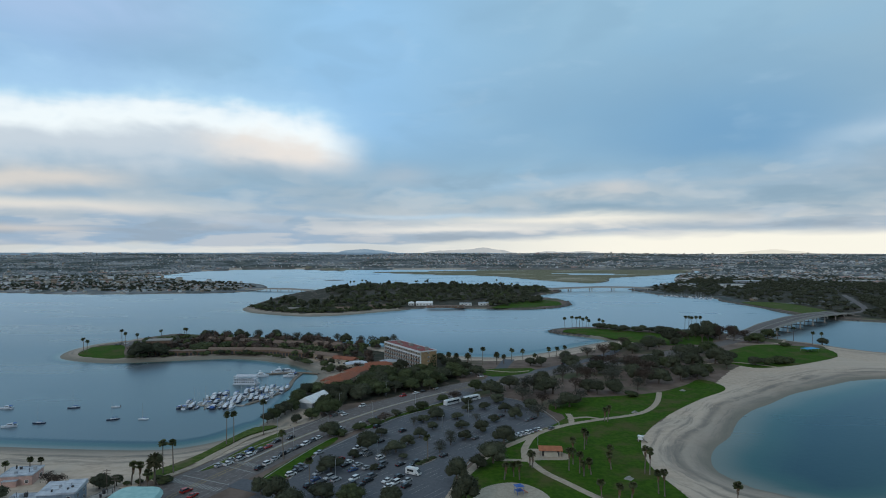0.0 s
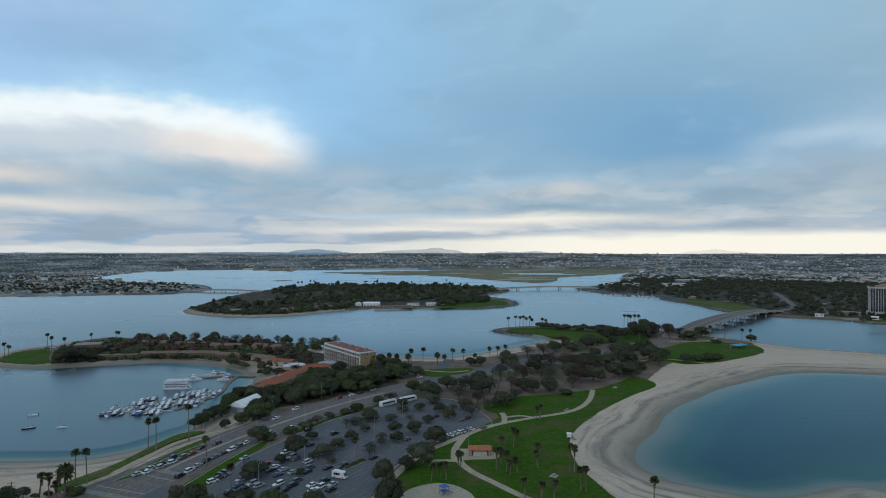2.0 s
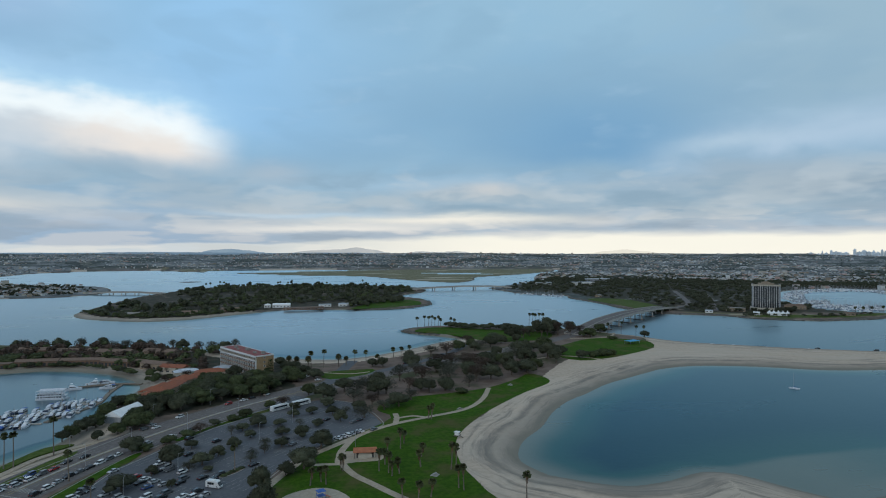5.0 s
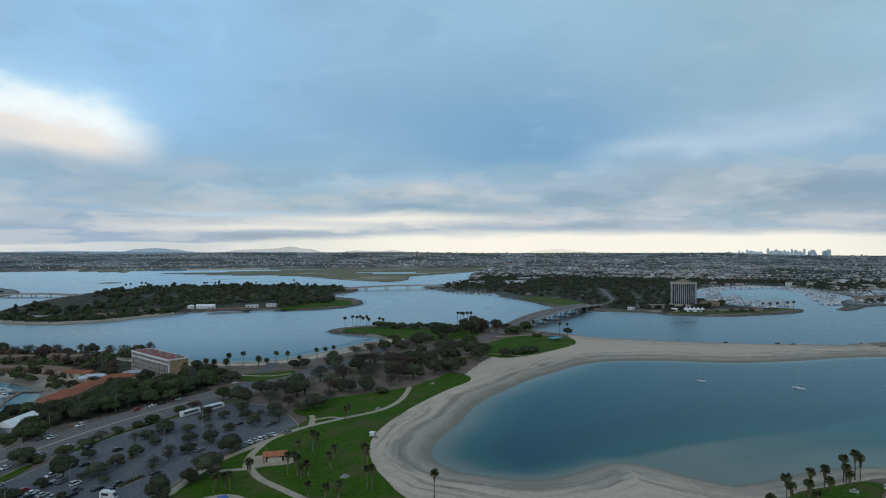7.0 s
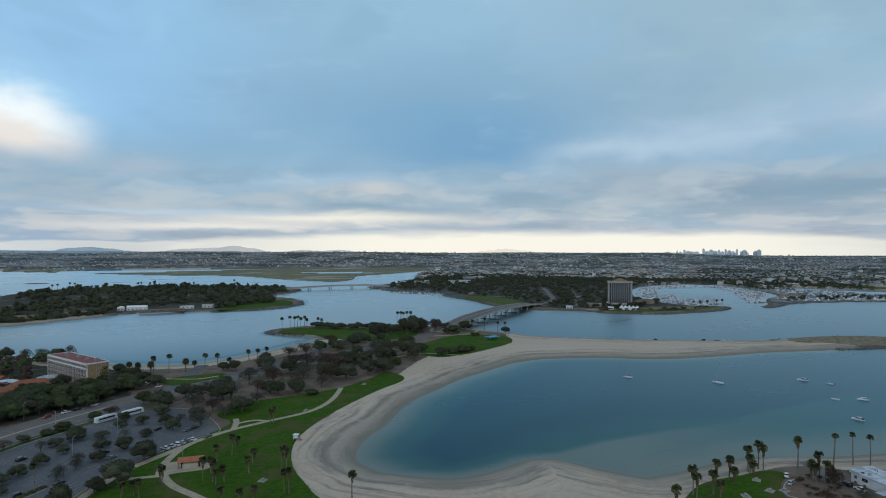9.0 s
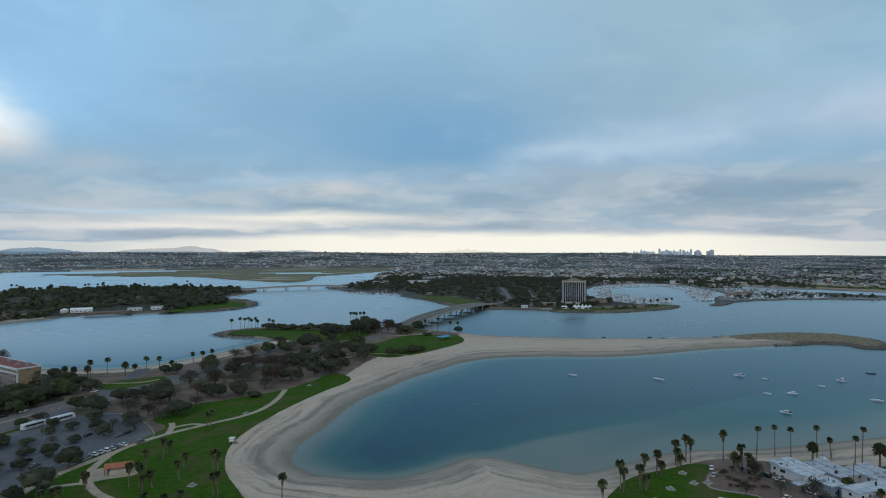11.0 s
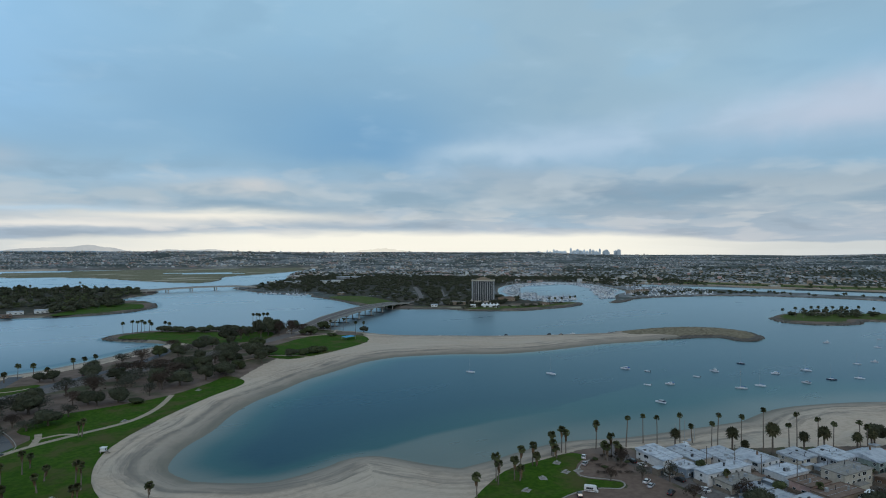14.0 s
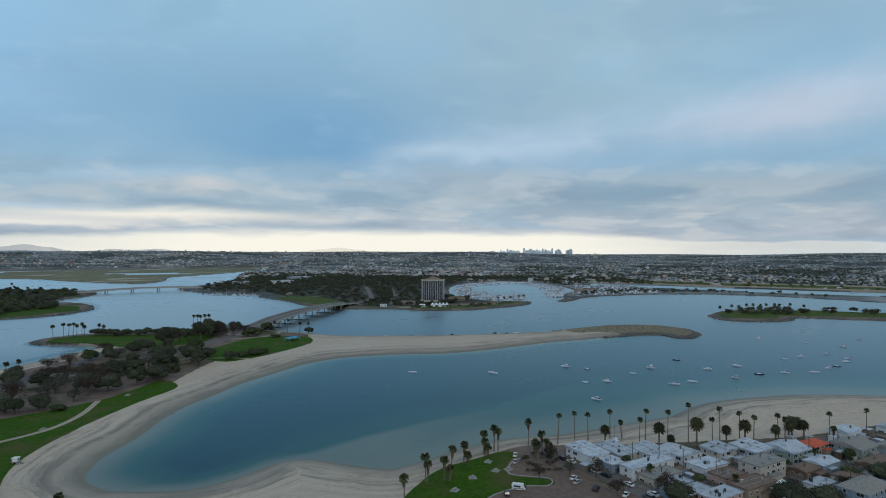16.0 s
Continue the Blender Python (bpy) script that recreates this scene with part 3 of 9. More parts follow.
def band(points, width, z0, z1, n=4):
    """A slab along a line, as a strip of quads with sides."""
    l, r = strip(points, width, n)
    s, k = Shape(), len(l)
    v = [(x, y, z1) for x, y in l] + [(x, y, z1) for x, y in r] + [(x, y, z0) for x, y in l] + [(x, y, z0) for x, y in r]
    f = []
    for i in range(k - 1):
        f += [(i, k + i, k + i + 1, i + 1), (i, i + 1, 2 * k + i + 1, 2 * k + i), (k + i + 1, k + i, 3 * k + i, 3 * k + i + 1)]
    f += [(0, 2 * k, 3 * k, k), (k - 1, 2 * k - 1, 4 * k - 1, 3 * k - 1)]
    return s.put(v, f)


def slab(points, z0, z1, n=4):
    """A smooth closed outline as a slab."""
    return Shape().prism(wind_up(curve(points, True, n)), z0, z1)

# ---- ground and water ----
# Shorelines: points, width of the rise from the water, width of the shallows, sandy or not
LAND = 2.5
MAIN = [
    ([(-900, 330), (-500, 312), (-272.1, 285.8), (-231.4, 284.8), (-204.7, 283), (-168.1, 279.8), (-129.6, 279.5), (-108, 293), (-96.6, 315.8)], 26, 14, 1),
    ([(-96.6, 315.8), (-94.7, 337.2), (-95.9, 395.7), (-92.2, 415.6)], 7, 8, 0),
    ([(-92.2, 415.6), (-92.2, 438.2), (-101.9, 461.1), (-123.9, 487.9), (-157, 507.9), (-183.4, 515.7)], 22, 14, 1),
    ([(-183.4, 515.7), (-217.8, 507.4), (-271.9, 493.7), (-312, 504.2)], 7, 8, 1),
    ([(-312, 504.2), (-332.4, 520.1), (-344.8, 552.1), (-344.1, 585.5), (-325.2, 610.8)], 14, 10, 1),
    ([(-325.2, 610.8), (-311.1, 639), (-290.6, 661.5), (-227.9, 640.4), (-166.2, 628.8), (-78.6, 586.1), (-44.7, 566.5)], 9, 10, 0),
    ([(-44.7, 566.5), (-10.5, 539.9), (31, 523.3), (55, 526.3), (81.2, 541.7), (110.7, 566.6), (145.6, 601.4), (170.5, 621)], 24, 16, 1),
    ([(170.5, 621), (144.8, 649.2), (125.3, 671.4), (119.2, 686.6), (124.4, 701.6), (138.8, 713.4), (171, 721.7), (216.8, 703.6), (255.7, 670), (297.2, 667.2), (321.9, 667.1), (337.7, 637.5)], 5, 8, 0),
    ([(337.7, 637.5), (353.6, 607.8), (364.3, 590.5), (384.3, 550.3), (431.7, 514.8), (481.1, 483.9), (536.2, 459), (590.5, 439.9)], 12, 10, 1),
    ([(590.5, 439.9), (610, 441), (661, 438), (701, 426), (726, 400), (729, 366), (711, 340), (690, 326), (668, 323), (660, 334), (666, 352), (647, 367), (622, 374), (599, 378.9)], 6, 8, 0),
    ([(599, 378.9), (571.3, 382.3), (526.6, 391.7), (470.6, 392.6), (411.8, 400.5), (368.4, 424.3), (320.4, 437.6), (284.2, 429.4)], 22, 24, 1),
    ([(284.2, 429.4), (244.1, 404.4), (220, 388.7), (195, 366), (175.4, 349.7), (156.8, 327.5), (140.5, 301.5), (126.2, 284.8), (117.1, 269.3), (113, 253.1), (119, 236.2)], 26, 36, 1),
    ([(119, 236.2), (134.1, 224.6), (147.3, 218.9), (165.5, 221.4), (181.9, 226.9), (195.1, 222.1), (207.2, 202.9), (216.3, 190.8)], 16, 22, 1),
    ([(216.3, 190.8), (233.8, 191.2), (257.6, 193.7), (281.4, 192.1), (308.3, 181.1), (343.7, 173.3), (383.5, 165.8)], 15, 90, 1),
    ([(383.5, 165.8), (424.9, 169.6), (464.2, 158.8), (500.6, 140.8), (530.1, 115.3), (578.4, 62.6), (662, -61.9), (760, -300)], 24, 80, 1),
]
MAIN_BACK = [(760, -300), (700, -700), (-700, -700), (-900, 330)]
ISLE = [([(-326.2, 962.8), (-298.3, 909), (-246.5, 869.3), (-193.4, 848.8), (-149.1, 865.8), (-113.8, 897.9), (-75.5, 935.9)], 14, 20, 1),
        ([(-75.5, 935.9), (-24.6, 976.8), (64.2, 960.1), (115.7, 952), (162.7, 971.6), (197.7, 1011.5), (213.8, 1044), (219.5, 1103.5), (211.4, 1169.1), (169, 1213.2), (201.3, 1276.3), (240.5, 1328.5), (268.3, 1414.5), (259.3, 1513.6),
          (165.5, 1613.8), (17.4, 1663.3), (-137.5, 1681.2), (-274.8, 1582.6), (-307.1, 1461.9), (-336.3, 1265.1), (-332.8, 1068), (-326.2, 962.8)], 7, 12, 0)]
EAST = [([(-4800, 1900), (-1942.4, 1280.5), (-1366.9, 1351.8), (-972.3, 1327.9), (-820.9, 1288.1), (-700.9, 1288.5), (-590.8, 1309.5), (-483, 1348.2), (-446.2, 1428.1), (-459.9, 1545), (-558.5, 1733.9), (-757.3, 1826.4), (-1026.9, 2098.2)], 12, 20, 0),
        ([(-1026.9, 2098.2), (-1073, 2192.5), (-1152.5, 2839.9), (-983.5, 3141.3), (-789.5, 3181.7), (-521.3, 2996.9), (-251.1, 3054), (455.9, 3129.3), (1143.5, 3002.1), (1168.6, 2696.2)], 25, 25, 0),
        ([(1168.6, 2696.2), (959.2, 2447.4), (764.3, 2030.1), (653, 1727.4), (542, 1603.2), (444.6, 1471.8), (438.6, 1448.8), (443.9, 1354.6), (457, 1248.6), (523.5, 1188.2), (506.3, 1126.7), (508.5, 1064.9), (509.2, 969.9), (502, 892.3), (516.7, 829.5)], 7, 12, 0),
        ([(516.7, 829.5), (531, 803.4), (591.9, 764.8), (609.2, 724.1), (670.9, 684.9), (752.7, 687.6), (809.2, 702.2), (843.9, 727.8), (838.6, 749), (804.8, 782.6), (809.6, 861.4), (846.6, 955), (982.5, 1131.7), (1115.1, 1241.4), (1276.5, 1284.6), (1331.8, 1180), (1260.1, 1041.1)], 6, 10, 0),
        ([(1260.1, 1041.1), (1166, 897.7), (1060.5, 834.8), (956.4, 747.8), (908.4, 720.8), (902.9, 702.2), (942.6, 714.4), (1007.1, 742.9), (1105.3, 738.7), (1230.8, 693), (1305.6, 612.5), (1345.9, 521.4), (1354.8, 426.7), (1348.7, 364.5), (1375.3, 168.6), (1330, -200), (1800, -1500), (3000, -3600)], 8, 12, 0)]
EAST_BACK = [(3000, -3600), (4990, -3600), (4990, 4990), (-4990, 4990), (-4990, 1900), (-4800, 1900)]
FIESTA = [([(-780.1, 3163.4), (-409, 2751.9), (-65.9, 2406.3), (171.6, 2270.5), (293, 1946.9), (414.3, 1749), (510.9, 1901.5), (574.4, 2107.3), (787.3, 2310), (1012, 2585.6), (1101.7, 2824.3), (431.1, 2936.9), (-346.3, 3002.9), (-780.1, 3163.4)], 20, 20, 0)]
SOUTH_ISLE = [([(893.6, 426.3), (860.9, 389.3), (869.3, 349.7), (917.8, 328.1), (957.5, 339.4), (984.1, 302.8), (1012.4, 262.2), (1075.3, 164), (1184.3, 132.3), (1224.6, 211), (1121.8, 295.1), (1095.2, 349.8), (1050.4, 394), (1025.2, 424.5), (960.6, 442.4), (893.6, 426.3)], 6, 12, 0)]
RIVER = [(1503.8, 412.9), (1445.6, 564.1), (1394.4, 724), (1363, 929.3), (1318.9, 999.6), (1404, 1070.7), (1505.9, 864.3), (1583.2, 622.9), (1659.4, 459), (1805.1, 69.4), (1691.4, 22.6)]

LAGOONS = [[(-488.5, 2841.4), (-394.9, 2735.8), (-246.4, 2715.0), (-106.0, 2776.2), (-10.3, 2869.6), (194.9, 2945.9), (306.7, 3038.4), (94.1, 3089.5), (-124.9, 3135.7), (-345.1, 3126.4), (-510.7, 3020.4)],
           [(431.6, 2519.9), (513.2, 2424.4), (637.5, 2386.6), (776.8, 2399.9), (820.1, 2449.2), (669.0, 2512.8), (539.9, 2561.9), (462.1, 2596.0)]]


def inside(x, y, ring):
    hit = np.zeros(x.shape, bool)
    for i in range(len(ring)):
        (x0, y0), (x1, y1) = ring[i - 1], ring[i]
        if y0 != y1:
            hit ^= ((y0 > y) != (y1 > y)) & (x < (x1 - x0) * (y - y0) / (y1 - y0) + x0)
    return hit


def land_of(shores, back=()):
    """The outline of a piece of land and its shore segments."""
    ring, segs = [], []
    for pts, rise, shallow, sandy in shores:
        c = curve(pts, False, 3)
        segs += [(*c[i], *c[i + 1], rise, shallow, sandy) for i in range(len(c) - 1)]
        ring += c[:-1]
    return ring + list(back), segs


LANDS = [land_of(MAIN, MAIN_BACK), land_of(ISLE), land_of(EAST, EAST_BACK), land_of(FIESTA), land_of(SOUTH_ISLE)]
SEGS = np.array([s for _, segs in LANDS for s in segs])
HUB = (40.0, -10.0)


def hill(x, y):
    """Mesas behind the bay: rising land to the east and the south."""
    dx, dy = x - HUB[0], y - HUB[1]
    r, a = np.hypot(dx, dy), np.degrees(np.arctan2(dx, dy))
    start = np.interp(a, [-60, -30, 0, 20, 40, 60, 90], [1900, 3050, 2950, 2700, 2500, 2200, 2100])
    t = np.clip((r - start) / (4700 - start), 0, 1)
    roll = 0.5 + 0.5 * np.sin(a * 0.31 + 1.0) * np.cos(a * 0.12 - r * 0.0011)
    dales = np.sin(x * 0.0041 + 1.3 * np.sin(y * 0.0023)) * np.cos(y * 0.0037 + np.sin(x * 0.0019))
    top = np.interp(a, [-60, 20, 36, 42, 48, 64, 70, 90], [73, 73, 72, 68, 59, 56, 66, 76])
    return (top + 9 * roll) * t ** 1.15 + 7 * dales * np.clip(t * 3, 0, 1) * np.clip((1 - t) * 4, 0.15, 1)


def lie(x, y):
    """Height of the ground, distance to the shore, depth of the water (0 to 1), sandiness and the way along the shore, point by point."""
    x, y = np.asarray(x, float), np.asarray(y, float)
    land = np.zeros(x.shape, bool)
    for ring, _ in LANDS:
        land |= inside(x, y, ring)
    river = inside(x, y, RIVER)
    for ring in LAGOONS:
        river |= inside(x, y, ring)
    d, t, dep, sandy = (np.full(x.shape, 1e9) for _ in range(4))
    sandy[:] = 0
    along, gone = np.zeros(x.shape), 0.0
    for x0, y0, x1, y1, rise, shallow, sand in SEGS:
        ux, uy = x1 - x0, y1 - y0
        l2 = max(ux * ux + uy * uy, 1e-6)
        s = np.clip(((x - x0) * ux + (y - y0) * uy) / l2, 0, 1)
        e = np.hypot(x - x0 - s * ux, y - y0 - s * uy)
        near = e < d
        d = np.where(near, e, d)
        along = np.where(near, gone + s * math.sqrt(l2), along)
        gone += math.sqrt(l2)
        t, dep = np.minimum(t, e / rise), np.minimum(dep, e / shallow)
        sandy = np.maximum(sandy, np.where(e < rise * 1.25, sand, 0)) if sand else sandy
    k = np.clip(t, 0, 1)
    z = np.where(land, LAND * (1 - (1 - k) ** 2), -np.minimum(0.15 * d, 3.0))
    z = np.where(land, z + hill(x, y), z)
    z = np.where(river, -1.0, z)
    return z, np.where(land, d, 0), np.where(land & ~river, 0, np.clip(dep, 0, 1)), np.where(land, sandy, 1 * (d < 40)), along


def fan():
    """Rings round a hub: close together where the bay is looked over, wide apart elsewhere."""
    bearing = np.concatenate([np.arange(-180, -52, 4.0), np.arange(-52, 88, 0.19), np.arange(88, 180, 4.0)])
    drop = np.concatenate([[2500, 1200, 800], np.arange(600, 460, -4.0), np.arange(460, 112, -1.05), np.arange(112, 19.9, -1.5)])
    rings = 92.7 * 1078 / drop
    rings[-1] = 4960
    a, r = np.meshgrid(np.radians(bearing), rings)
    return HUB[0] + r * np.sin(a), HUB[1] + r * np.cos(a)


def sheet(name, x, y, z, material, attributes):
    rows, cols = x.shape
    i = np.arange(rows * cols).reshape(rows, cols)
    a, b = i[:-1], i[1:]
    faces = np.stack([a, np.roll(a, -1, 1), np.roll(b, -1, 1), b], -1).reshape(-1, 4)
    me = bpy.data.meshes.new(name)
    me.vertices.add(rows * cols + 1)
    me.vertices.foreach_set("co", np.append(np.stack([x, y, z], -1).ravel(), (HUB[0], HUB[1], z[0, 0])))
    hub = [(i[0, k], rows * cols, i[0, (k + 1) % cols]) for k in range(cols)]
    loops = np.concatenate([faces.ravel(), np.array(hub).ravel()])
    me.loops.add(len(loops))
    me.loops.foreach_set("vertex_index", loops)
    me.polygons.add(len(faces) + cols)
    me.polygons.foreach_set("loop_start", np.concatenate([np.arange(len(faces)) * 4, len(faces) * 4 + np.arange(cols) * 3]))
    me.update(calc_edges=True)
    me.validate()
    for k, v in attributes.items():
        me.attributes.new(k, "FLOAT", "POINT").data.foreach_set("value", np.append(v.ravel(), v[0, 0]).astype(np.float32))
    me.polygons.foreach_set("use_smooth", [True] * len(me.polygons))
    me.materials.append(material)
    return new(name, me)


gx, gy = fan()
gz, gshore, gdepth, gsand, galong = lie(gx, gy)
SPIT = [(364.3, 590.5), (431.7, 514.8), (536.2, 459), (591.6, 439.9), (599, 378.9), (526.6, 391.7), (411.8, 400.5), (320.4, 437.6), (202.2, 370.5), (181.7, 395.1), (235.1, 463), (330.9, 512.9), (347.5, 554.2)]
gsand = np.where(inside(gx, gy, SPIT) & (gz > 0), 1.0, gsand)
STRAND = [(85, 299.4), (150.6, 301.9), (262.8, 197.9), (264.6, 174.3), (200.9, 150.5), (190.3, 100.1), (91.8, 99.7), (87.8, 219.3)]
BEACH = [(279.1, 174.4), (304.5, 203.7), (582.5, 198.6), (665.4, 21), (450, 86.6), (391, 104.3), (303.7, 154.2)]
COVE_SAND = [(-300, 292), (-140, 290), (-108, 290), (-100, 270), (-116, 240), (-116, 228), (-128, 206), (-150, 196), (-300, 190)]
LAWN_EDGE = [(171.3, 380.6), (177.2, 404.4), (213.9, 456.3), (246.3, 491.4), (259.9, 491.6), (212.6, 416.9), (174.5, 369.0)]
for ring in (STRAND, BEACH, COVE_SAND, LAWN_EDGE):
    gsand = np.where(inside(gx, gy, ring) & (gz > 0), 1.0, gsand)
gmarsh = inside(gx, gy, LANDS[3][0]).astype(float)
gscrub = inside(gx, gy, [(599, 378.9), (590.5, 439.9), (637.2, 459.3), (747.9, 430.1), (731.8, 320.1), (653.4, 328.6)]).astype(float)
gmarsh = np.maximum(gmarsh, 0.7 * inside(gx, gy, [(599.9, 724.3), (842.5, 695.6), (871.6, 755.2), (762.2, 723.4), (647.1, 759.6), (533.6, 821.3)]))
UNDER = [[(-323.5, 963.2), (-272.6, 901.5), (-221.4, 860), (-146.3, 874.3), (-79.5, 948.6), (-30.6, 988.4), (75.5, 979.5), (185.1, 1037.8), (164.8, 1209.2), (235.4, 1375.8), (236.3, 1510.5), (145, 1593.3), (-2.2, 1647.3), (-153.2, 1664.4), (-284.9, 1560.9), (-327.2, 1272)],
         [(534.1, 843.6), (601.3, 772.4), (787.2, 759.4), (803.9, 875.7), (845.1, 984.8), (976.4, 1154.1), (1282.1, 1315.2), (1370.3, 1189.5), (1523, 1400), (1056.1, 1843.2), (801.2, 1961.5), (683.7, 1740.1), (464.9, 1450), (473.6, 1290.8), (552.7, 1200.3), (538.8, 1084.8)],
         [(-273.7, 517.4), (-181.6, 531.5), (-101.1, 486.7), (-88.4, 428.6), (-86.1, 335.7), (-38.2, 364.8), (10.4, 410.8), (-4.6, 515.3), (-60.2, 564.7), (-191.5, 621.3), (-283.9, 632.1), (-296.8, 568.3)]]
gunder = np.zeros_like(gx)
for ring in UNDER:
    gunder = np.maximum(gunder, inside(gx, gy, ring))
grange = np.hypot(gx - HUB[0], gy - HUB[1])
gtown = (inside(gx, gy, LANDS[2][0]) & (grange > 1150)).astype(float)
gsand = np.where(inside(gx, gy, LANDS[2][0]), 0, gsand)
# a sandy shoal off the southern beach, with a clean edge to the deep
SHOAL = [(184.7, 231.4), (229.2, 240.3), (272.4, 242.8), (316.7, 241.9)]
SHOAL_RING = SHOAL + [(470, 262), (620, 235), (760, 60), (640, -60), (383.5, 165), (300, 180), (216, 188), (190, 222)]
gshoal = np.full_like(gx, 1e9)
for (x0, y0), (x1, y1) in zip(SHOAL, SHOAL[1:]):
    k = np.clip(((gx - x0) * (x1 - x0) + (gy - y0) * (y1 - y0)) / ((x1 - x0) ** 2 + (y1 - y0) ** 2), 0, 1)
    gshoal = np.minimum(gshoal, np.hypot(gx - x0 - k * (x1 - x0), gy - y0 - k * (y1 - y0)))
shallow = 0.12 + 0.85 * np.clip((gx - 225) / 290, 0, 1)
edge = np.clip(gshoal / 7, 0, 1)
gdepth = np.where(inside(gx, gy, SHOAL_RING), np.minimum(gdepth, gdepth + (shallow - gdepth) * edge), gdepth)
# sky sheen painted into the water colour up the channel and round the island
gsheen = np.clip((np.hypot(gx - HUB[0], gy - HUB[1]) - 470) / 260, 0, 1) * np.clip((30 - np.degrees(np.arctan2(gx - HUB[0], gy - HUB[1]))) / 10, 0, 1)
gsheen = gsheen * np.clip((np.degrees(np.arctan2(gx - HUB[0], gy - HUB[1])) + 19) / 14, 0, 1)
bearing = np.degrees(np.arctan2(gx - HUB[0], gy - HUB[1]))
# a weaker painted sheen on the cove water
gsheen = np.maximum(gsheen, 0.42 * np.clip((-8 - bearing) / 6, 0, 1) * np.clip((760 - np.hypot(gx - HUB[0], gy - HUB[1])) / 200, 0, 1))
gdepth = gdepth + gsheen * np.clip((gdepth - 0.65) / 0.35, 0, 1)
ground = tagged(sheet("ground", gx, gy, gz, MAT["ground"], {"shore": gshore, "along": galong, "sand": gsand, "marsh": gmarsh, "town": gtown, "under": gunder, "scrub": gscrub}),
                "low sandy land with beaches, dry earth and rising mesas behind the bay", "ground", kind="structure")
wet = np.append(np.arange(0, gx.shape[0] - 1, 2), gx.shape[0] - 1)
wide = np.append(np.arange(0, gx.shape[1] - 1, 2), gx.shape[1] - 1)
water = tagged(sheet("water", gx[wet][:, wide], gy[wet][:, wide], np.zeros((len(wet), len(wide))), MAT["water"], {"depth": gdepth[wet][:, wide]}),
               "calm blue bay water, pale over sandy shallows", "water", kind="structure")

tagged(new("sandbar", slab([(-394.1, 1932.1), (-359.8, 1903.7), (-332.0, 1939.8), (-366.2, 1968.7)], -1.0, 0.5).mesh("sandbar", MAT["rockpile"])), "low dark sandbar in the far bay", "ground", kind="structure")

# ---- roads, lots, lawns and paths ----
ROAD = [(-142.1, 126), (-118.9, 174.6), (-102, 209.9), (-97.3, 224.6), (-86.9, 248.3), (-72.6, 282.7), (-53.5, 316.7), (-27.6, 353.5), (4.6, 387.2), (28.2, 408.8), (70, 439.9), (130.9, 484.6), (192.8, 529.9), (255.9, 578.3), (309.6, 626.7), (342.3, 659.2)]
tagged(new("road", band(ROAD, [27, 27, 27, 27, 28, 29, 28, 27, 26, 24, 16, 15, 15, 15, 15, 15], 2.2, LAND + 0.06).mesh("road", MAT["road"])), "wide worn asphalt road between the cove and the car park", "road", kind="structure")
LOT = [(-69.6, 211), (-61, 235.6), (-57.2, 262.8), (-51.5, 278.6), (-27.5, 322.9), (-8.1, 344.6), (25.2, 371.6), (46, 358.8), (58, 316.2), (49, 306.8), (31.2, 290), (13.5, 265.5), (3.8, 239.5), (-5, 213)]
tagged(new("car_park", slab(LOT, 2.2, LAND + 0.05, 3).mesh("car_park", MAT["asphalt"])), "large grey asphalt car park dotted with trees", "car park", kind="structure")
for pts, w in (([(-57.2, 221.1), (-66.8, 227.7), (-80.2, 234)], 9), ([(-8.1, 346.6), (5.6, 367.3), (14.4, 384)], 9), ([(28.2, 408.8), (36.1, 437.6), (44, 468.4), (52, 499.6)], 9), ([(60, 444.3), (100.4, 480.7), (141.3, 526.5), (162, 569.3)], 8)):
    tagged(new("side_road", band(pts, w, 2.2, LAND + 0.075).mesh("side_road", MAT["asphalt"])), "short asphalt side road", "road", kind="structure")
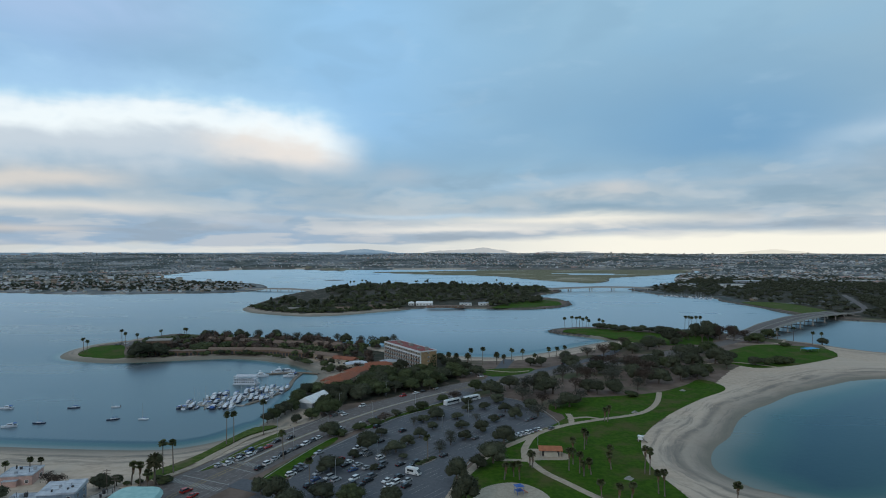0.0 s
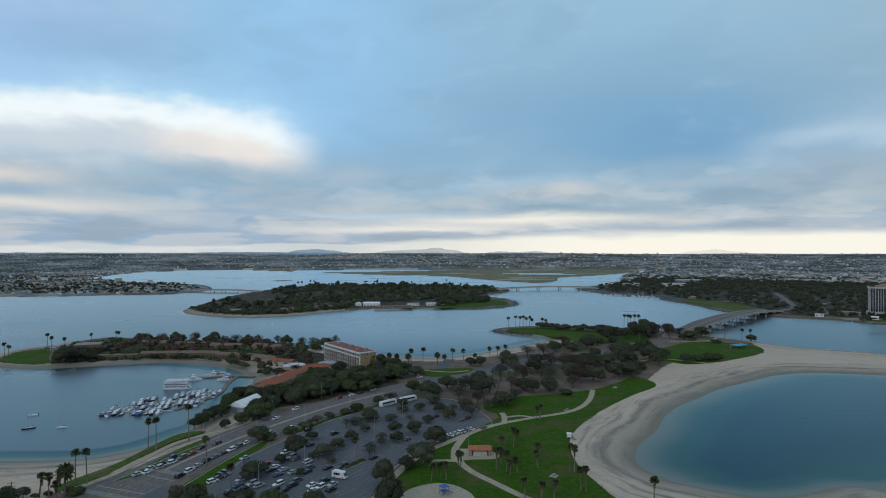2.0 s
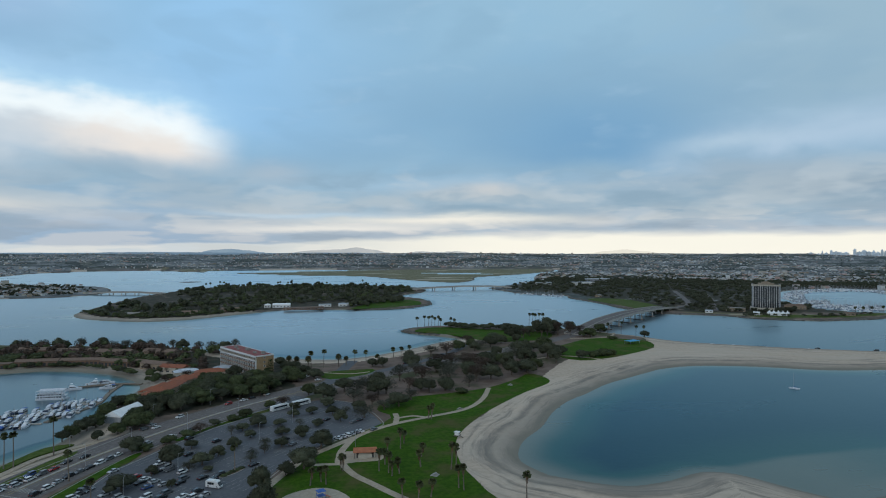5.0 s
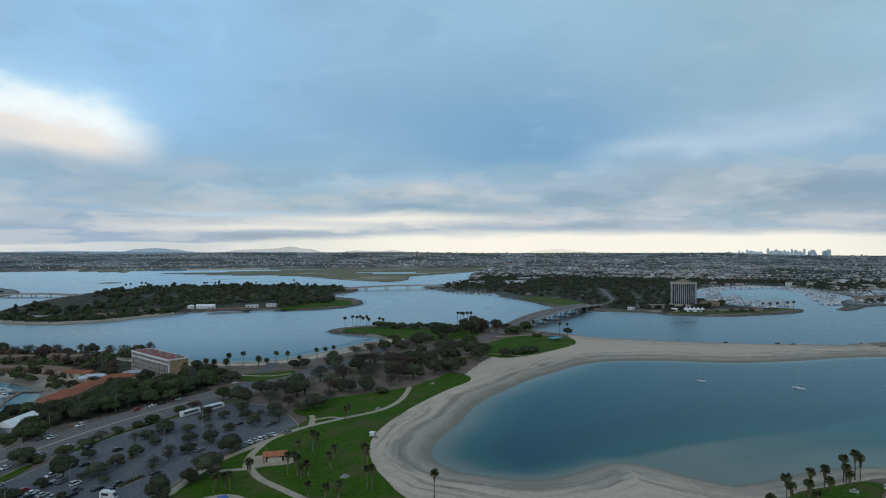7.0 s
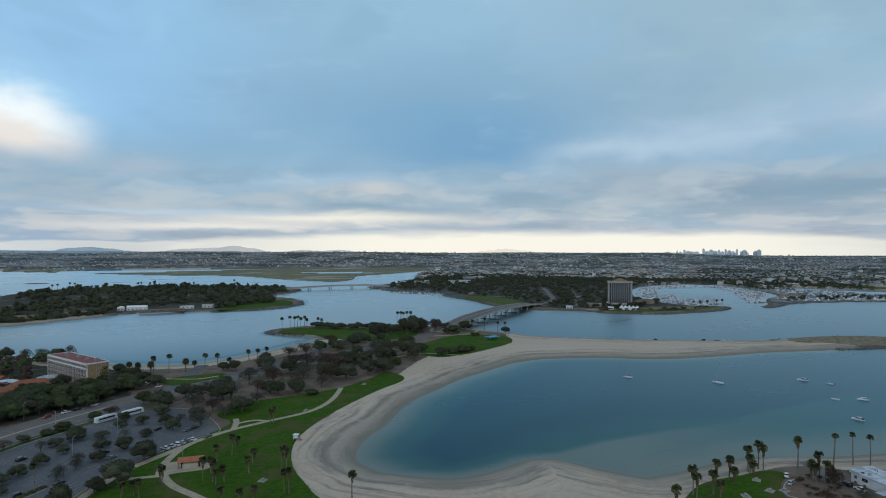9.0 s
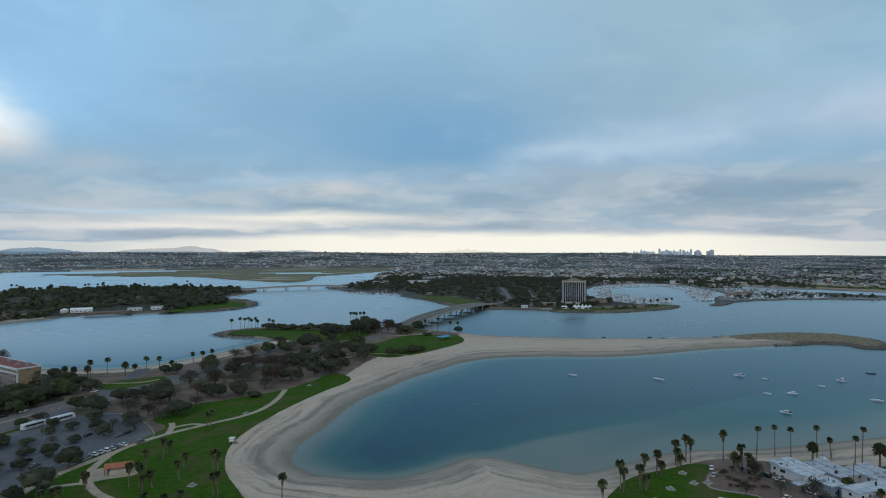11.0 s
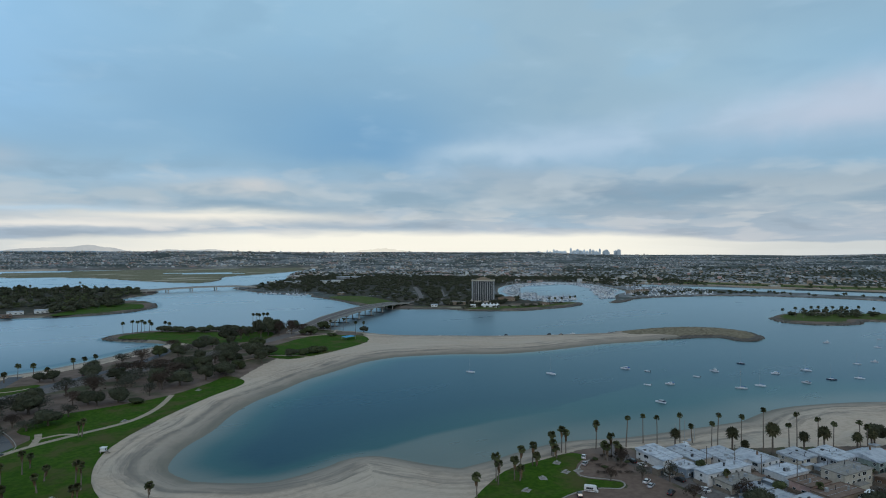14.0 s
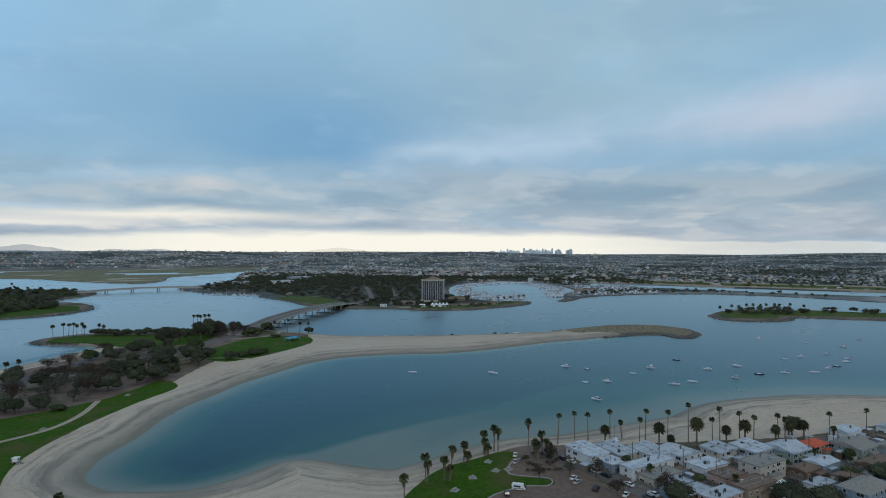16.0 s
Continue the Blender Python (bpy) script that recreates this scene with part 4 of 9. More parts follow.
LAWNS = [
    ([(11.6, 248.6), (24.3, 269.9), (37.1, 290.3), (64, 324.5), (58, 343.3), (69, 365), (101.2, 372.8), (133.6, 383.5), (162.3, 407.4), (175.7, 422.5), (182.8, 407.5), (178.6, 389.8), (153.9, 367.1), (120.3, 330.1), (99.1, 299.9), (89, 277.4), (85, 249.2), (87.8, 220.2), (89.7, 179.4), (4.8, 177.8), (4.7, 222.2)], "lawn"),
    ([(239.8, 530), (295.3, 579.1), (323, 574.7), (345.4, 554.1), (331, 515), (283.7, 481.6), (259.3, 469.7), (235.1, 465.1), (224.8, 491.5)], "lawn"),
    ([(129.4, 670.8), (147, 697.4), (178.1, 698.1), (210.3, 672.5), (248, 649.2), (274.4, 632.3), (253.9, 586.6), (216, 575.4), (188.9, 582.7), (162.3, 637)], "lawn"),
    ([(-116.8, 238.7), (-117.2, 244.7), (-112.8, 253.7), (-106.6, 267.0), (-101.9, 287.6), (-95.9, 305.9), (-84.6, 308.9), (-94.6, 293.7), (-99.3, 277.8), (-103.8, 257.8), (-108.7, 244.7), (-114.1, 236.4)], "dry_lawn"),
    ([(-98.5, 245.8), (-94.9, 256.2), (-91.0, 271.1), (-84.4, 291.4), (-78.7, 297.6), (-82.1, 277.1), (-89.2, 260.7), (-93.7, 250.6)], "dry_lawn"),
    ([(-71.6, 235.3), (-64.9, 259.6), (-55.3, 286.3), (-50.5, 289.4), (-52.4, 278.6), (-58.1, 262.8), (-62.9, 235.5)], "lawn"),
    ([(-40, 309.5), (-25.6, 329.9), (-1.3, 357), (1.7, 354.2), (-25.6, 326), (-37.1, 305.7)], "lawn"),
    ([(27.1, 455.2), (65, 461.9), (59, 443.3), (33.1, 430.4)], "lawn"),
    ([(-312.9, 515.5), (-323.9, 537.5), (-324.2, 566.1), (-305.9, 572.2), (-282.9, 531), (-269, 503.4), (-285.6, 502.2)], "lawn"),
    ([(72.4, 962.1), (115.8, 963.6), (178.6, 998.3), (195.6, 1028.5), (193.9, 1095.5), (143.3, 1106.7)], "lawn"),
    ([(192.7, 150.4), (215.1, 167.2), (230.6, 173.8), (249.1, 174.1), (263.6, 174.3), (266.6, 167.1), (257.2, 162.8), (246.8, 152.4), (256, 139.2), (250.9, 136.1), (242.7, 141), (225.3, 140.8), (213, 128.5), (195.6, 125.3)], "lawn"),
    ([(611.8, 738.6), (671.7, 703.1), (753.2, 703.5), (803.9, 715.6), (829.3, 726.5), (804.5, 736), (750.4, 722.5), (658.2, 749.2)], "dry_lawn"),
    ([(908.4, 420.1), (879.4, 388.8), (884.1, 364.6), (918.6, 343.7), (954.8, 354.8), (991.7, 317.4), (1027.1, 273.6), (1088.7, 191.8), (1161.3, 182), (1100.7, 288.9), (1075.4, 344.6), (1017, 401.8), (958, 427.4)], "dry_lawn"),
    ([(515.8, 836.2), (516, 969.6), (520.1, 1071), (584.3, 1045.4), (569.6, 897.5), (539.7, 833.1)], "dry_lawn"),
]
for pts, kind in LAWNS:
    tagged(new("lawn", slab(pts, 2.2, LAND + 0.13, 3).mesh("lawn", MAT[kind])), "mown green park lawn with worn patches" if kind == "lawn" else "thin dry grass strip", "lawn", kind="structure")
PATHS = [
    ([(134.6, 383.5), (122.4, 354.5), (106.2, 333.5), (81, 321.3), (62, 311.4), (45.1, 296.6), (38.1, 281.3), (35.2, 269.3), (36.2, 258.4), (40.1, 245.6), (47, 234), (55.9, 219.5), (67.8, 203.9)], 3.2),
    ([(43.1, 294.5), (31.2, 281.1), (21.4, 269.7), (13.5, 253.6), (6.7, 236.7), (-1.1, 207.2)], 3.4),
    ([(20.4, 259.8), (29.3, 259.2), (36.2, 258.4)], 2.6),
    ([(65, 313.5), (67, 324.6), (67, 332.7)], 3.0),
    ([(65, 322.5), (75.9, 326), (83, 321.4)], 2.2),
    ([(-112.5, 235.2), (-105.9, 245.5), (-101.2, 256.4), (-96.7, 276.2), (-91.7, 292.1), (-80.4, 306.0), (-73.6, 313.0)], 3.0),
    ([(27.1, 455.2), (48, 446.5), (62, 451.6)], 1.8),
    ([(341.7, 614.3), (328.6, 594.2), (309.1, 582.1), (277.2, 584)], 2.6),
    ([(347.5, 554.2), (354.2, 570.6), (350.2, 593.6)], 2.6),
    ([(202.9, 478.7), (225.9, 488.5), (244.6, 477.1), (257.1, 463.3)], 2.4),
]
for i, (pts, w) in enumerate(PATHS):
    tagged(new("path", band(pts, w, 2.2, LAND + 0.17 + 0.008 * i).mesh("path", MAT["path"])), "pale winding concrete footpath", "path", kind="structure")
tagged(new("plaza", slab([(33.2, 259.3), (42.1, 259.6), (52, 260), (54, 266), (48.1, 271.8), (36.2, 273.3)], 2.2, LAND + 0.15).mesh("plaza", MAT["path"])), "pale paved place round the restroom", "pavement", kind="structure")
tagged(new("playground", slab([(10.6, 215.5), (12.6, 226.2), (18.5, 232.1), (26.3, 234.4), (33.2, 230.6), (38.1, 220.1), (34.2, 206.1), (20.4, 203.8)], 2.2, LAND + 0.16).mesh("playground", MAT["play_sand"])), "round sandy playground in the lawn", "playground", kind="structure")
tagged(new("earth_yard", slab([(265.5, 169.1), (274.8, 164.1), (269.4, 145.6), (270.3, 129.2), (268.2, 113), (256.7, 98.8), (221.1, 120.5), (242.7, 140), (252.9, 134.1), (257, 140.3), (247.8, 152.5)], 2.2, LAND + 0.09).mesh("earth_yard", MAT["dirt"])), "bare brown earth yard beside the beach lawn", "yard", kind="structure")
tagged(new("beach_car_park", slab([(205.8, 122.3), (221.3, 138.7), (235.5, 141.9), (244.7, 140), (249.8, 133), (239.5, 112.7), (215.9, 108.4)], 2.2, LAND + 0.11, 3).mesh("beach_car_park", MAT["dirt"])), "small brownish asphalt car park by the beach", "car park", kind="structure")
tagged(new("alley", band([(287.4, 174.6), (278.8, 154.9), (276.6, 133.4), (274.3, 114.1), (267.9, 80.7)], 7, 2.2, LAND + 0.12).mesh("alley", MAT["road"])), "narrow worn alley between houses and yard", "road", kind="structure")
tagged(new("court", slab([(279, 152), (300, 146), (335, 122), (372, 100), (420, 92), (445, 80), (440, 44), (300, 46), (272, 78)], 2.2, LAND + 0.07, 2).mesh("court", MAT["court"])), "grey worn paving and yards between the houses", "pavement", kind="structure")
tagged(new("point_car_park", slab([(-319.6, 558.9), (-316, 584), (-303.5, 600.4), (-294.3, 585.8), (-297.7, 564.4), (-305.9, 556.1)], 2.2, LAND + 0.1).mesh("point_car_park", MAT["road"])), "pale car park at the end of the point", "car park", kind="structure")

# ---- trees ----
def leaf_cloud(rng, lobes, count, size, flat=0.85):
    """Leaf quads scattered over the skins of some lobes (centre, radius): an array of corners, four to a leaf."""
    w = np.array([r * r for _, r in lobes])
    pick = rng.choice(len(lobes), count, p=w / w.sum())
    c, r = np.array([q for q, _ in lobes])[pick], np.array([q for _, q in lobes])[pick]
    d = rng.normal(size=(count, 3))
    d /= np.linalg.norm(d, axis=1)[:, None]
    d[:, 2] = np.where(d[:, 2] < -0.45, -d[:, 2], d[:, 2])
    at = c + d * (r * rng.uniform(0.72, 1.12, count))[:, None] * (1, 1, flat)
    n = d + rng.normal(scale=0.55, size=(count, 3))
    n /= np.linalg.norm(n, axis=1)[:, None]
    a = np.cross(n, rng.normal(size=(count, 3)))
    a /= np.linalg.norm(a, axis=1)[:, None]
    b = np.cross(n, a)
    s = (size * rng.uniform(0.6, 1.35, count))[:, None]
    k = rng.uniform(0.5, 1.0, (count, 1))
    return np.stack([at - a * s, at - b * s * k - n * s * 0.2, at + a * s, at + b * s * k - n * s * 0.2], 1).reshape(-1, 3)


def core(rng, c, r, flat=0.85, rings=4, sides=7):
    """A knobbly dark heart for a lobe, so that little light comes through."""
    v, f = [], []
    for i in range(rings + 1):
        a = math.pi * i / rings
        for k in range(sides):
            b = 2 * math.pi * k / sides
            q = r * rng.uniform(0.62, 0.88)
            v.append((c[0] + q * math.sin(a) * math.cos(b), c[1] + q * math.sin(a) * math.sin(b), c[2] + q * math.cos(a) * flat))
    for i in range(rings):
        for k in range(sides):
            f.append((i * sides + k, (i + 1) * sides + k, (i + 1) * sides + (k + 1) % sides, i * sides + (k + 1) % sides))
    return v, f


def tree_lobes(rng, kind):
    """Lobes of a crown on a tree 8 m wide and 8 m high."""
    if kind == "umbrella":
        n, base, lift, rr = 12, 3.3, 2.6, (1.7, 2.3)
    elif kind == "tall":
        n, base, lift, rr = 11, 4.3, 2.8, (1.3, 1.9)
    elif kind == "low":
        n, base, lift, rr = 11, 2.7, 1.8, (1.7, 2.4)
    else:
        n, base, lift, rr = 12, 3.7, 2.3, (1.7, 2.3)
    lobes = [((0, 0, base + lift * 0.45), rr[1])]
    for i in range(n):
        a = 2 * math.pi * (i + rng.uniform(-0.3, 0.3)) / n * 1.6
        q = rng.uniform(1.2, 2.6)
        lobes.append(((q * math.cos(a), q * math.sin(a), base + lift * (0.95 - 0.19 * q * q + rng.uniform(-0.22, 0.22))), rng.uniform(*rr)))
    return lobes


def crown_shape(seed, kind, leaves_n, size, cores=True):
    rng = np.random.default_rng(seed)
    lobes = tree_lobes(rng, kind)
    s = Shape()
    v = leaf_cloud(rng, lobes, leaves_n, size)
    s.put([tuple(p) for p in v], [(i, i + 1, i + 2, i + 3) for i in range(0, len(v), 4)])
    if cores:
        for c, r in lobes:
            s.put(*core(rng, c, r * 1.06, 0.85, 5, 9))
    return s, lobes


def trunk_shape(lobes, r0=0.28):
    s = Shape()
    s.tube([(0, 0, -0.3), (0.05, 0, 1.4), (0.0, 0.1, 3.0), (lobes[0][0][0], 0.1, lobes[0][0][2])], [r0 * 1.3, r0, r0 * 0.85, r0 * 0.4], 7)
    for (x, y, z), r in lobes[1:]:
        s.tube([(0.0, 0.05, 1.7 + 0.12 * abs(x + y)), (x * 0.5, y * 0.5, (1.9 + z) / 2 + 0.3), (x, y, z)], [r0 * 0.5, r0 * 0.36, r0 * 0.14], 5)
    return s


TREE_KINDS = {}


def tree_kind(name, kind, seeds, leaves_n, size, leaf, cores=True):
    made = []
    for k in seeds:
        s, lobes = crown_shape(k, kind, leaves_n, size, cores)
        made.append((trunk_shape(lobes).mesh("trunk", MAT["bark"]), s.mesh("crown", MAT[leaf])))
    TREE_KINDS[name] = made


tree_kind("broad", "broad", (1, 2, 3, 4), 1500, 0.25, "leaf")
tree_kind("green", "broad", (11, 12, 13), 1400, 0.25, "leaf_green")
tree_kind("umbrella", "umbrella", (21, 22, 23, 24), 1100, 0.24, "leaf")
tree_kind("grey", "umbrella", (31, 32, 33), 900, 0.21, "leaf_grey", False)
tree_kind("red", "broad", (41, 42, 43), 1100, 0.21, "leaf_red", False)
tree_kind("tall", "tall", (51, 52, 53), 1300, 0.25, "leaf")
tree_kind("shrub", "low", (61, 62, 63), 900, 0.26, "leaf_green")
TREE_LABEL = {
    "broad": "round-crowned dark evergreen tree in the park", "green": "leafy green broad tree near the road", "umbrella": "small flat-topped dark tree in the car park",
    "grey": "thin grey-leaved tree with open branches", "red": "half-bare tree with reddish brown leaves", "tall": "tall dark tree with an uneven crown", "shrub": "low spreading green shrub close to the ground"}
rnd = random.Random(5)


def plant(kind, x, y, w, h, group=""):
    k = TREE_KINDS[kind]
    trunk, crown = k[rnd.randrange(len(k))]
    t = thing("shrub" if kind == "shrub" else "tree", pose(x, y, LAND + 0.02, 0, 0, rnd.uniform(0, 360)), TREE_LABEL[kind], "shrub" if kind == "shrub" else "tree", group)
    for name, me in (("trunk", trunk), ("crown", crown)):
        o = part(name, me, None, t)
        o.scale = (w / 8, w / 8, h / 8)
    return t


# car park trees: x, y, width, height, kind by letter
KIND = {"u": "umbrella", "b": "broad", "y": "grey", "r": "red", "g": "green", "t": "tall", "s": "shrub"}
LOT_A = [(-55.3, 292.2, 8.3, 7.5, "b"), (-38.9, 260.5, 4.4, 5.0, "u"), (-34.1, 270.5, 8.4, 9.5, "b"), (-45.6, 245.7, 9.6, 7.8, "u"), (-59.1, 215.2, 7.5, 10, "b"), (-28.2, 246.3, 3.2, 4, "u"), (-21.5, 269, 7.7, 6.4, "u"),
         (-16.7, 279.1, 5.8, 6.1, "u"), (-11.9, 290.1, 5.6, 5.8, "u"), (-30.3, 292.3, 5.6, 5, "u"), (-25.4, 262, 4.5, 4.3, "y"), (-17.6, 260.3, 3.7, 3.2, "u"), (-6.1, 303.2, 5.1, 4.8, "u"), (-11, 315.8, 6.1, 5, "u"),
         (-4.1, 321, 6.7, 6.3, "u"), (-15.8, 310.6, 4.6, 4.9, "y"), (-33.2, 217.1, 8, 6, "g"), (-18.6, 215.6, 7, 6, "b")]
LOT_B = [(-2.1, 273.8, 4.6, 4.4, "y"), (2.7, 283.8, 5.4, 5.7, "y"), (-5.1, 327.9, 6.9, 6.4, "u"), (6.6, 321.7, 6.1, 4.7, "u"), (8.6, 305.9, 6.3, 4.8, "u"), (18.4, 299.4, 6.9, 7.7, "u"), (9.6, 287.1, 5.9, 5.7, "u"), (2.8, 278.9, 4.2, 5, "y"),
         (-2.1, 268.8, 4.6, 3.9, "y"), (16.4, 320.2, 4.4, 4, "y"), (27.3, 281.9, 8.9, 8.7, "b"), (25.3, 317.6, 5.5, 4.4, "u"), (37.1, 323.2, 6.1, 8.1, "u"), (20.4, 255.9, 10.5, 9.6, "b"), (13.5, 249.7, 5.7, 5.6, "b"), (4.8, 235.6, 7, 10, "b"),
         (7.7, 215.4, 8.2, 10.6, "b"), (-41.9, 302.6, 6.3, 4.8, "s")]
LOT_C = [(-50.5, 293.3, 6, 4.2, "s"), (-26.5, 327.9, 5, 4.5, "u"), (-13, 341.4, 7.1, 4.7, "g"), (-43.8, 219.6, 8.3, 5.4, "b"), (33.2, 337, 6.5, 6, "u"), (22.3, 341.4, 6, 5.5, "u"), (12.5, 337.8, 5.5, 5, "u"), (40.1, 337.4, 5, 5, "y"), (30.2, 356.8, 8, 7, "u"),
         (-36.2, 311.7, 6, 4, "s"), (-31.3, 317.8, 7, 4.5, "r"), (-18.8, 336.2, 5, 4, "s"), (5.6, 360.4, 8, 6, "r"), (-1.3, 357, 6, 5, "g"), (-66.8, 222.8, 6, 6.5, "b"), (-52.4, 207.7, 9, 8, "b"), (12.4, 351.8, 6, 5.5, "u"), (48, 342.8, 7, 6, "b")]
for x, y, w, h, k in LOT_A + LOT_B + LOT_C:
    plant(KIND[k], x, y, w * 1.25, h * (0.9 if k == "u" else 1.1), "car park trees" if k in "uy" else "park trees")
PARK_A = [(19.3, 387.2, 9.6, 8.2, "g"), (28.2, 373.7, 15, 10.5, "b"), (46, 362.7, 14, 9.5, "y"), (62, 377.7, 17, 13, "b"), (50, 327.9, 14, 7.5, "y"), (71, 347.9, 14, 9.5, "b"), (90.2, 386.4, 12, 9, "b"), (105.3, 382.1, 12, 9.5, "b"), (113.3, 372.3, 9, 5, "s"),
          (136.9, 448, 18, 14, "r"), (114.5, 458, 17, 12, "r"), (96.3, 467.1, 15, 11, "b"), (66, 472.1, 9, 7.5, "b"), (-10.1, 390.3, 11, 8.2, "g"), (62, 342.5, 10, 7, "y"), (80, 361.5, 10, 8, "y"), (56, 352.2, 9, 8, "r")]
PARK_B = [(228, 491.7, 15, 9.5, "b"), (241.5, 474.8, 12, 8, "b"), (253, 477.7, 11, 8, "s"), (263.6, 481.4, 13, 8.5, "s"), (273.1, 486.2, 10, 7, "s"), (317.6, 571.2, 11, 5, "s"), (358.6, 579.4, 11, 7.5, "b"), (153.3, 458.2, 16, 13, "b"), (194.7, 493.8, 21, 16, "b"),
          (213.3, 481.5, 17, 16, "b"), (216, 583.7, 20, 15, "t"), (266.9, 621.2, 17, 19, "t"), (279.7, 630.7, 13, 16, "t"), (304.2, 619.9, 14, 10, "r"), (292.5, 627.6, 12, 15, "r"), (176.8, 435.9, 13, 9, "b"), (190.3, 447, 12, 9, "s")]
for x, y, w, h, k in PARK_A + PARK_B:
    plant(KIND[k], x, y, w, h, "park trees")


def scatter(ring, count, seed, gap, keep_out=()):
    """Points in an outline, apart from each other, off the lawns and roads."""
    r, out = random.Random(seed), []
    xs, ys = [p[0] for p in ring], [p[1] for p in ring]
    for _ in range(count * 30):
        x, y = r.uniform(min(xs), max(xs)), r.uniform(min(ys), max(ys))
        px, py = np.array([x]), np.array([y])
        if not inside(px, py, ring)[0] or any(inside(px, py, k)[0] for k in keep_out):
            continue
        if all((x - a) ** 2 + (y - b) ** 2 > gap * gap for a, b in out):
            out.append((x, y))
            if len(out) == count:
                break
    return out


road_l, road_r = strip(ROAD, 30)
ROAD_RING = road_l + road_r[::-1]
LAWN_RINGS = [curve(p, True, 2) for p, _ in LAWNS]
LOT_RING = curve(LOT, True, 2)
GROVE = [(62, 348.5), (72, 371.2), (130.6, 388.4), (171.6, 420.2), (202.7, 447.7), (232, 467), (223.8, 490.4), (239.8, 530), (293.1, 581), (328.9, 619.7), (333.5, 647.8), (293.9, 657.4), (256.3, 618.3), (203.5, 582.8), (167.1, 569.7), (120.8, 525.1), (85.3, 491.9), (60, 469.7), (70, 439.9), (50, 418.3), (40.1, 392.6)]
for i, (x, y) in enumerate(scatter(GROVE, 62, 3, 11.0, [ROAD_RING, LOT_RING] + LAWN_RINGS[:3])):
    w = rnd.uniform(9, 17)
    plant(rnd.choice(["broad", "broad", "broad", "tall", "green", "grey", "grey", "red"]), x, y, w, min(w, 13) * rnd.uniform(0.75, 1.05), "park trees")
HOTEL_GROVE = [(-63.2, 353.5), (-49.8, 363.2), (-7.2, 400.5), (14.3, 424), (2.5, 443.3), (-15.1, 439.9), (-32.6, 450.3), (-50.1, 441.2), (-55.7, 401.3), (-74.8, 375.4), (-90.2, 384.3)]
for x, y in scatter(HOTEL_GROVE, 44, 8, 6.5, [ROAD_RING]):
    w = rnd.uniform(10, 15)
    plant(rnd.choice(["green", "green", "broad", "green", "tall"]), x, y, w, rnd.uniform(7, 11), "trees round the hotel")
for x, y, w, h, k in [(-17.1, 437.7, 8, 9, "g"), (-11.2, 446.1, 5, 8, "g"), (6.3, 465.7, 12, 9, "b"), (0.4, 475.3, 9, 7, "b"), (-4.5, 490, 9, 8, "b"), (14.3, 451.1, 11, 8, "b"), (22.2, 436.5, 13, 8, "b"), (-65.1, 359.3, 9, 8, "b"), (-60.3, 353.6, 8, 8, "b")]:
    plant(KIND[k], x, y, w, h, "trees round the hotel")
POINT = [(-273.7, 517.4), (-228.1, 524.1), (-181.6, 535.3), (-134.5, 513.5), (-101.1, 491.7), (-75.3, 479.1), (-58, 490.3), (-60.1, 559.7), (-116, 592.8), (-191.5, 616.4), (-247.1, 625.8), (-283.9, 627.4), (-292.3, 568.7)]
point_spots = scatter(POINT, 140, 12, 6.8)
for x, y in point_spots[:26]:
    plant("shrub", x, y, rnd.uniform(5, 9), rnd.uniform(2.5, 5), "shrubs on the point")
for i in range(17):
    f = i / 16
    plant("grey" if i % 3 else "umbrella", -249 + 203.3 * f + rnd.uniform(-4, 4), 619 - 49.6 * f + rnd.uniform(-5, 5), rnd.uniform(9, 13), rnd.uniform(10, 13), "trees on the point")
for x, y, w, h, k in [(-253.6, 504.6, 22, 15, "b"), (-244.4, 511, 18, 13, "b"), (-260, 513.7, 16, 14, "b"), (-214.2, 536.7, 24, 10, "g"), (-195.7, 543.9, 18, 9, "g")]:
    plant(KIND[k], x, y, w, h, "trees on the point")
for i in range(30):
    f = i / 29
    k = [(-262, 503), (-217, 516), (-183, 524), (-157, 517), (-127, 499), (-108, 478)]
    g = f * 5
    a, b = k[min(int(g), 4)], k[min(int(g), 4) + 1]
    u = g - min(int(g), 4)
    plant(("shrub", "green", "broad", "shrub")[i % 4], a[0] + (b[0] - a[0]) * u + rnd.uniform(-2, 2), a[1] + (b[1] - a[1]) * u + rnd.uniform(-1.5, 1.5), rnd.uniform(4, 7.5), rnd.uniform(2.5, 5.5), "trees on the point")
for x, y in scatter([(-95, 448), (-62, 424), (-40, 455), (-66, 492), (-96, 492)], 26, 31, 6.0):
    plant(rnd.choice(["green", "shrub", "broad", "red"]), x, y, rnd.uniform(5, 9), rnd.uniform(4, 7.5), "trees round the hotel")
for x, y, w, h, k in [(252, 598, 14, 15, "t"), (262, 607, 13, 17, "t"), (243, 610, 12, 13, "b"), (276, 613, 15, 16, "r"), (286, 604, 12, 14, "r"), (258, 628, 14, 17, "t"), (300, 634, 11, 13, "b"), (232, 598, 13, 12, "r"), (312, 607, 9, 8, "s"), (296, 596, 9, 7, "g")]:
    plant(KIND[k], x, y, w, h, "park trees")
TIP = [(167.8, 705.6), (209.4, 686.1), (251.3, 660.2), (293.8, 647.8), (261.7, 631.4), (225, 658), (188.4, 675.9)]
for x, y in scatter(TIP, 26, 17, 6.5):
    plant(rnd.choice(["broad", "broad", "green"]), x, y, rnd.uniform(8, 13), rnd.uniform(6, 9), "park trees")
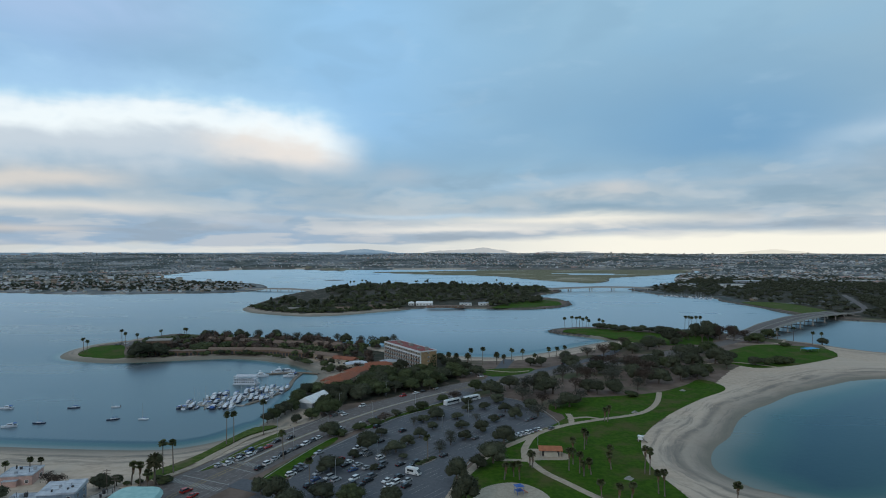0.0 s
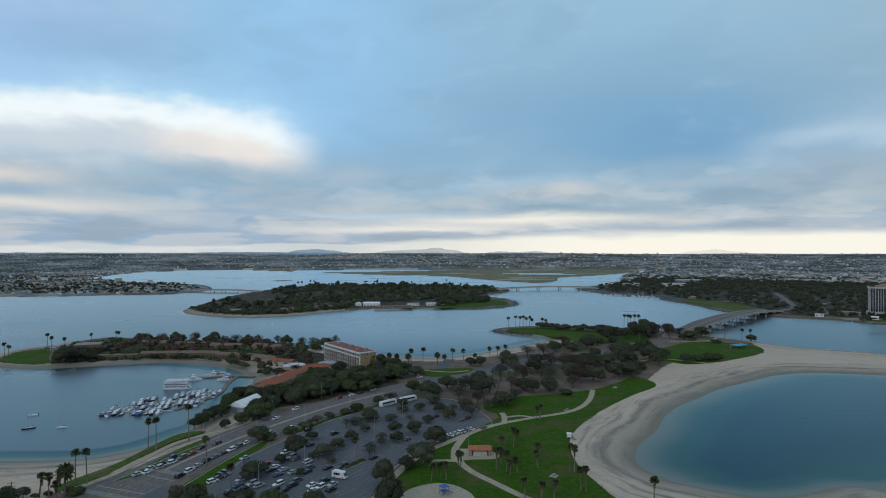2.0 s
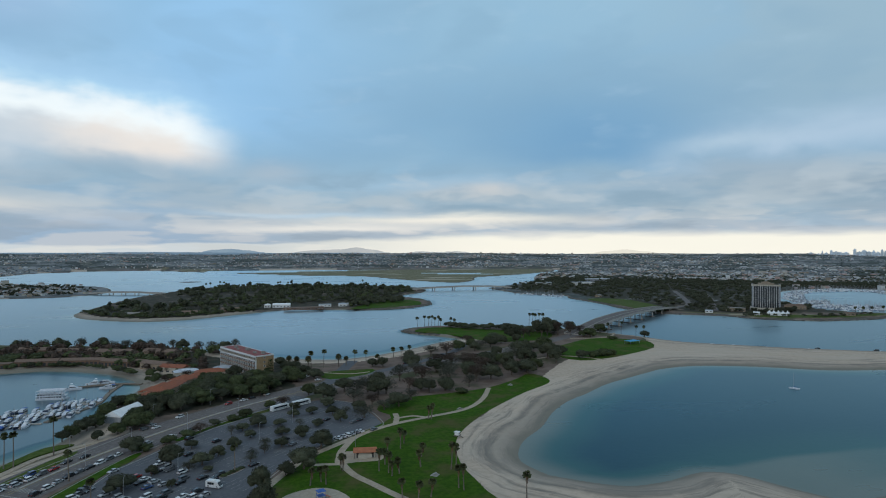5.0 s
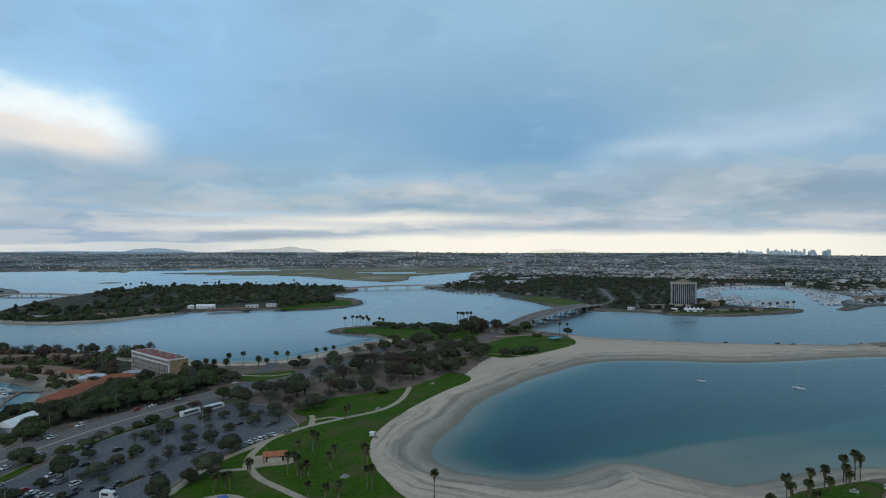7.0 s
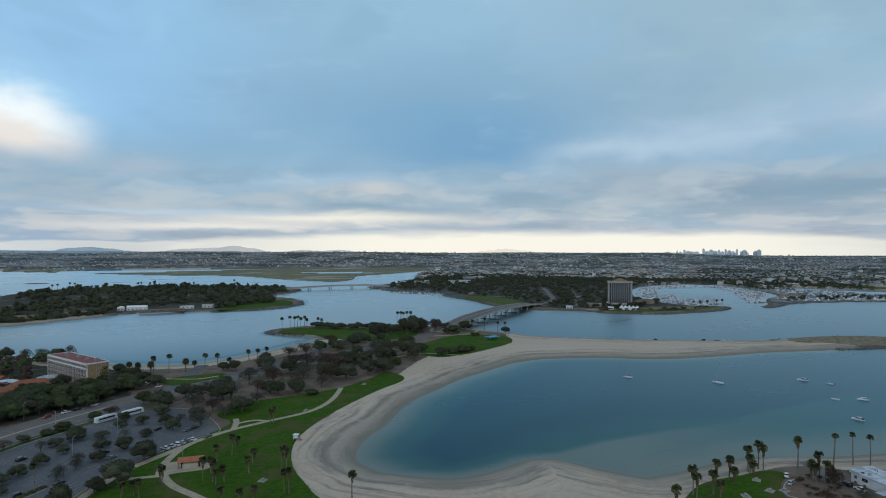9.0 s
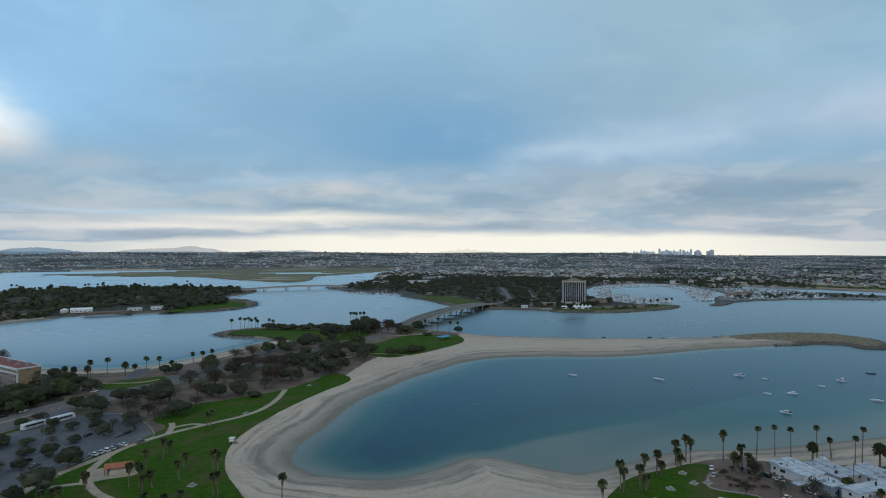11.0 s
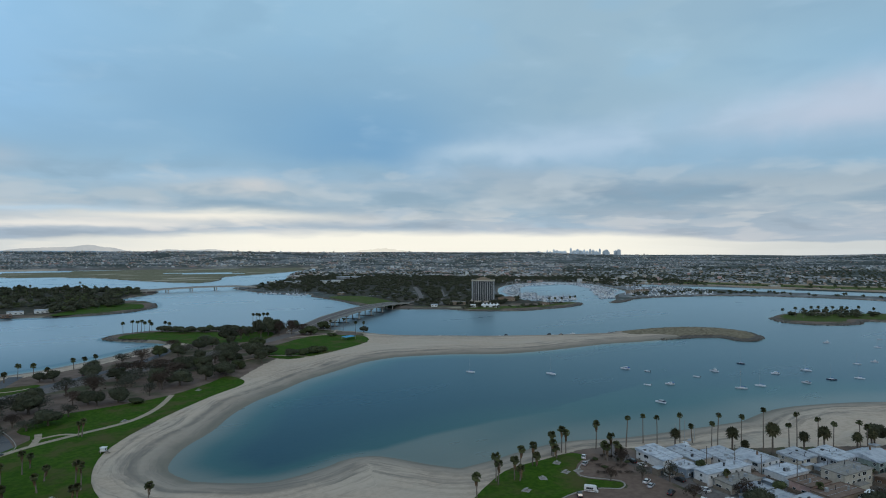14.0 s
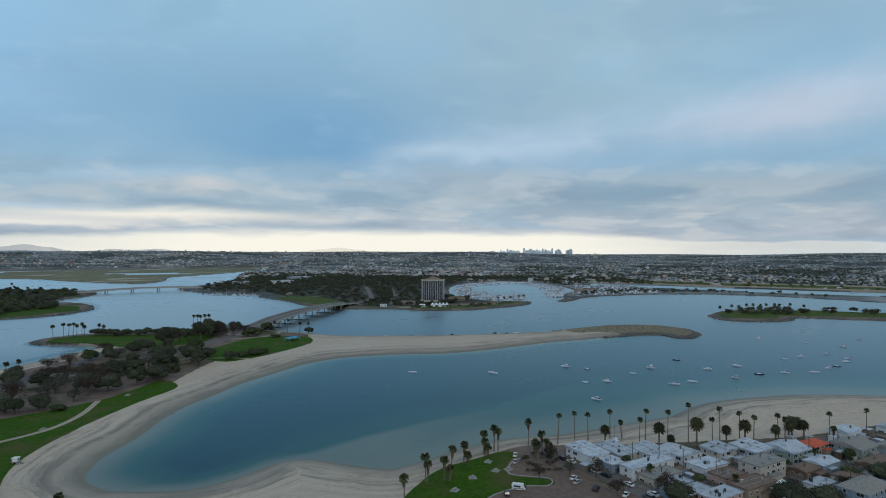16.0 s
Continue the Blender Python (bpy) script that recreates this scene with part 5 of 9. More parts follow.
for x, y, w in [(-92.1, 314.9, 6), (-90.5, 321.2, 7), (-89.3, 327.8, 7), (-87.2, 331.2, 8), (-85.1, 337, 8), (-84.1, 346.7, 9), (-86.4, 357, 9), (-84.5, 369.4, 10), (-77, 315.1, 5), (-70.5, 322.2, 7), (-66.4, 331.1, 9), (-61.3, 334.2, 9), (-66.7, 339.2, 10)]:
    plant(rnd.choice(["green", "green", "broad"]), x, y, w * 1.15, w * 1.0, "trees beside the cove")
# yard and streets to the south-east
for x, y, w, h, k in [(268.4, 149.6, 5.5, 8, "r"), (272.4, 129.3, 5, 9, "y"), (266.3, 137.4, 4.5, 6, "y"), (253.9, 142.2, 4, 5.5, "r"), (264.1, 113.1, 6, 6, "r"), (281.4, 104.1, 6, 7, "r"), (276.3, 96, 9, 7, "b"), (289.9, 127.5, 4, 6, "g"), (306, 71, 10, 8, "b"), (315.4, 63.2, 9, 7, "b"),
                      (337.2, 65.4, 6, 5, "r"), (350.7, 67.5, 7, 6, "s"), (391.1, 106.4, 8, 9, "t"), (321.6, 77.2, 5, 4, "r"), (356.9, 59.4, 9, 7, "b"), (344.5, 91.5, 5, 5, "s"), (371.8, 75.7, 4, 6, "g"), (298.9, 101.2, 4, 5, "s")]:
    plant(KIND[k], x, y, w * 1.3, h * 1.15, "street trees")
for x, y, w, h, k in [(-144.6, 227.8, 7, 6, "r"), (-150.2, 231.4, 6, 5.5, "r"), (-128.5, 227.4, 8, 6, "b"), (-123.8, 230.5, 5, 5, "b"), (-159.6, 217.6, 8, 5, "b"), (-106.8, 233, 6, 4, "s"), (-110.5, 235.8, 4, 3, "s"), (-116.3, 232.7, 3, 2.5, "s"), (-120, 230.6, 3, 2.5, "s")]:
    plant(KIND[k], x, y, w, h, "street trees")


# ---- palms ----
def fan_crown(seed, r=1.9):
    """Stiff fan leaves in a loose ball."""
    rng, s = random.Random(seed), Shape()
    for _ in range(38):
        a, e = rng.uniform(0, 2 * math.pi), math.asin(rng.uniform(-0.6, 0.98))
        l = r * rng.uniform(0.75, 1.05)
        d = Vector((math.cos(a) * math.cos(e), math.sin(a) * math.cos(e), math.sin(e)))
        side = d.cross(Vector((0, 0, 1))).normalized()
        up = side.cross(d)
        q = d * l * 0.45
        tips = [q + (d * math.cos(b) + side * math.sin(b)) * l * 0.62 - up * 0.22 * abs(b) + Vector((0, 0, -0.18 * l)) for b in (-1.1, -0.6, -0.2, 0.2, 0.6, 1.1)]
        s.put([(0, 0, 0), q + side * 0.04, *tips], [(0, 1, 2)] + [(1, 2 + i, 3 + i) for i in range(5)])
    return s


def skirt_shape(seed, n=44, long=2.4):
    """Dead leaves hanging under the crown."""
    rng, s = random.Random(seed), Shape()
    for _ in range(n):
        a, z = rng.uniform(0, 2 * math.pi), -rng.uniform(0.0, long)
        r = 0.3 + 0.75 * (1 + z / (long + 0.3))
        c, t = Vector((math.cos(a), math.sin(a), 0)), Vector((-math.sin(a), math.cos(a), 0))
        p = c * 0.2 + Vector((0, 0, z))
        s.put([p, p + c * r * 0.6 + t * 0.3 + Vector((0, 0, -0.4)), p + c * r * 0.75 + Vector((0, 0, -1.0)), p + c * r * 0.6 - t * 0.3 + Vector((0, 0, -0.4))], [(0, 1, 2, 3)])
    return s


def feather_crown(seed, r=3.2, n=180):
    """Long arching feather leaves."""
    rng, s = random.Random(seed), Shape()
    for _ in range(n):
        a, e = rng.uniform(0, 2 * math.pi), math.asin(rng.uniform(-0.75, 1.0))
        l = r * rng.uniform(0.8, 1.02)
        c, t = Vector((math.cos(a), math.sin(a), 0)), Vector((-math.sin(a), math.cos(a), 0))
        mid, edge = [], []
        for i in range(6):
            f = i / 5
            mid.append(c * (l * f * math.cos(e)) + Vector((0, 0, l * f * math.sin(e) - 0.22 * l * f * f)))
            edge.append(0.4 * math.sin(math.pi * min(0.98, 0.12 + f * 0.86)))
        v = [m + t * k * w + Vector((0, 0, -0.28 * w * abs(k))) for m, w in zip(mid, edge) for k in (-1, 0, 1)]
        s.put(v, [(3 * i + j, 3 * i + j + 1, 3 * i + j + 4, 3 * i + j + 3) for i in range(5) for j in (0, 1)])
    s.put(*core(np.random.default_rng(seed), (0, 0, 0.0), r * 0.84, 0.9, 6, 11))
    return s


FAN = [(fan_crown(k).mesh("crown", MAT["frond"]), skirt_shape(k).mesh("skirt", MAT["skirt"])) for k in range(4)]
FEATHER = [(feather_crown(k).mesh("crown", MAT["date_frond"]), skirt_shape(k + 9, 40, 0.9).mesh("skirt", MAT["skirt"])) for k in range(3)]
PALM_TRUNK = []
for k in range(4):
    b = (k - 1.5) * 0.45
    PALM_TRUNK.append(Shape().tube([(0, 0, -0.05), (b * 0.08, 0, 0.1), (b * 0.5, 0.1, 0.5), (b, 0.05, 1.0)], [0.33, 0.25, 0.2, 0.16], 8).mesh("trunk", MAT["palm_bark"]))
THICK_TRUNK = Shape().tube([(0, 0, -0.05), (0, 0, 0.1), (0, 0, 0.6), (0, 0, 0.93), (0, 0, 1.0)], [0.55, 0.42, 0.36, 0.42, 0.5], 9).mesh("trunk", MAT["palm_bark"])


def palm(x, y, h, group, skirted=True, size=1.0):
    k = rnd.randrange(4)
    t = thing("palm_tree", pose(x, y, LAND, 0, 0, rnd.uniform(0, 360)), "tall fan palm with a brown skirt of dead leaves" if skirted else "tall slender fan palm with a small tufted crown", "palm tree", group)
    o = part("trunk", PALM_TRUNK[k], None, t)
    o.scale = (1, 1, h - 1.2)
    top = ((k - 1.5) * 0.45, 0.05, h - 1.3)
    c = part("crown", FAN[k][0], None, t)
    c.location, c.scale = top, (size, size, size)
    d = part("skirt", FAN[k][1], None, t)
    d.location, d.scale = top, (size * 0.8, size * 0.8, size * (1.25 if skirted else 0.45))


def date_palm(x, y, h, group):
    k = rnd.randrange(3)
    t = thing("date_palm", pose(x, y, LAND, 0, 0, rnd.uniform(0, 360)), "stout date palm with a dense round feathery crown", "palm tree", group)
    q = max(0.75, min(1.25, h / 10))
    o = part("trunk", THICK_TRUNK, None, t)
    o.scale = (1, 1, max(1.5, h - 2.4 * q))
    for name, me in (("crown", FEATHER[k][0]), ("skirt", FEATHER[k][1])):
        c = part(name, me, None, t)
        c.location, c.scale = (0, 0, max(1.5, h - 2.4 * q)), (q, q, q)


COVE_PALMS = [(-100.3, 279.8, 15), (-97.4, 281.3, 15.1), (-87.9, 295.2, 16.9), (-112.1, 243, 13.5), (-108, 243.1, 14), (-118.6, 231.2, 8.9), (-114.7, 230.2, 9.3), (-107.9, 222.3, 9.6), (-50.7, 230.8, 11), (-7, 258.6, 11), (-68.7, 260.3, 12.4)]
for x, y, h in COVE_PALMS:
    palm(x, y, h, "palms along the cove", h < 11, 0.9)
date_palm(-109.8, 231.4, 12.4, "palms along the cove")
for x, y, h in [(-178.4, 235.1, 9), (-173.8, 237.3, 8.5), (-169.1, 234.5, 8), (-163.4, 240.5, 8), (-160.5, 242.6, 7)]:
    palm(x, y, h, "palms along the cove", False, 0.7)
NORTH_PALMS = [(19.6, 465.8, 12.2), (28.7, 475.5, 11.6), (53.2, 490.6, 8.7), (69.7, 478.4, 6.7), (86.8, 509.4, 7.1), (93.4, 512, 7.1), (101.5, 517.7, 7.2), (62.3, 490.8, 8.2), (136.1, 695.2, 11.4), (145.5, 700.4, 12.1), (150, 700.3, 11.5), (153.8, 700.3, 12.1),
               (156.6, 695.3, 10.8), (161.7, 700.4, 11.5), (163.8, 695.3, 9.5), (178.6, 706.7, 9), (182.3, 706.9, 7.7), (264.8, 674, 14.7), (269.2, 674.4, 14.7), (273, 674.6, 14.1), (278, 674.1, 14.7), (281.8, 673.3, 14.6)]
for x, y, h in NORTH_PALMS:
    palm(x, y, h * 1.18, "palms on the north beach", False, 1.15)
for x, y, h in [(40, 476.3, 8), (17.2, 472.4, 8), (8.3, 478.9, 7), (2.4, 483.5, 7), (46, 480.7, 6)]:
    date_palm(x, y, h * 1.3, "palms on the north beach")
for x, y, h in [(344.9, 604, 14), (346.4, 575.1, 13.3), (360.2, 583.8, 11.4), (333.1, 611.5, 12), (-319.8, 533, 12.7), (-316.9, 533.3, 10.5), (-303.1, 565, 16.2), (-299.8, 565.1, 13.4), (-291.9, 572.6, 11.2), (-264.5, 610, 11.9), (-261.1, 609.2, 11.9), (-290.8, 617.1, 9.1)]:
    palm(x, y, h, "palms on the points", False, 1.0)
PARK_PALMS = [(35.2, 252.2, 6.8), (50.4, 247.5, 9.5), (58.2, 243.1, 6.8), (62.5, 273.4, 9.6), (67.7, 248.6, 7.4), (83.3, 318.4, 7.5), (79.6, 243.5, 11.3), (81.4, 242.9, 10.9), (79.7, 221.7, 10.2), (78.3, 224, 9), (99.9, 208.9, 10.3), (66.6, 218, 7.2),
              (56.2, 218.8, 7.7), (53.5, 254.4, 7), (54, 244.4, 9), (61.8, 216.9, 7.1), (35.9, 250.1, 6.8), (84.6, 317.5, 8.9), (55, 241.1, 6.2), (65, 280.5, 6.5), (56, 266.1, 8), (69.9, 260.6, 6.5), (23.3, 237.2, 7), (27.3, 240.3, 6.5), (29.2, 237.4, 7.5)]
for x, y, h in PARK_PALMS:
    palm(x, y, h, "palms in the park", True, 0.85)
BEACH_PALMS = [(201, 157.9, 8.9), (216.4, 166.2, 11.3), (214.9, 163, 9.2), (223.5, 163.7, 9.2), (224.3, 161.3, 6), (235, 173.7, 8.6), (239.8, 171.6, 9.8), (240.3, 169.8, 6), (254.8, 176.1, 10.7), (253.8, 174.1, 8), (254.5, 172.7, 5.6), (261.4, 176.8, 11.9), (262.8, 175.6, 10.2),
               (277.8, 171.8, 12.7), (274, 159.6, 10.7), (270.4, 160.5, 8), (271.8, 155.9, 8.8), (273.6, 154.8, 7), (269.6, 157.9, 7.5)]
for x, y, h in BEACH_PALMS:
    palm(x, y, h, "palms on the beach lawn", True, 1.0)
ROW_PALMS = [(291.4, 166.3, 14.6), (302.2, 165.5, 13.9), (307.3, 161.7, 13.6), (317.7, 157, 14), (321.9, 153.4, 9.2), (321.6, 143.5, 12.8), (324, 142.1, 16.7), (332, 135.7, 16.2), (338.3, 129.1, 19.7), (348.5, 123.1, 12.8), (352.2, 121.6, 17.2), (359.5, 116.1, 15.1),
             (366.8, 113.1, 12.9), (376.1, 106.1, 13.9), (378.3, 104.1, 12.1), (402.4, 94.2, 13), (418.2, 84.3, 14)]
for x, y, h in ROW_PALMS:
    palm(x, y, h, "palms behind the beach houses", False, 0.75)
for x, y, h in [(308.9, 153.2, 9.2), (327.5, 137.2, 10.9), (338.2, 125, 14), (353.3, 119.1, 9.1), (360.6, 114.1, 11.7), (373, 106, 8.9), (380.9, 103.6, 9.8), (389.9, 100.7, 9.4), (330.5, 133.1, 5.5)]:
    date_palm(x, y, h, "date palms behind the beach houses")
for x, y, h in [(285.7, 114.2, 7), (298.8, 88.1, 8), (380.2, 84.8, 12), (358.1, 83.6, 7)]:
    palm(x, y, h, "palms between the houses", True, 0.8)


# ---- woods far across the water ----
FAR_TREE = []
for k in range(5):
    rng = np.random.default_rng(100 + k)
    lobes = tree_lobes(rng, ("broad", "tall", "low", "broad", "umbrella")[k])
    v, f = [], []
    for c, r in lobes[:6]:
        a, b = core(rng, c, r * 1.05, rings=3, sides=5)
        f += [tuple(i + len(v) for i in q) for q in b]
        v += a
    lv = leaf_cloud(rng, lobes, 48, 0.8)
    f += [(len(v) + i, len(v) + i + 1, len(v) + i + 2, len(v) + i + 3) for i in range(0, len(lv), 4)]
    FAR_TREE.append((np.array(list(map(tuple, v)) + list(map(tuple, lv))), f))


FAR_TUFT = []
for k in range(8):
    rng = np.random.default_rng(140 + k)
    lobes = tree_lobes(rng, ("broad", "tall", "low", "umbrella")[k % 4])
    v, f = [], []
    for c, r in lobes[:2]:
        a, b = core(rng, c, r * 1.45, rings=3, sides=4)
        f += [tuple(i + len(v) for i in q) for q in b]
        v += a
    lv = leaf_cloud(rng, lobes, 14, 1.3)
    f += [(len(v) + i, len(v) + i + 1, len(v) + i + 2, len(v) + i + 3) for i in range(0, len(lv), 4)]
    FAR_TUFT.append((np.array(list(map(tuple, v)) + list(map(tuple, lv))), f))


def woods(name, points, label, leaf="leaf", size=(8, 13), high=(7, 12), seed=1, ground_of=None, forms=FAR_TREE):
    """Many small trees in one mesh."""
    if not len(points):
        return None
    r = random.Random(seed)
    verts, faces, at = [], [], 0
    for i, (x, y) in enumerate(points):
        v, f = forms[r.randrange(len(forms))]
        a, w, h = r.uniform(0, 6.28), r.uniform(*size) / 8, r.uniform(*high) / 8
        c, s = math.cos(a), math.sin(a)
        p = np.empty_like(v)
        p[:, 0], p[:, 1] = x + w * (v[:, 0] * c - v[:, 1] * s), y + w * (v[:, 0] * s + v[:, 1] * c)
        p[:, 2] = (ground_of[i] if ground_of is not None else LAND) + h * v[:, 2] - 0.9 * h
        verts.append(p)
        faces += [tuple(q + at for q in g) for g in f]
        at += len(v)
    me = bpy.data.meshes.new(name)
    me.from_pydata(np.concatenate(verts).tolist(), [], faces)
    me.materials.append(MAT[leaf])
    return tagged(new(name, me), label, "trees", kind="stuff")


woods("point_wood", point_spots[26:90], "dark garden trees packed between the lodges", "leaf_green", (7, 13), (6, 11), 61)
woods("point_wood", point_spots[90:], "brown half-bare garden trees between the lodges", "leaf_red", (7, 12), (5, 10), 62)
woods("point_wood", scatter([(-255, 516), (-218, 521), (-184, 533), (-150, 527), (-112, 503), (-92, 500), (-100, 520), (-140, 540), (-190, 545), (-250, 530)], 46, 63, 8.0), "garden trees close before the lodges", "leaf_green", (5, 9), (5, 9), 64)
woods("point_wood", scatter([(-240, 530), (-100, 530), (-75, 555), (-160, 600), (-240, 606)], 60, 65, 9.0), "tall brownish trees over the lodge roofs", "leaf_red", (8, 13), (8, 13), 66)
ISLE_WOOD = [(-309.8, 955.4), (-272.7, 906.6), (-221.5, 874.8), (-146.4, 886.4), (-79.5, 958.9), (-30.7, 1014.6), (60.1, 1019.9), (75.5, 979.5), (153.4, 1017.5), (174.8, 1079.8), (154.1, 1196.4), (224.2, 1328.7), (236.2, 1487.9), (145, 1582.7), (-2.2, 1625), (-153, 1638), (-265.9, 1545.1), (-282, 1413.9), (-262, 1310), (-200, 1230), (-214, 1150), (-300, 1090)]
CLEARING = [(-69.9, 951.6), (-25.7, 995.3), (60.1, 977.4), (80.6, 1033.4), (70.4, 1106.4), (-0.9, 1073.2), (-70.3, 1009)]
GAPS = [[(-150, 1000), (-96, 985), (-70, 1050), (-140, 1070)], [(-290, 1090), (-220, 1060), (-190, 1120), (-270, 1150)], [(-60, 1180), (20, 1150), (60, 1230), (-40, 1250)], [(-230, 1280), (-120, 1260), (-100, 1330), (-210, 1350)]]
woods("island_wood", scatter(ISLE_WOOD, 640, 2, 7.4, [CLEARING, LAWN_RINGS[9]] + GAPS), "dense dark trees covering the island in the bay", seed=2, size=(9, 17), high=(5, 11))
woods("island_wood", scatter(ISLE_WOOD, 190, 33, 12, [CLEARING, LAWN_RINGS[9]] + GAPS), "greener trees scattered over the island", "leaf_green", seed=34, size=(8, 15), high=(6, 13))
woods("island_wood", scatter(ISLE_WOOD, 110, 35, 17, [CLEARING, LAWN_RINGS[9]] + GAPS), "taller trees standing out of the island wood", "leaf", seed=36, size=(9, 19), high=(13, 20))
woods("island_fringe", scatter([(-318, 966), (-290, 920), (-240, 884), (-196, 868), (-152, 880), (-108, 918), (-70, 960), (-90, 985), (-160, 915), (-220, 900), (-280, 945)], 90, 47, 5.0), "low trees and cottages' hedges behind the island beach", "leaf_green", seed=48, size=(6, 11), high=(4, 8))
woods("island_fringe", scatter([(66, 995), (92, 985), (118, 1030), (168, 1062), (172, 1108), (140, 1120), (84, 1066)], 52, 6, 6.0), "dark trees on the island lawn", seed=6, size=(9, 16), high=(8, 15))
EAST_WOOD = [(534.1, 843.6), (601.6, 783.5), (647.1, 759.6), (693.7, 785.5), (788.6, 805), (791.7, 874.4), (832.3, 971.7), (963, 1140.4), (1109.2, 1267.9), (1269.5, 1314), (1357.5, 1200.6), (1508.7, 1398), (1055.6, 1830.6), (801.2, 1961.5), (683.7, 1740.1), (476.5, 1452.3), (479.6, 1303.4), (552.7, 1200.3), (538.8, 1084.8), (584.3, 1045.4), (587, 899.4)]
TOWER_YARD = [(635.1, 747.4), (662.8, 718), (702.9, 713), (753.7, 808), (714.2, 850.4), (672.1, 823.6)]
AVENUE = [(589.4, 849.4), (631.5, 819.9), (649.5, 838.6), (865.7, 1199.1), (855.8, 1280.5), (805.4, 1260.8)]
woods("marina_wood", scatter(EAST_WOOD, 1150, 4, 7.0, [TOWER_YARD, AVENUE]), "dark trees and gardens behind the channel", seed=4, size=(10, 17), high=(6, 12))
woods("avenue_trees", scatter([(650, 905), (678, 912), (800, 1115), (838, 1200), (812, 1215), (736, 1075)], 64, 43, 7.0), "dark trees between the two avenues", seed=44, size=(9, 15), high=(6, 12))
woods("avenue_trees", scatter([(606, 846), (640, 862), (655, 905), (628, 902), (598, 872)], 14, 45, 8.0), "dark trees between the two avenues", seed=46, size=(8, 12), high=(5, 9))
woods("bank_shrubs", scatter([(600.4, 744.3), (668.3, 705.1), (809.9, 718.3), (810.1, 732.8), (715.1, 728.6), (635.8, 772)], 40, 9, 6.0, [TOWER_YARD]), "low shrubs along the channel bank", seed=9, size=(6, 9), high=(3, 6))
woods("tower_garden", scatter([(640, 768), (668, 744), (722, 772), (738, 800), (728, 806), (672, 778), (652, 792)], 26, 41, 6.0), "dark garden trees before the hotel tower", seed=41, size=(7, 11), high=(6, 10))
woods("south_isle_wood", scatter([(921.8, 414.8), (957.6, 421.8), (1028.9, 398.9), (1080.6, 331.3), (1104.7, 264.3), (1045.5, 285.1), (996.5, 339.8), (955.6, 377.1), (920.1, 375.9)], 34, 5, 8.0), "dark trees on the low southern island", seed=5, size=(11, 17), high=(7, 11))
woods("spit_wood", scatter([(-500, 1352), (-455, 1400), (-468, 1515), (-598.8, 1683.6), (-817.3, 1769.2), (-1268.2, 1518.1), (-1330.2, 1393.8), (-929.7, 1361.2), (-708.8, 1317.9)], 430, 7, 9), "trees among houses on the far shore", seed=7, size=(7, 13), high=(5, 10))
woods("levee_trees", scatter([(1012.1, 756.5), (1110.2, 753.4), (1236.7, 709.8), (1315.6, 623.7), (1356.9, 525.5), (1369.5, 433), (1391.9, 550.6), (1329.4, 689.9), (1256.5, 793.8), (1119.9, 820), (1032.9, 791.1)], 52, 10, 12.0), "shrubs and trees along the river bank", seed=10, size=(8, 14), high=(6, 10))
for x, y, h in [(886.2, 404.7, 13), (911.8, 401.2, 14), (918.3, 394.6, 13), (942.2, 395.6, 14), (951.6, 391.5, 14), (961, 385.1, 13), (967.6, 380.8, 14), (979.4, 374.6, 14), (987.6, 370.4, 13), (1000.5, 361.9, 14), (1014.7, 349.2, 12), (1090.9, 236.1, 12), (1100, 225.2, 12), (1111.9, 219.9, 12), (762.1, 717.8, 12), (771.4, 715, 12), (788.2, 716.5, 12), (812.3, 721.8, 12), (829.3, 726.5, 12)]:
    palm(x, y, h, "palms on the far points", False, 1.3)
for i in range(26):
    palm(rnd.uniform(-250, 150), rnd.uniform(1350, 1560), rnd.uniform(15, 19), "palms on the island", False, 1.5)

# ---- buildings ----
WINDOW = Shape().box(-0.65, 0.65, -0.05, 0.05, -0.6, 0.6).mesh("window", MAT["white"])
PANE = Shape().box(-0.55, 0.55, -0.07, 0.07, -0.5, -0.03).box(-0.55, 0.55, -0.07, 0.07, 0.03, 0.5).mesh("pane", MAT["glass"])
WIDE_WINDOW = Shape().box(-1.25, 1.25, -0.05, 0.05, -0.7, 0.7).mesh("window", MAT["white"])
WIDE_PANE = Shape().box(-1.15, -0.04, -0.07, 0.07, -0.6, 0.6).box(0.04, 1.15, -0.07, 0.07, -0.6, 0.6).mesh("pane", MAT["glass"])
DOOR = Shape().box(-0.5, 0.5, -0.06, 0.06, 0, 2.05).mesh("door", MAT["dark"])


def window_at(parent, m, wide=False):
    w = part("window", WIDE_WINDOW if wide else WINDOW, None, parent)
    w.matrix_basis = m
    part("pane", WIDE_PANE if wide else PANE, None, w)


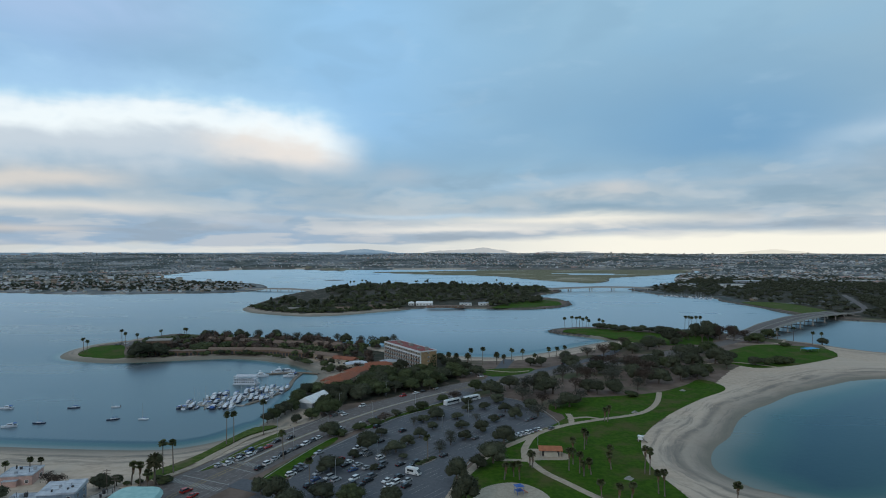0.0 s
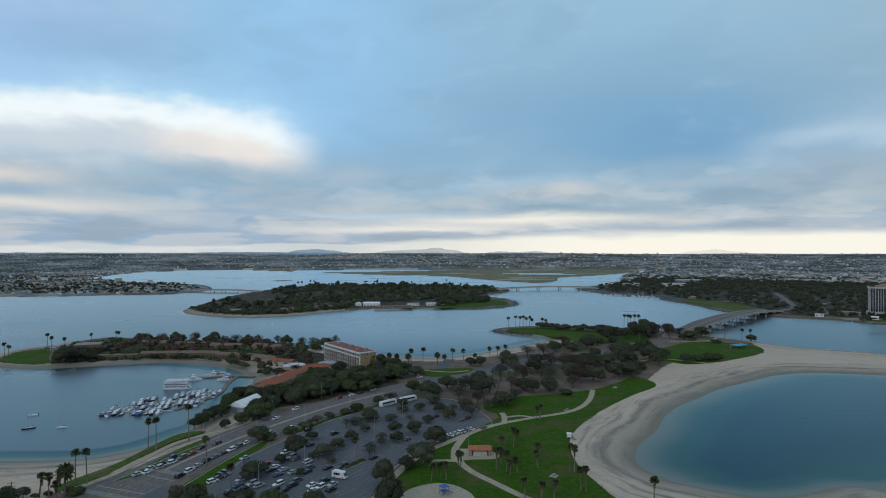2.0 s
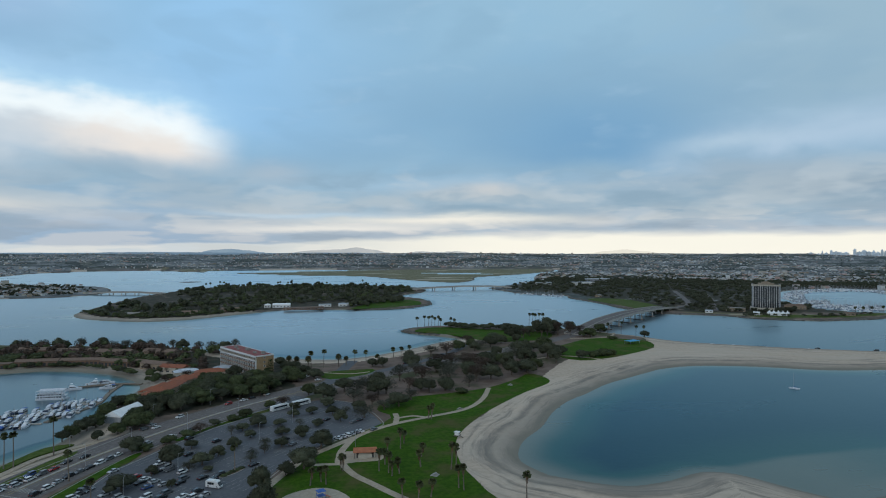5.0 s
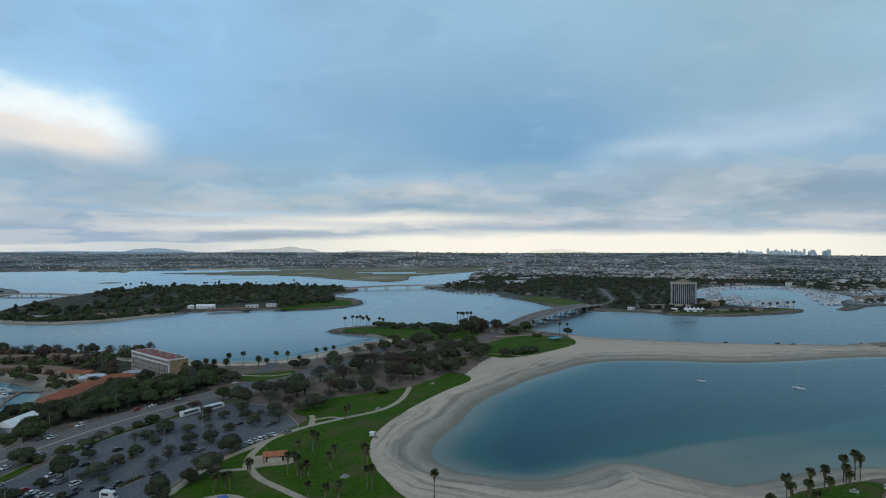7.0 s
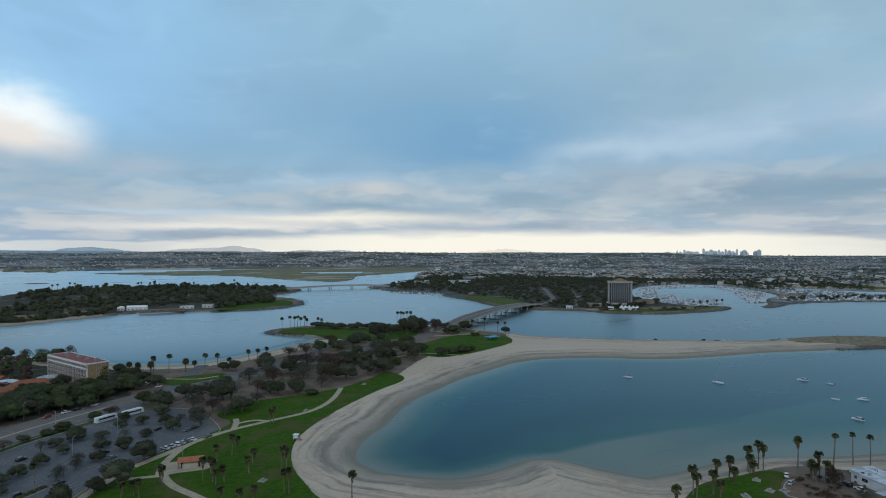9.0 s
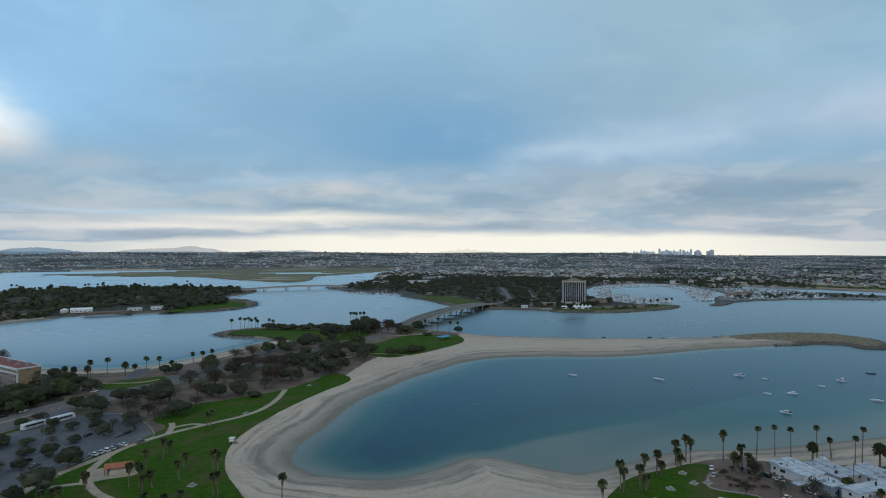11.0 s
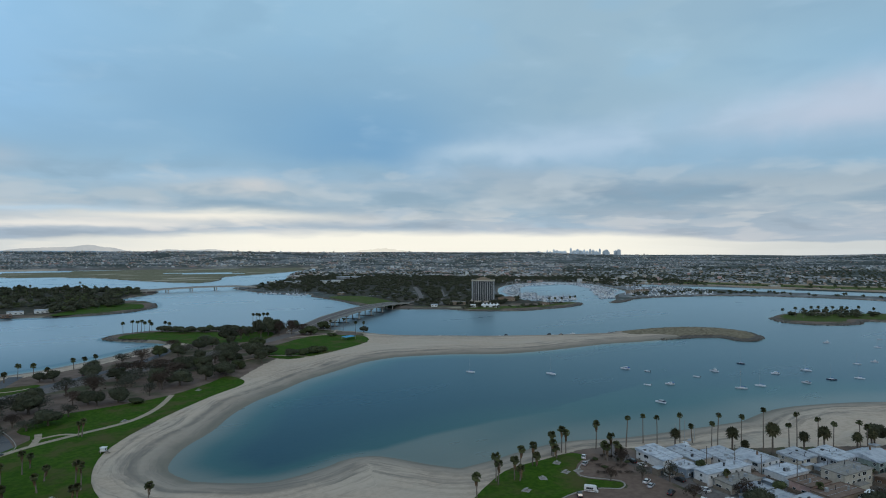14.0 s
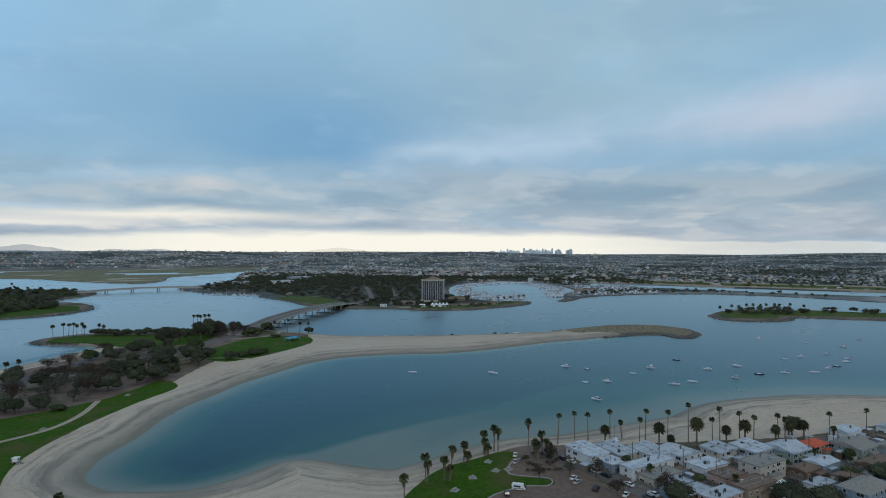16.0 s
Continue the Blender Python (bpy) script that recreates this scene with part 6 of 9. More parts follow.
def house(x, y, lu, lv, h, wall, roof, form="flat", turn=-7, label="", group="beach houses", vents=1, name="house"):
    """Walls, roof, rows of windows and a door; lu along the street court, lv along the alley."""
    t = thing(name, pose(x, y, LAND, 0, 0, turn), label, "house", group)
    a, b = lu / 2, lv / 2
    h *= 0.77
    wall = "house_white" if wall == "white" else wall
    part("wall", Shape().box(-a, a, -b, b, -0.3, h), MAT[wall], t)
    if form == "flat":
        r = Shape().box(-a - 0.35, a + 0.35, -b - 0.35, b + 0.35, h, h + 0.22)
        r.box(-a - 0.35, a + 0.35, -b - 0.35, -b - 0.15, h + 0.22, h + 0.42).box(-a - 0.35, a + 0.35, b + 0.15, b + 0.35, h + 0.22, h + 0.42)
        r.box(-a - 0.35, -a - 0.15, -b - 0.15, b + 0.15, h + 0.22, h + 0.42).box(a + 0.15, a + 0.35, -b - 0.15, b + 0.15, h + 0.22, h + 0.42)
    elif form == "shed":
        r = Shape()
        for u0, u1, lift in ((-a - 0.4, -0.05, 0.0), (0.05, a + 0.4, 0.35)):
            r.put([(u0, -b - 0.4, h), (u1, -b - 0.4, h), (u1, b + 0.4, h), (u0, b + 0.4, h), (u0, -b - 0.4, h + 0.3 + lift), (u1, -b - 0.4, h + 0.3 + lift), (u1, b + 0.4, h + 1.1 + lift), (u0, b + 0.4, h + 1.1 + lift)],
                  [(3, 2, 1, 0), (4, 5, 6, 7), (0, 1, 5, 4), (1, 2, 6, 5), (2, 3, 7, 6), (3, 0, 4, 7)])
    elif form == "hip":
        r = Shape().hip(-a, a, -b, b, h, min(a, b) * 0.5)
    elif lu >= lv:
        r = Shape().gable(-a, a, -b, b, h, b * 0.28)
    else:
        r = Shape().gable(-b, b, -a, a, h, a * 0.28, m=pose(0, 0, 0, 0, 0, 90))
    part("roof", r, MAT[roof], t)
    q = random.Random(int(x * 7 + y))
    if group == "beach houses" or group == "houses on the cove":
        base = h + (0.2 if form == "flat" else 0.5)
        if form in ("flat", "shed"):
            # seams of the roofing, and a patch or two
            for k in range(1, max(2, int(lv / 2.6))):
                v = -b + lv * k / max(2, int(lv / 2.6))
                z = h + 0.235 if form == "flat" else h + 0.32 + 0.8 * (v + b + 0.4) / (lv + 0.8)
                if form == "flat":
                    part("roof_seam", Shape().box(-a - 0.1, a + 0.1, v - 0.07, v + 0.07, z - 0.05, z + 0.03), MAT["grey_wall"], t)
                else:
                    part("roof_seam", Shape().box(-a - 0.3, -0.1, v - 0.07, v + 0.07, z - 0.05, z + 0.05), MAT["grey_wall"], t)
                    part("roof_seam", Shape().box(0.1, a + 0.3, v - 0.07, v + 0.07, z + 0.3, z + 0.40), MAT["grey_wall"], t)
            for k in range(vents + q.randrange(1, 4)):
                u, v, g = q.uniform(-a * 0.8, a * 0.8), q.uniform(-b * 0.7, b * 0.7), q.uniform(0.2, 0.6)
                part("roof_vent", Shape().box(u - g, u + g, v - g * 0.8, v + g * 0.8, h - 0.1, h + 1.0 + q.uniform(0.1, 0.7)), MAT[q.choice(("steel", "dark", "grey_wall"))], t, "small metal roof vent")
            for k in range(q.randrange(1, 3)):
                u, v = q.uniform(-a * 0.7, a * 0.7), q.uniform(-b * 0.7, b * 0.7)
                part("vent_pipe", Shape().tube([(u, v, h), (u, v, h + 1.9)], [0.1, 0.1], 6), MAT["dark"], t)
        else:
            u, v = q.uniform(-a * 0.5, a * 0.5), q.uniform(-b * 0.4, b * 0.4)
            part("chimney", Shape().box(u - 0.3, u + 0.3, v - 0.25, v + 0.25, h - 0.1, h + min(a, b) * 0.4 + 0.3), MAT["brown_wall"], t)
        # a lower wing, a porch and a stair landing
        w, g = lu * q.uniform(0.3, 0.5), q.uniform(1.6, 2.6)
        u = q.uniform(-a, a - w)
        part("wing", Shape().box(u, u + w, -b - g, -b - 0.003, -0.3, min(h * 0.62, 3.0)), MAT[wall], t)
        part("wing_roof", Shape().box(u - 0.25, u + w + 0.25, -b - g - 0.3, -b - 0.003, min(h * 0.62, 3.0), min(h * 0.62, 3.0) + 0.18), MAT[roof], t)
        if h > 5:
            v = q.uniform(-b * 0.5, b * 0.3)
            part("balcony", Shape().box(a + 0.003, a + 1.3, v, v + 3.0, 2.6, 2.8).box(a + 1.2, a + 1.3, v, v + 3.0, 2.8, 3.7), MAT["wood"], t, "small wooden balcony")
        part("garden_wall", Shape().box(-a - 0.9, -a - 0.75, -b, b, -0.3, 1.5), MAT["wood"], t, "low wooden fence")
    floors = max(1, int(h / 2.1))
    for side, l, o in ((0, a, b), (180, a, b), (90, b, a), (270, b, a)):
        n = max(1, int(2 * l / 3.4))
        for f in range(floors):
            for i in range(n):
                if q.random() < 0.16:
                    continue
                wide = q.random() < 0.22 and l > 3
                window_at(t, pose(0, 0, 0, 0, 0, side) @ pose(-l + (i + 0.5) * 2 * l / n, -o, 1.3 + f * 2.2), wide)
    d = part("door", DOOR, None, t)
    d.matrix_basis = pose(-a * 0.55 + 1.6, -b - 0.01, 0.0)
    return t


WHITE, LOW = "white beach house with a pale blue-white roof", "low house between the courts"
HOUSES = [
    (284.6, 143.7, 10, 15, 6.0, "white", "roof_white", "shed", WHITE), (296.3, 137.7, 9, 15, 5.4, "cream", "roof_white", "shed", "cream house with a pale sloping roof"), (306.5, 127.7, 11, 14, 5.6, "white", "roof_white", "shed", WHITE),
    (315.8, 120.1, 12, 13, 6.0, "white", "roof_white", "gable", WHITE), (285.0, 131.4, 8, 8, 4.6, "blue_wall", "roof_white", "flat", "pale blue house with a white roof"), (292.4, 119.8, 24, 6.5, 6.0, "white", "roof_white", "flat", "long white two-storey block with a pale blue roof"),
    (289.0, 111.7, 16, 7.5, 4.4, "cream", "roof_grey", "flat", "low cream house with a gravel roof"), (313.5, 106.4, 14, 9, 4.6, "white", "roof_white", "flat", "white house with a flat pale roof"), (332.3, 111.7, 11, 9.5, 5.6, "cream", "roof_white", "shed", "cream house with a pale sloping roof"),
    (344.7, 103.7, 12, 12, 6.0, "grey_wall", "roof_white", "shed", "grey house with a pale sloping roof"), (357.2, 94.7, 14, 14, 6.0, "green_wall", "roof_white", "gable", "sage house with a white roof"),
    (325.7, 90.3, 17, 9, 8.6, "cream", "roof_grey", "flat", "cream three-storey flats with a gravel roof"), (372.9, 90.3, 11, 8, 5.6, "tan", "roof_orange", "hip", "tan house with a bright orange-red roof"), (342.4, 80.9, 13, 7, 4.0, "brown_wall", "roof_brown", "gable", "brown wooden house with a shingle roof"),
    (352.8, 79.4, 12, 8, 5.0, "blue_wall", "roof_white", "gable", "blue-grey house with a pale roof"), (385.4, 78.9, 15, 14, 6.0, "green_wall", "roof_grey", "gable", "large sage-grey house behind the beach"), (328.8, 56.2, 18, 10, 8.6, "blue_wall", "roof_grey", "hip", "blue-grey three-storey flats with a brown-grey roof"),
    (282.4, 95, 15, 6.5, 4.8, "brown_wall", "roof_white", "flat", "brown wooden house with a pale blue roof"), (286.5, 86.5, 15, 7, 5.6, "pink_wall", "roof_white", "flat", "pink house with a pale roof"), (308.2, 95.2, 12, 8, 5.0, "pink_wall", "roof_brown", "flat", "pink stucco house with a brown roof"),
    (303.5, 83.6, 17, 8, 6.6, "tan", "roof_brown", "flat", "tan stucco house with roof terraces"), (312.3, 76.6, 9, 6, 3.6, "white", "canvas", "shed", "small white house with a bright roof"), (329.8, 71.1, 11, 6, 3.6, "white", "roof_white", "flat", "small white house with a flat roof"),
    (286.5, 103.2, 9, 6.5, 4.6, "blue_wall", "roof_white", "flat", "pale blue house with a white roof"), (372.6, 65.6, 18, 9, 4.2, "brown_wall", "roof_brown", "gable", "brown house with a shingle roof"), (345.6, 67.4, 10, 7, 4.0, "cream", "roof_brown", "gable", LOW), (334.2, 100.5, 9, 6, 3.6, "grey_wall", "roof_white", "flat", LOW),
    (396.8, 67.8, 12, 10, 5.4, "grey_wall", "roof_grey", "gable", "grey house with a pitched roof"), (409.9, 90.4, 12, 9, 5.0, "white", "roof_white", "gable", "white house at the edge of the beach"), (391.2, 51.4, 14, 9, 5.5, "tan", "roof_brown", "hip", "tan house with a hipped roof"),
    (359.8, 46.2, 14, 9, 6.0, "grey_wall", "roof_grey", "hip", "grey house with a hipped roof"), (297.7, 66.9, 14, 8, 5.5, "white", "roof_grey", "flat", "white house with a flat gravel roof"), (417.7, 63.8, 12, 9, 5.5, "cream", "roof_brown", "gable", "cream house with a shingle roof"), (433.9, 78.2, 12, 9, 5.0, "white", "roof_white", "gable", WHITE),
    (427.9, 47.4, 13, 9, 5.5, "blue_wall", "roof_grey", "gable", "blue-grey house with a pitched roof"), (302.9, 53, 14, 8, 5.5, "tan", "roof_white", "flat", "tan house with a pale roof"),
]
for x, y, lu, lv, h, wall, roof, form, label in HOUSES:
    house(x, y, lu, lv, h, wall, roof, form, label=label)
def clutter(ring, count, seed):
    """Sheds, garages and fenced yards in the gaps between the houses."""
    r, spots = random.Random(seed), []
    for _ in range(count * 40):
        x, y = r.uniform(min(p[0] for p in ring), max(p[0] for p in ring)), r.uniform(min(p[1] for p in ring), max(p[1] for p in ring))
        if not inside(np.array([x]), np.array([y]), ring)[0]:
            continue
        if any(abs(x - q[0]) < q[2] / 2 + 2.6 and abs(y - q[1]) < q[3] / 2 + 3.4 for q in HOUSES) or any((x - a) ** 2 + (y - b) ** 2 < 22 for a, b in spots):
            continue
        spots.append((x, y))
        if len(spots) == count:
            break
    for x, y in spots:
        l, w, h = r.uniform(2.4, 4.6), r.uniform(2.2, 3.6), r.uniform(2.1, 3.0)
        t = thing("shed", pose(x, y, LAND, 0, 0, -7 + r.choice((0, 90))), r.choice(("small wooden garden shed between houses", "low garage with a flat roof beside a house", "painted lean-to shed behind a house")), "shed", "sheds between the houses")
        part("wall", Shape().box(-l / 2, l / 2, -w / 2, w / 2, -0.2, h), MAT[r.choice(("wood", "cream", "house_white", "brown_wall", "blue_wall"))], t)
        part("roof", Shape().box(-l / 2 - 0.2, l / 2 + 0.2, -w / 2 - 0.2, w / 2 + 0.2, h, h + 0.15), MAT[r.choice(("roof_white", "roof_grey", "roof_brown", "roof_white"))], t)
        d = part("door", DOOR, None, t)
        d.matrix_basis = pose(0, -w / 2 - 0.01, 0)
    return spots


clutter([(275, 148), (330, 122), (400, 95), (440, 80), (440, 50), (300, 50), (276, 80)], 34, 6)
house(-163, 235.2, 11, 10, 4.6, "pink_wall", "roof_white", "flat", 12, "pink stucco house with a pale flat roof", "houses on the cove")
house(-134.2, 214.6, 12, 10, 6.4, "blue_wall", "roof_white", "shed", 10, "blue-grey building with a large pale sloping roof", "houses on the cove")
house(-144.6, 209.4, 9, 9, 4.5, "grey_wall", "roof_white", "flat", 10, "grey building with a flat pale roof", "houses on the cove")
house(-120, 215.1, 5, 12, 3.4, "cream", "roof_grey", "flat", -25, "low cream shop with a gravel roof", "houses on the cove")
t = thing("snack_bar", pose(-105.8, 210.3, LAND, 0, 0, 6), "shop with a large turquoise canopy roof", "building")
part("wall", Shape().box(-6, 6, -4.5, 4.5, -0.3, 4.2), MAT["cream"], t)
part("roof", Shape().prism(wind_up(curve([(-8.5, -6), (0, -7), (8, -6.5), (7.5, 4), (0, 6), (-7, 5.5)], True, 4)), 4.2, 5.6, inset=0.12), MAT["roof_teal"], t, "turquoise metal roof")
part("fascia", Shape().box(-6.3, 6.3, -4.8, -4.55, 3.2, 4.15), MAT["white"], t)
for i in range(4):
    window_at(t, pose(-4.5 + 3 * i, -4.5, 1.7), True)


def long_hotel():
    """Five storeys of balcony bays between pale fins, brick ends and a red roof."""
    t = thing("hotel", pose(-49.8, 495.3, LAND, 0, 0, -58.2), "five-storey hotel with a red roof, pale balconies and brick ends", "hotel")
    L, D, H = 59.0, 14.0, 15.0
    part("wall", Shape().box(0, L, 0.9, D, -0.3, H), MAT["brick_wall"], t, "ochre brick walls")
    part("roof", Shape().box(0.5, L - 0.5, 0.5, D - 0.5, H + 0.01, H + 0.35), MAT["roof_red"], t, "dull red flat roof")
    band_ = Shape().box(-0.3, L + 0.3, -0.3, 0.3, H - 0.7, H + 0.5).box(-0.3, L + 0.3, D - 0.2, D + 0.3, H - 0.3, H + 0.5)
    band_.box(-0.3, 0.3, 0.3, D - 0.2, H - 0.3, H + 0.5).box(L - 0.3, L + 0.3, 0.3, D - 0.2, H - 0.3, H + 0.5)
    part("parapet", band_, MAT["house_white"], t)
    for i in range(4):
        part("balcony_slab", Shape().box(-0.1, L + 0.1, -0.25, 0.9, 0.34 + 3.0 * i, 0.5 + 3.0 * i), MAT["cream"], t)
    part("top_band", Shape().box(-0.1, L + 0.1, -0.3, 0.9, 11.5, 12.4), MAT["house_white"], t)
    fin = Shape().box(-0.11, 0.11, -0.35, 0.9, 0, 11.5).mesh("fin", MAT["house_white"])
    pillar = Shape().box(-0.35, 0.35, -0.3, 0.9, 12.4, 14.3).mesh("pillar", MAT["cream"])
    bay = Shape().box(-1.85, 1.85, 0.86, 0.93, 0.1, 2.4).mesh("window", MAT["glass"])
    rail = Shape().box(-1.85, 1.85, -0.22, -0.15, 0.0, 0.95).mesh("railing", MAT["brown_wall"])
    n = 15
    for i in range(n + 1):
        part("fin", fin, None, t).location = (L * i / n, 0, 0)
        part("pillar", pillar, None, t).location = (L * i / n, 0, 0)
    for i in range(n):
        for f in range(5):
            part("window", bay, None, t, "dark recessed balcony door").location = (L * (i + 0.5) / n, 0, 0.5 + 3.0 * f - (0.1 if f == 4 else 0))
            if f < 4:
                part("railing", rail, None, t).location = (L * (i + 0.5) / n, 0, 0.5 + 3.0 * f)
    for k, (u, v, a, b, c) in enumerate([(12, 7, 3, 2, 1.4), (30, 8, 4, 2.5, 1.8), (46, 6, 2.5, 2, 1.2), (22, 4, 2, 1.5, 1.0), (53, 9, 3, 2, 2.0)]):
        part("roof_plant", Shape().box(u - a / 2, u + a / 2, v - b / 2, v + b / 2, H + 0.3, H + 0.3 + c), MAT["roof_grey"], t, "grey roof plant box")
    for f in range(5):
        window_at(t, pose(L, 7, 1.7 + 3 * f, 0, 0, 90))
    q, ivy = random.Random(3), Shape()
    for _ in range(420):
        y, z = q.uniform(7.6, 13.6), 12.0 * q.random() ** 1.4
        if abs(y - 11) > 3.2 - 0.12 * z + q.uniform(-0.5, 0.5):
            continue
        k, x = q.uniform(0.2, 0.45), L + q.uniform(0.08, 0.4)
        ivy.put([(x, y - k, z), (x + 0.1, y, z - k), (x, y + k, z + q.uniform(-0.1, 0.1)), (x + 0.15, y, z + k)], [(0, 1, 2, 3)])
    part("ivy", ivy, MAT["leaf_green"], t, "green creeper on the end wall")


def tower_hotel():
    """A slab tower of dark window strips between pale ribs, with a crown of plant rooms."""
    t = thing("tower_hotel", pose(699.2, 816.3, LAND, 0, 0, -38), "tall dark-windowed hotel tower with pale vertical ribs", "hotel")
    A, B, H = 18.5, 11.0, 39.0
    part("wall", Shape().box(-A, A, -B, B, -0.3, H), MAT["glass"], t, "dark bronze glass walls")
    for i in range(12):
        z = 4 + 2.8 * i
        s = Shape().box(-A - 0.12, A + 0.12, -B - 0.12, -B, z, z + 0.9).box(-A - 0.12, A + 0.12, B, B + 0.12, z, z + 0.9)
        s.box(-A - 0.12, -A, -B, B, z, z + 0.9).box(A, A + 0.12, -B, B, z, z + 0.9)
        part("spandrel", s, MAT["dark"], t)
    rib = Shape().box(-0.2, 0.2, -0.45, 0.0, 3.0, H - 2.2).mesh("rib", MAT["house_white"])
    for i in range(12):
        for side in (0, 180):
            o = part("rib", rib, None, t)
            o.matrix_basis = pose(0, 0, 0, 0, 0, side) @ pose(-A + 2 * A * (i + 0.5) / 12, -B - 0.1, 0)
    for i in range(7):
        for side in (90, 270):
            o = part("rib", rib, None, t)
            o.matrix_basis = pose(0, 0, 0, 0, 0, side) @ pose(-B + 2 * B * (i + 0.5) / 7, -A - 0.1, 0)
    for sx in (-1, 1):
        for sy in (-1, 1):
            part("corner_pier", Shape().box(sx * A - 0.9, sx * A + 0.9, sy * B - 0.9, sy * B + 0.9, 0, H + 0.6), MAT["grey_wall"], t)
    part("parapet", Shape().box(-A - 1.5, A + 1.5, -B - 1.5, B + 1.5, H - 2.2, H), MAT["cream"], t)
    part("base", Shape().box(-A - 3, A + 3, -B - 3, B + 3, -0.3, 3.6), MAT["cream"], t)
    part("penthouse", Shape().box(-11, 11, -7, 7, H, H + 2.0).box(-6, 6, -5, 5, H + 2.0, H + 3.6), MAT["tan"], t)
    part("roof_vault", Shape().put([(-4 + 8 * i / 8, y, H + 3.6 + 1.0 * math.sin(math.pi * i / 8)) for y in (-5, 5) for i in range(9)], [(i, i + 1, i + 10, i + 9) for i in range(8)] + [tuple(range(8, -1, -1)), tuple(range(9, 18))]), MAT["tan"], t)


long_hotel()
tower_hotel()


def lodge(x, y, lu, lv, h, turn, roof="roof_tile", wall="tan", label="low lodge building with a clay tile roof", form="hip", rows=True, z=LAND, group="lodge buildings"):
    t = thing("lodge", pose(x, y, z, 0, 0, turn), label, "building", group)
    a, b = lu / 2, lv / 2
    part("wall", Shape().box(-a, a, -b, b, -0.3, h), MAT[wall], t)
    if form == "hip":
        part("roof", Shape().hip(-a, a, -b, b, h, min(a, b) * 0.45), MAT[roof], t)
    elif form == "gable":
        part("roof", Shape().gable(-a, a, -b, b, h, b * 0.4), MAT[roof], t)
    else:
        part("roof", Shape().box(-a - 0.4, a + 0.4, -b - 0.4, b + 0.4, h, h + 0.5), MAT[roof], t)
    if not rows:
        # dark boxes on the wall stand in for the shade inside arches
        for i in range(int(lu / 3.2)):
            u = -a + 1.6 + 3.2 * i
            part("arch", Shape().box(u - 1.0, u + 1.0, -b - 0.03, -b + 0.05, 0, min(h - 0.9, 2.5)), MAT["dark"], t, "flat dark panel for a shaded arch")
    if rows:
        n = max(2, int(lu / 5))
        for f in range(max(1, int(h / 3))):
            for i in range(n):
                window_at(t, pose(-a + (i + 0.5) * lu / n, -b, 1.6 + 3 * f), True)
    return t


LODGES = [
    (-72.5, 384, 15, 12, 4.6, 79, "roof_tile", "tan", "hip"), (-69.2, 400.4, 17, 14, 5.4, 74, "roof_tile", "tan", "hip"), (-66, 416, 14, 11, 4.4, 82, "roof_tile", "cream", "hip"), (-78, 404, 9, 8, 3.4, 79, "roof_tile", "tan", "gable"), (-62.7, 430.6, 14, 12, 4.6, 60, "roof_tile", "tan", "hip"), (-57.5, 441.5, 12, 10, 4.0, 60, "roof_tile", "cream", "hip"), (-50.1, 453.1, 20, 9, 4.6, 10, "roof_tile", "cream", "hip"), (-67.5, 459.9, 16, 8, 4.2, 20, "roof_white", "cream", "hip"),
    (-43.4, 469.4, 14, 7, 4.0, 15, "roof_white", "cream", "hip"), (-79.1, 476.9, 20, 9, 4.6, -25, "roof_tile", "cream", "gable"), (-96.4, 495.2, 24, 9, 4.6, -35, "roof_brown", "tan", "gable"), (-125, 514.4, 34, 8, 3.8, -20, "roof_brown", "brown_wall", "gable"),
    (-158.1, 526.4, 32, 8, 3.8, -6, "roof_brown", "brown_wall", "gable"), (-190.9, 527.8, 30, 8, 3.8, 2, "roof_brown", "brown_wall", "gable"), (-222.5, 519.6, 32, 7, 3.6, 4, "roof_brown", "brown_wall", "flat"), (-245.4, 517.8, 16, 7, 3.6, 6, "roof_brown", "brown_wall", "flat"),
    (-265, 559.5, 20, 14, 7.0, 15, "roof_grey", "brown_wall", "flat"), (-144.2, 557.1, 30, 10, 5.0, -16, "roof_brown", "tan", "gable"), (-106.3, 551, 30, 10, 5.0, -28, "roof_brown", "tan", "gable"), (-181.8, 568.3, 34, 10, 5.0, -12, "roof_brown", "brown_wall", "gable"), (-214.5, 580.2, 26, 10, 5.0, -8, "roof_brown", "brown_wall", "gable"),
]
for x, y, lu, lv, h, turn, roof, wall, form in LODGES:
    lodge(x, y, lu, lv, h, turn, roof, wall, {"roof_tile": "low lodge with a clay tile roof among trees", "roof_brown": "low guest wing with a brown shingle roof", "roof_grey": "long tan guest wing with a flat roof", "roof_white": "cream lodge with a pale roof"}[roof], form, rows=y < 500)
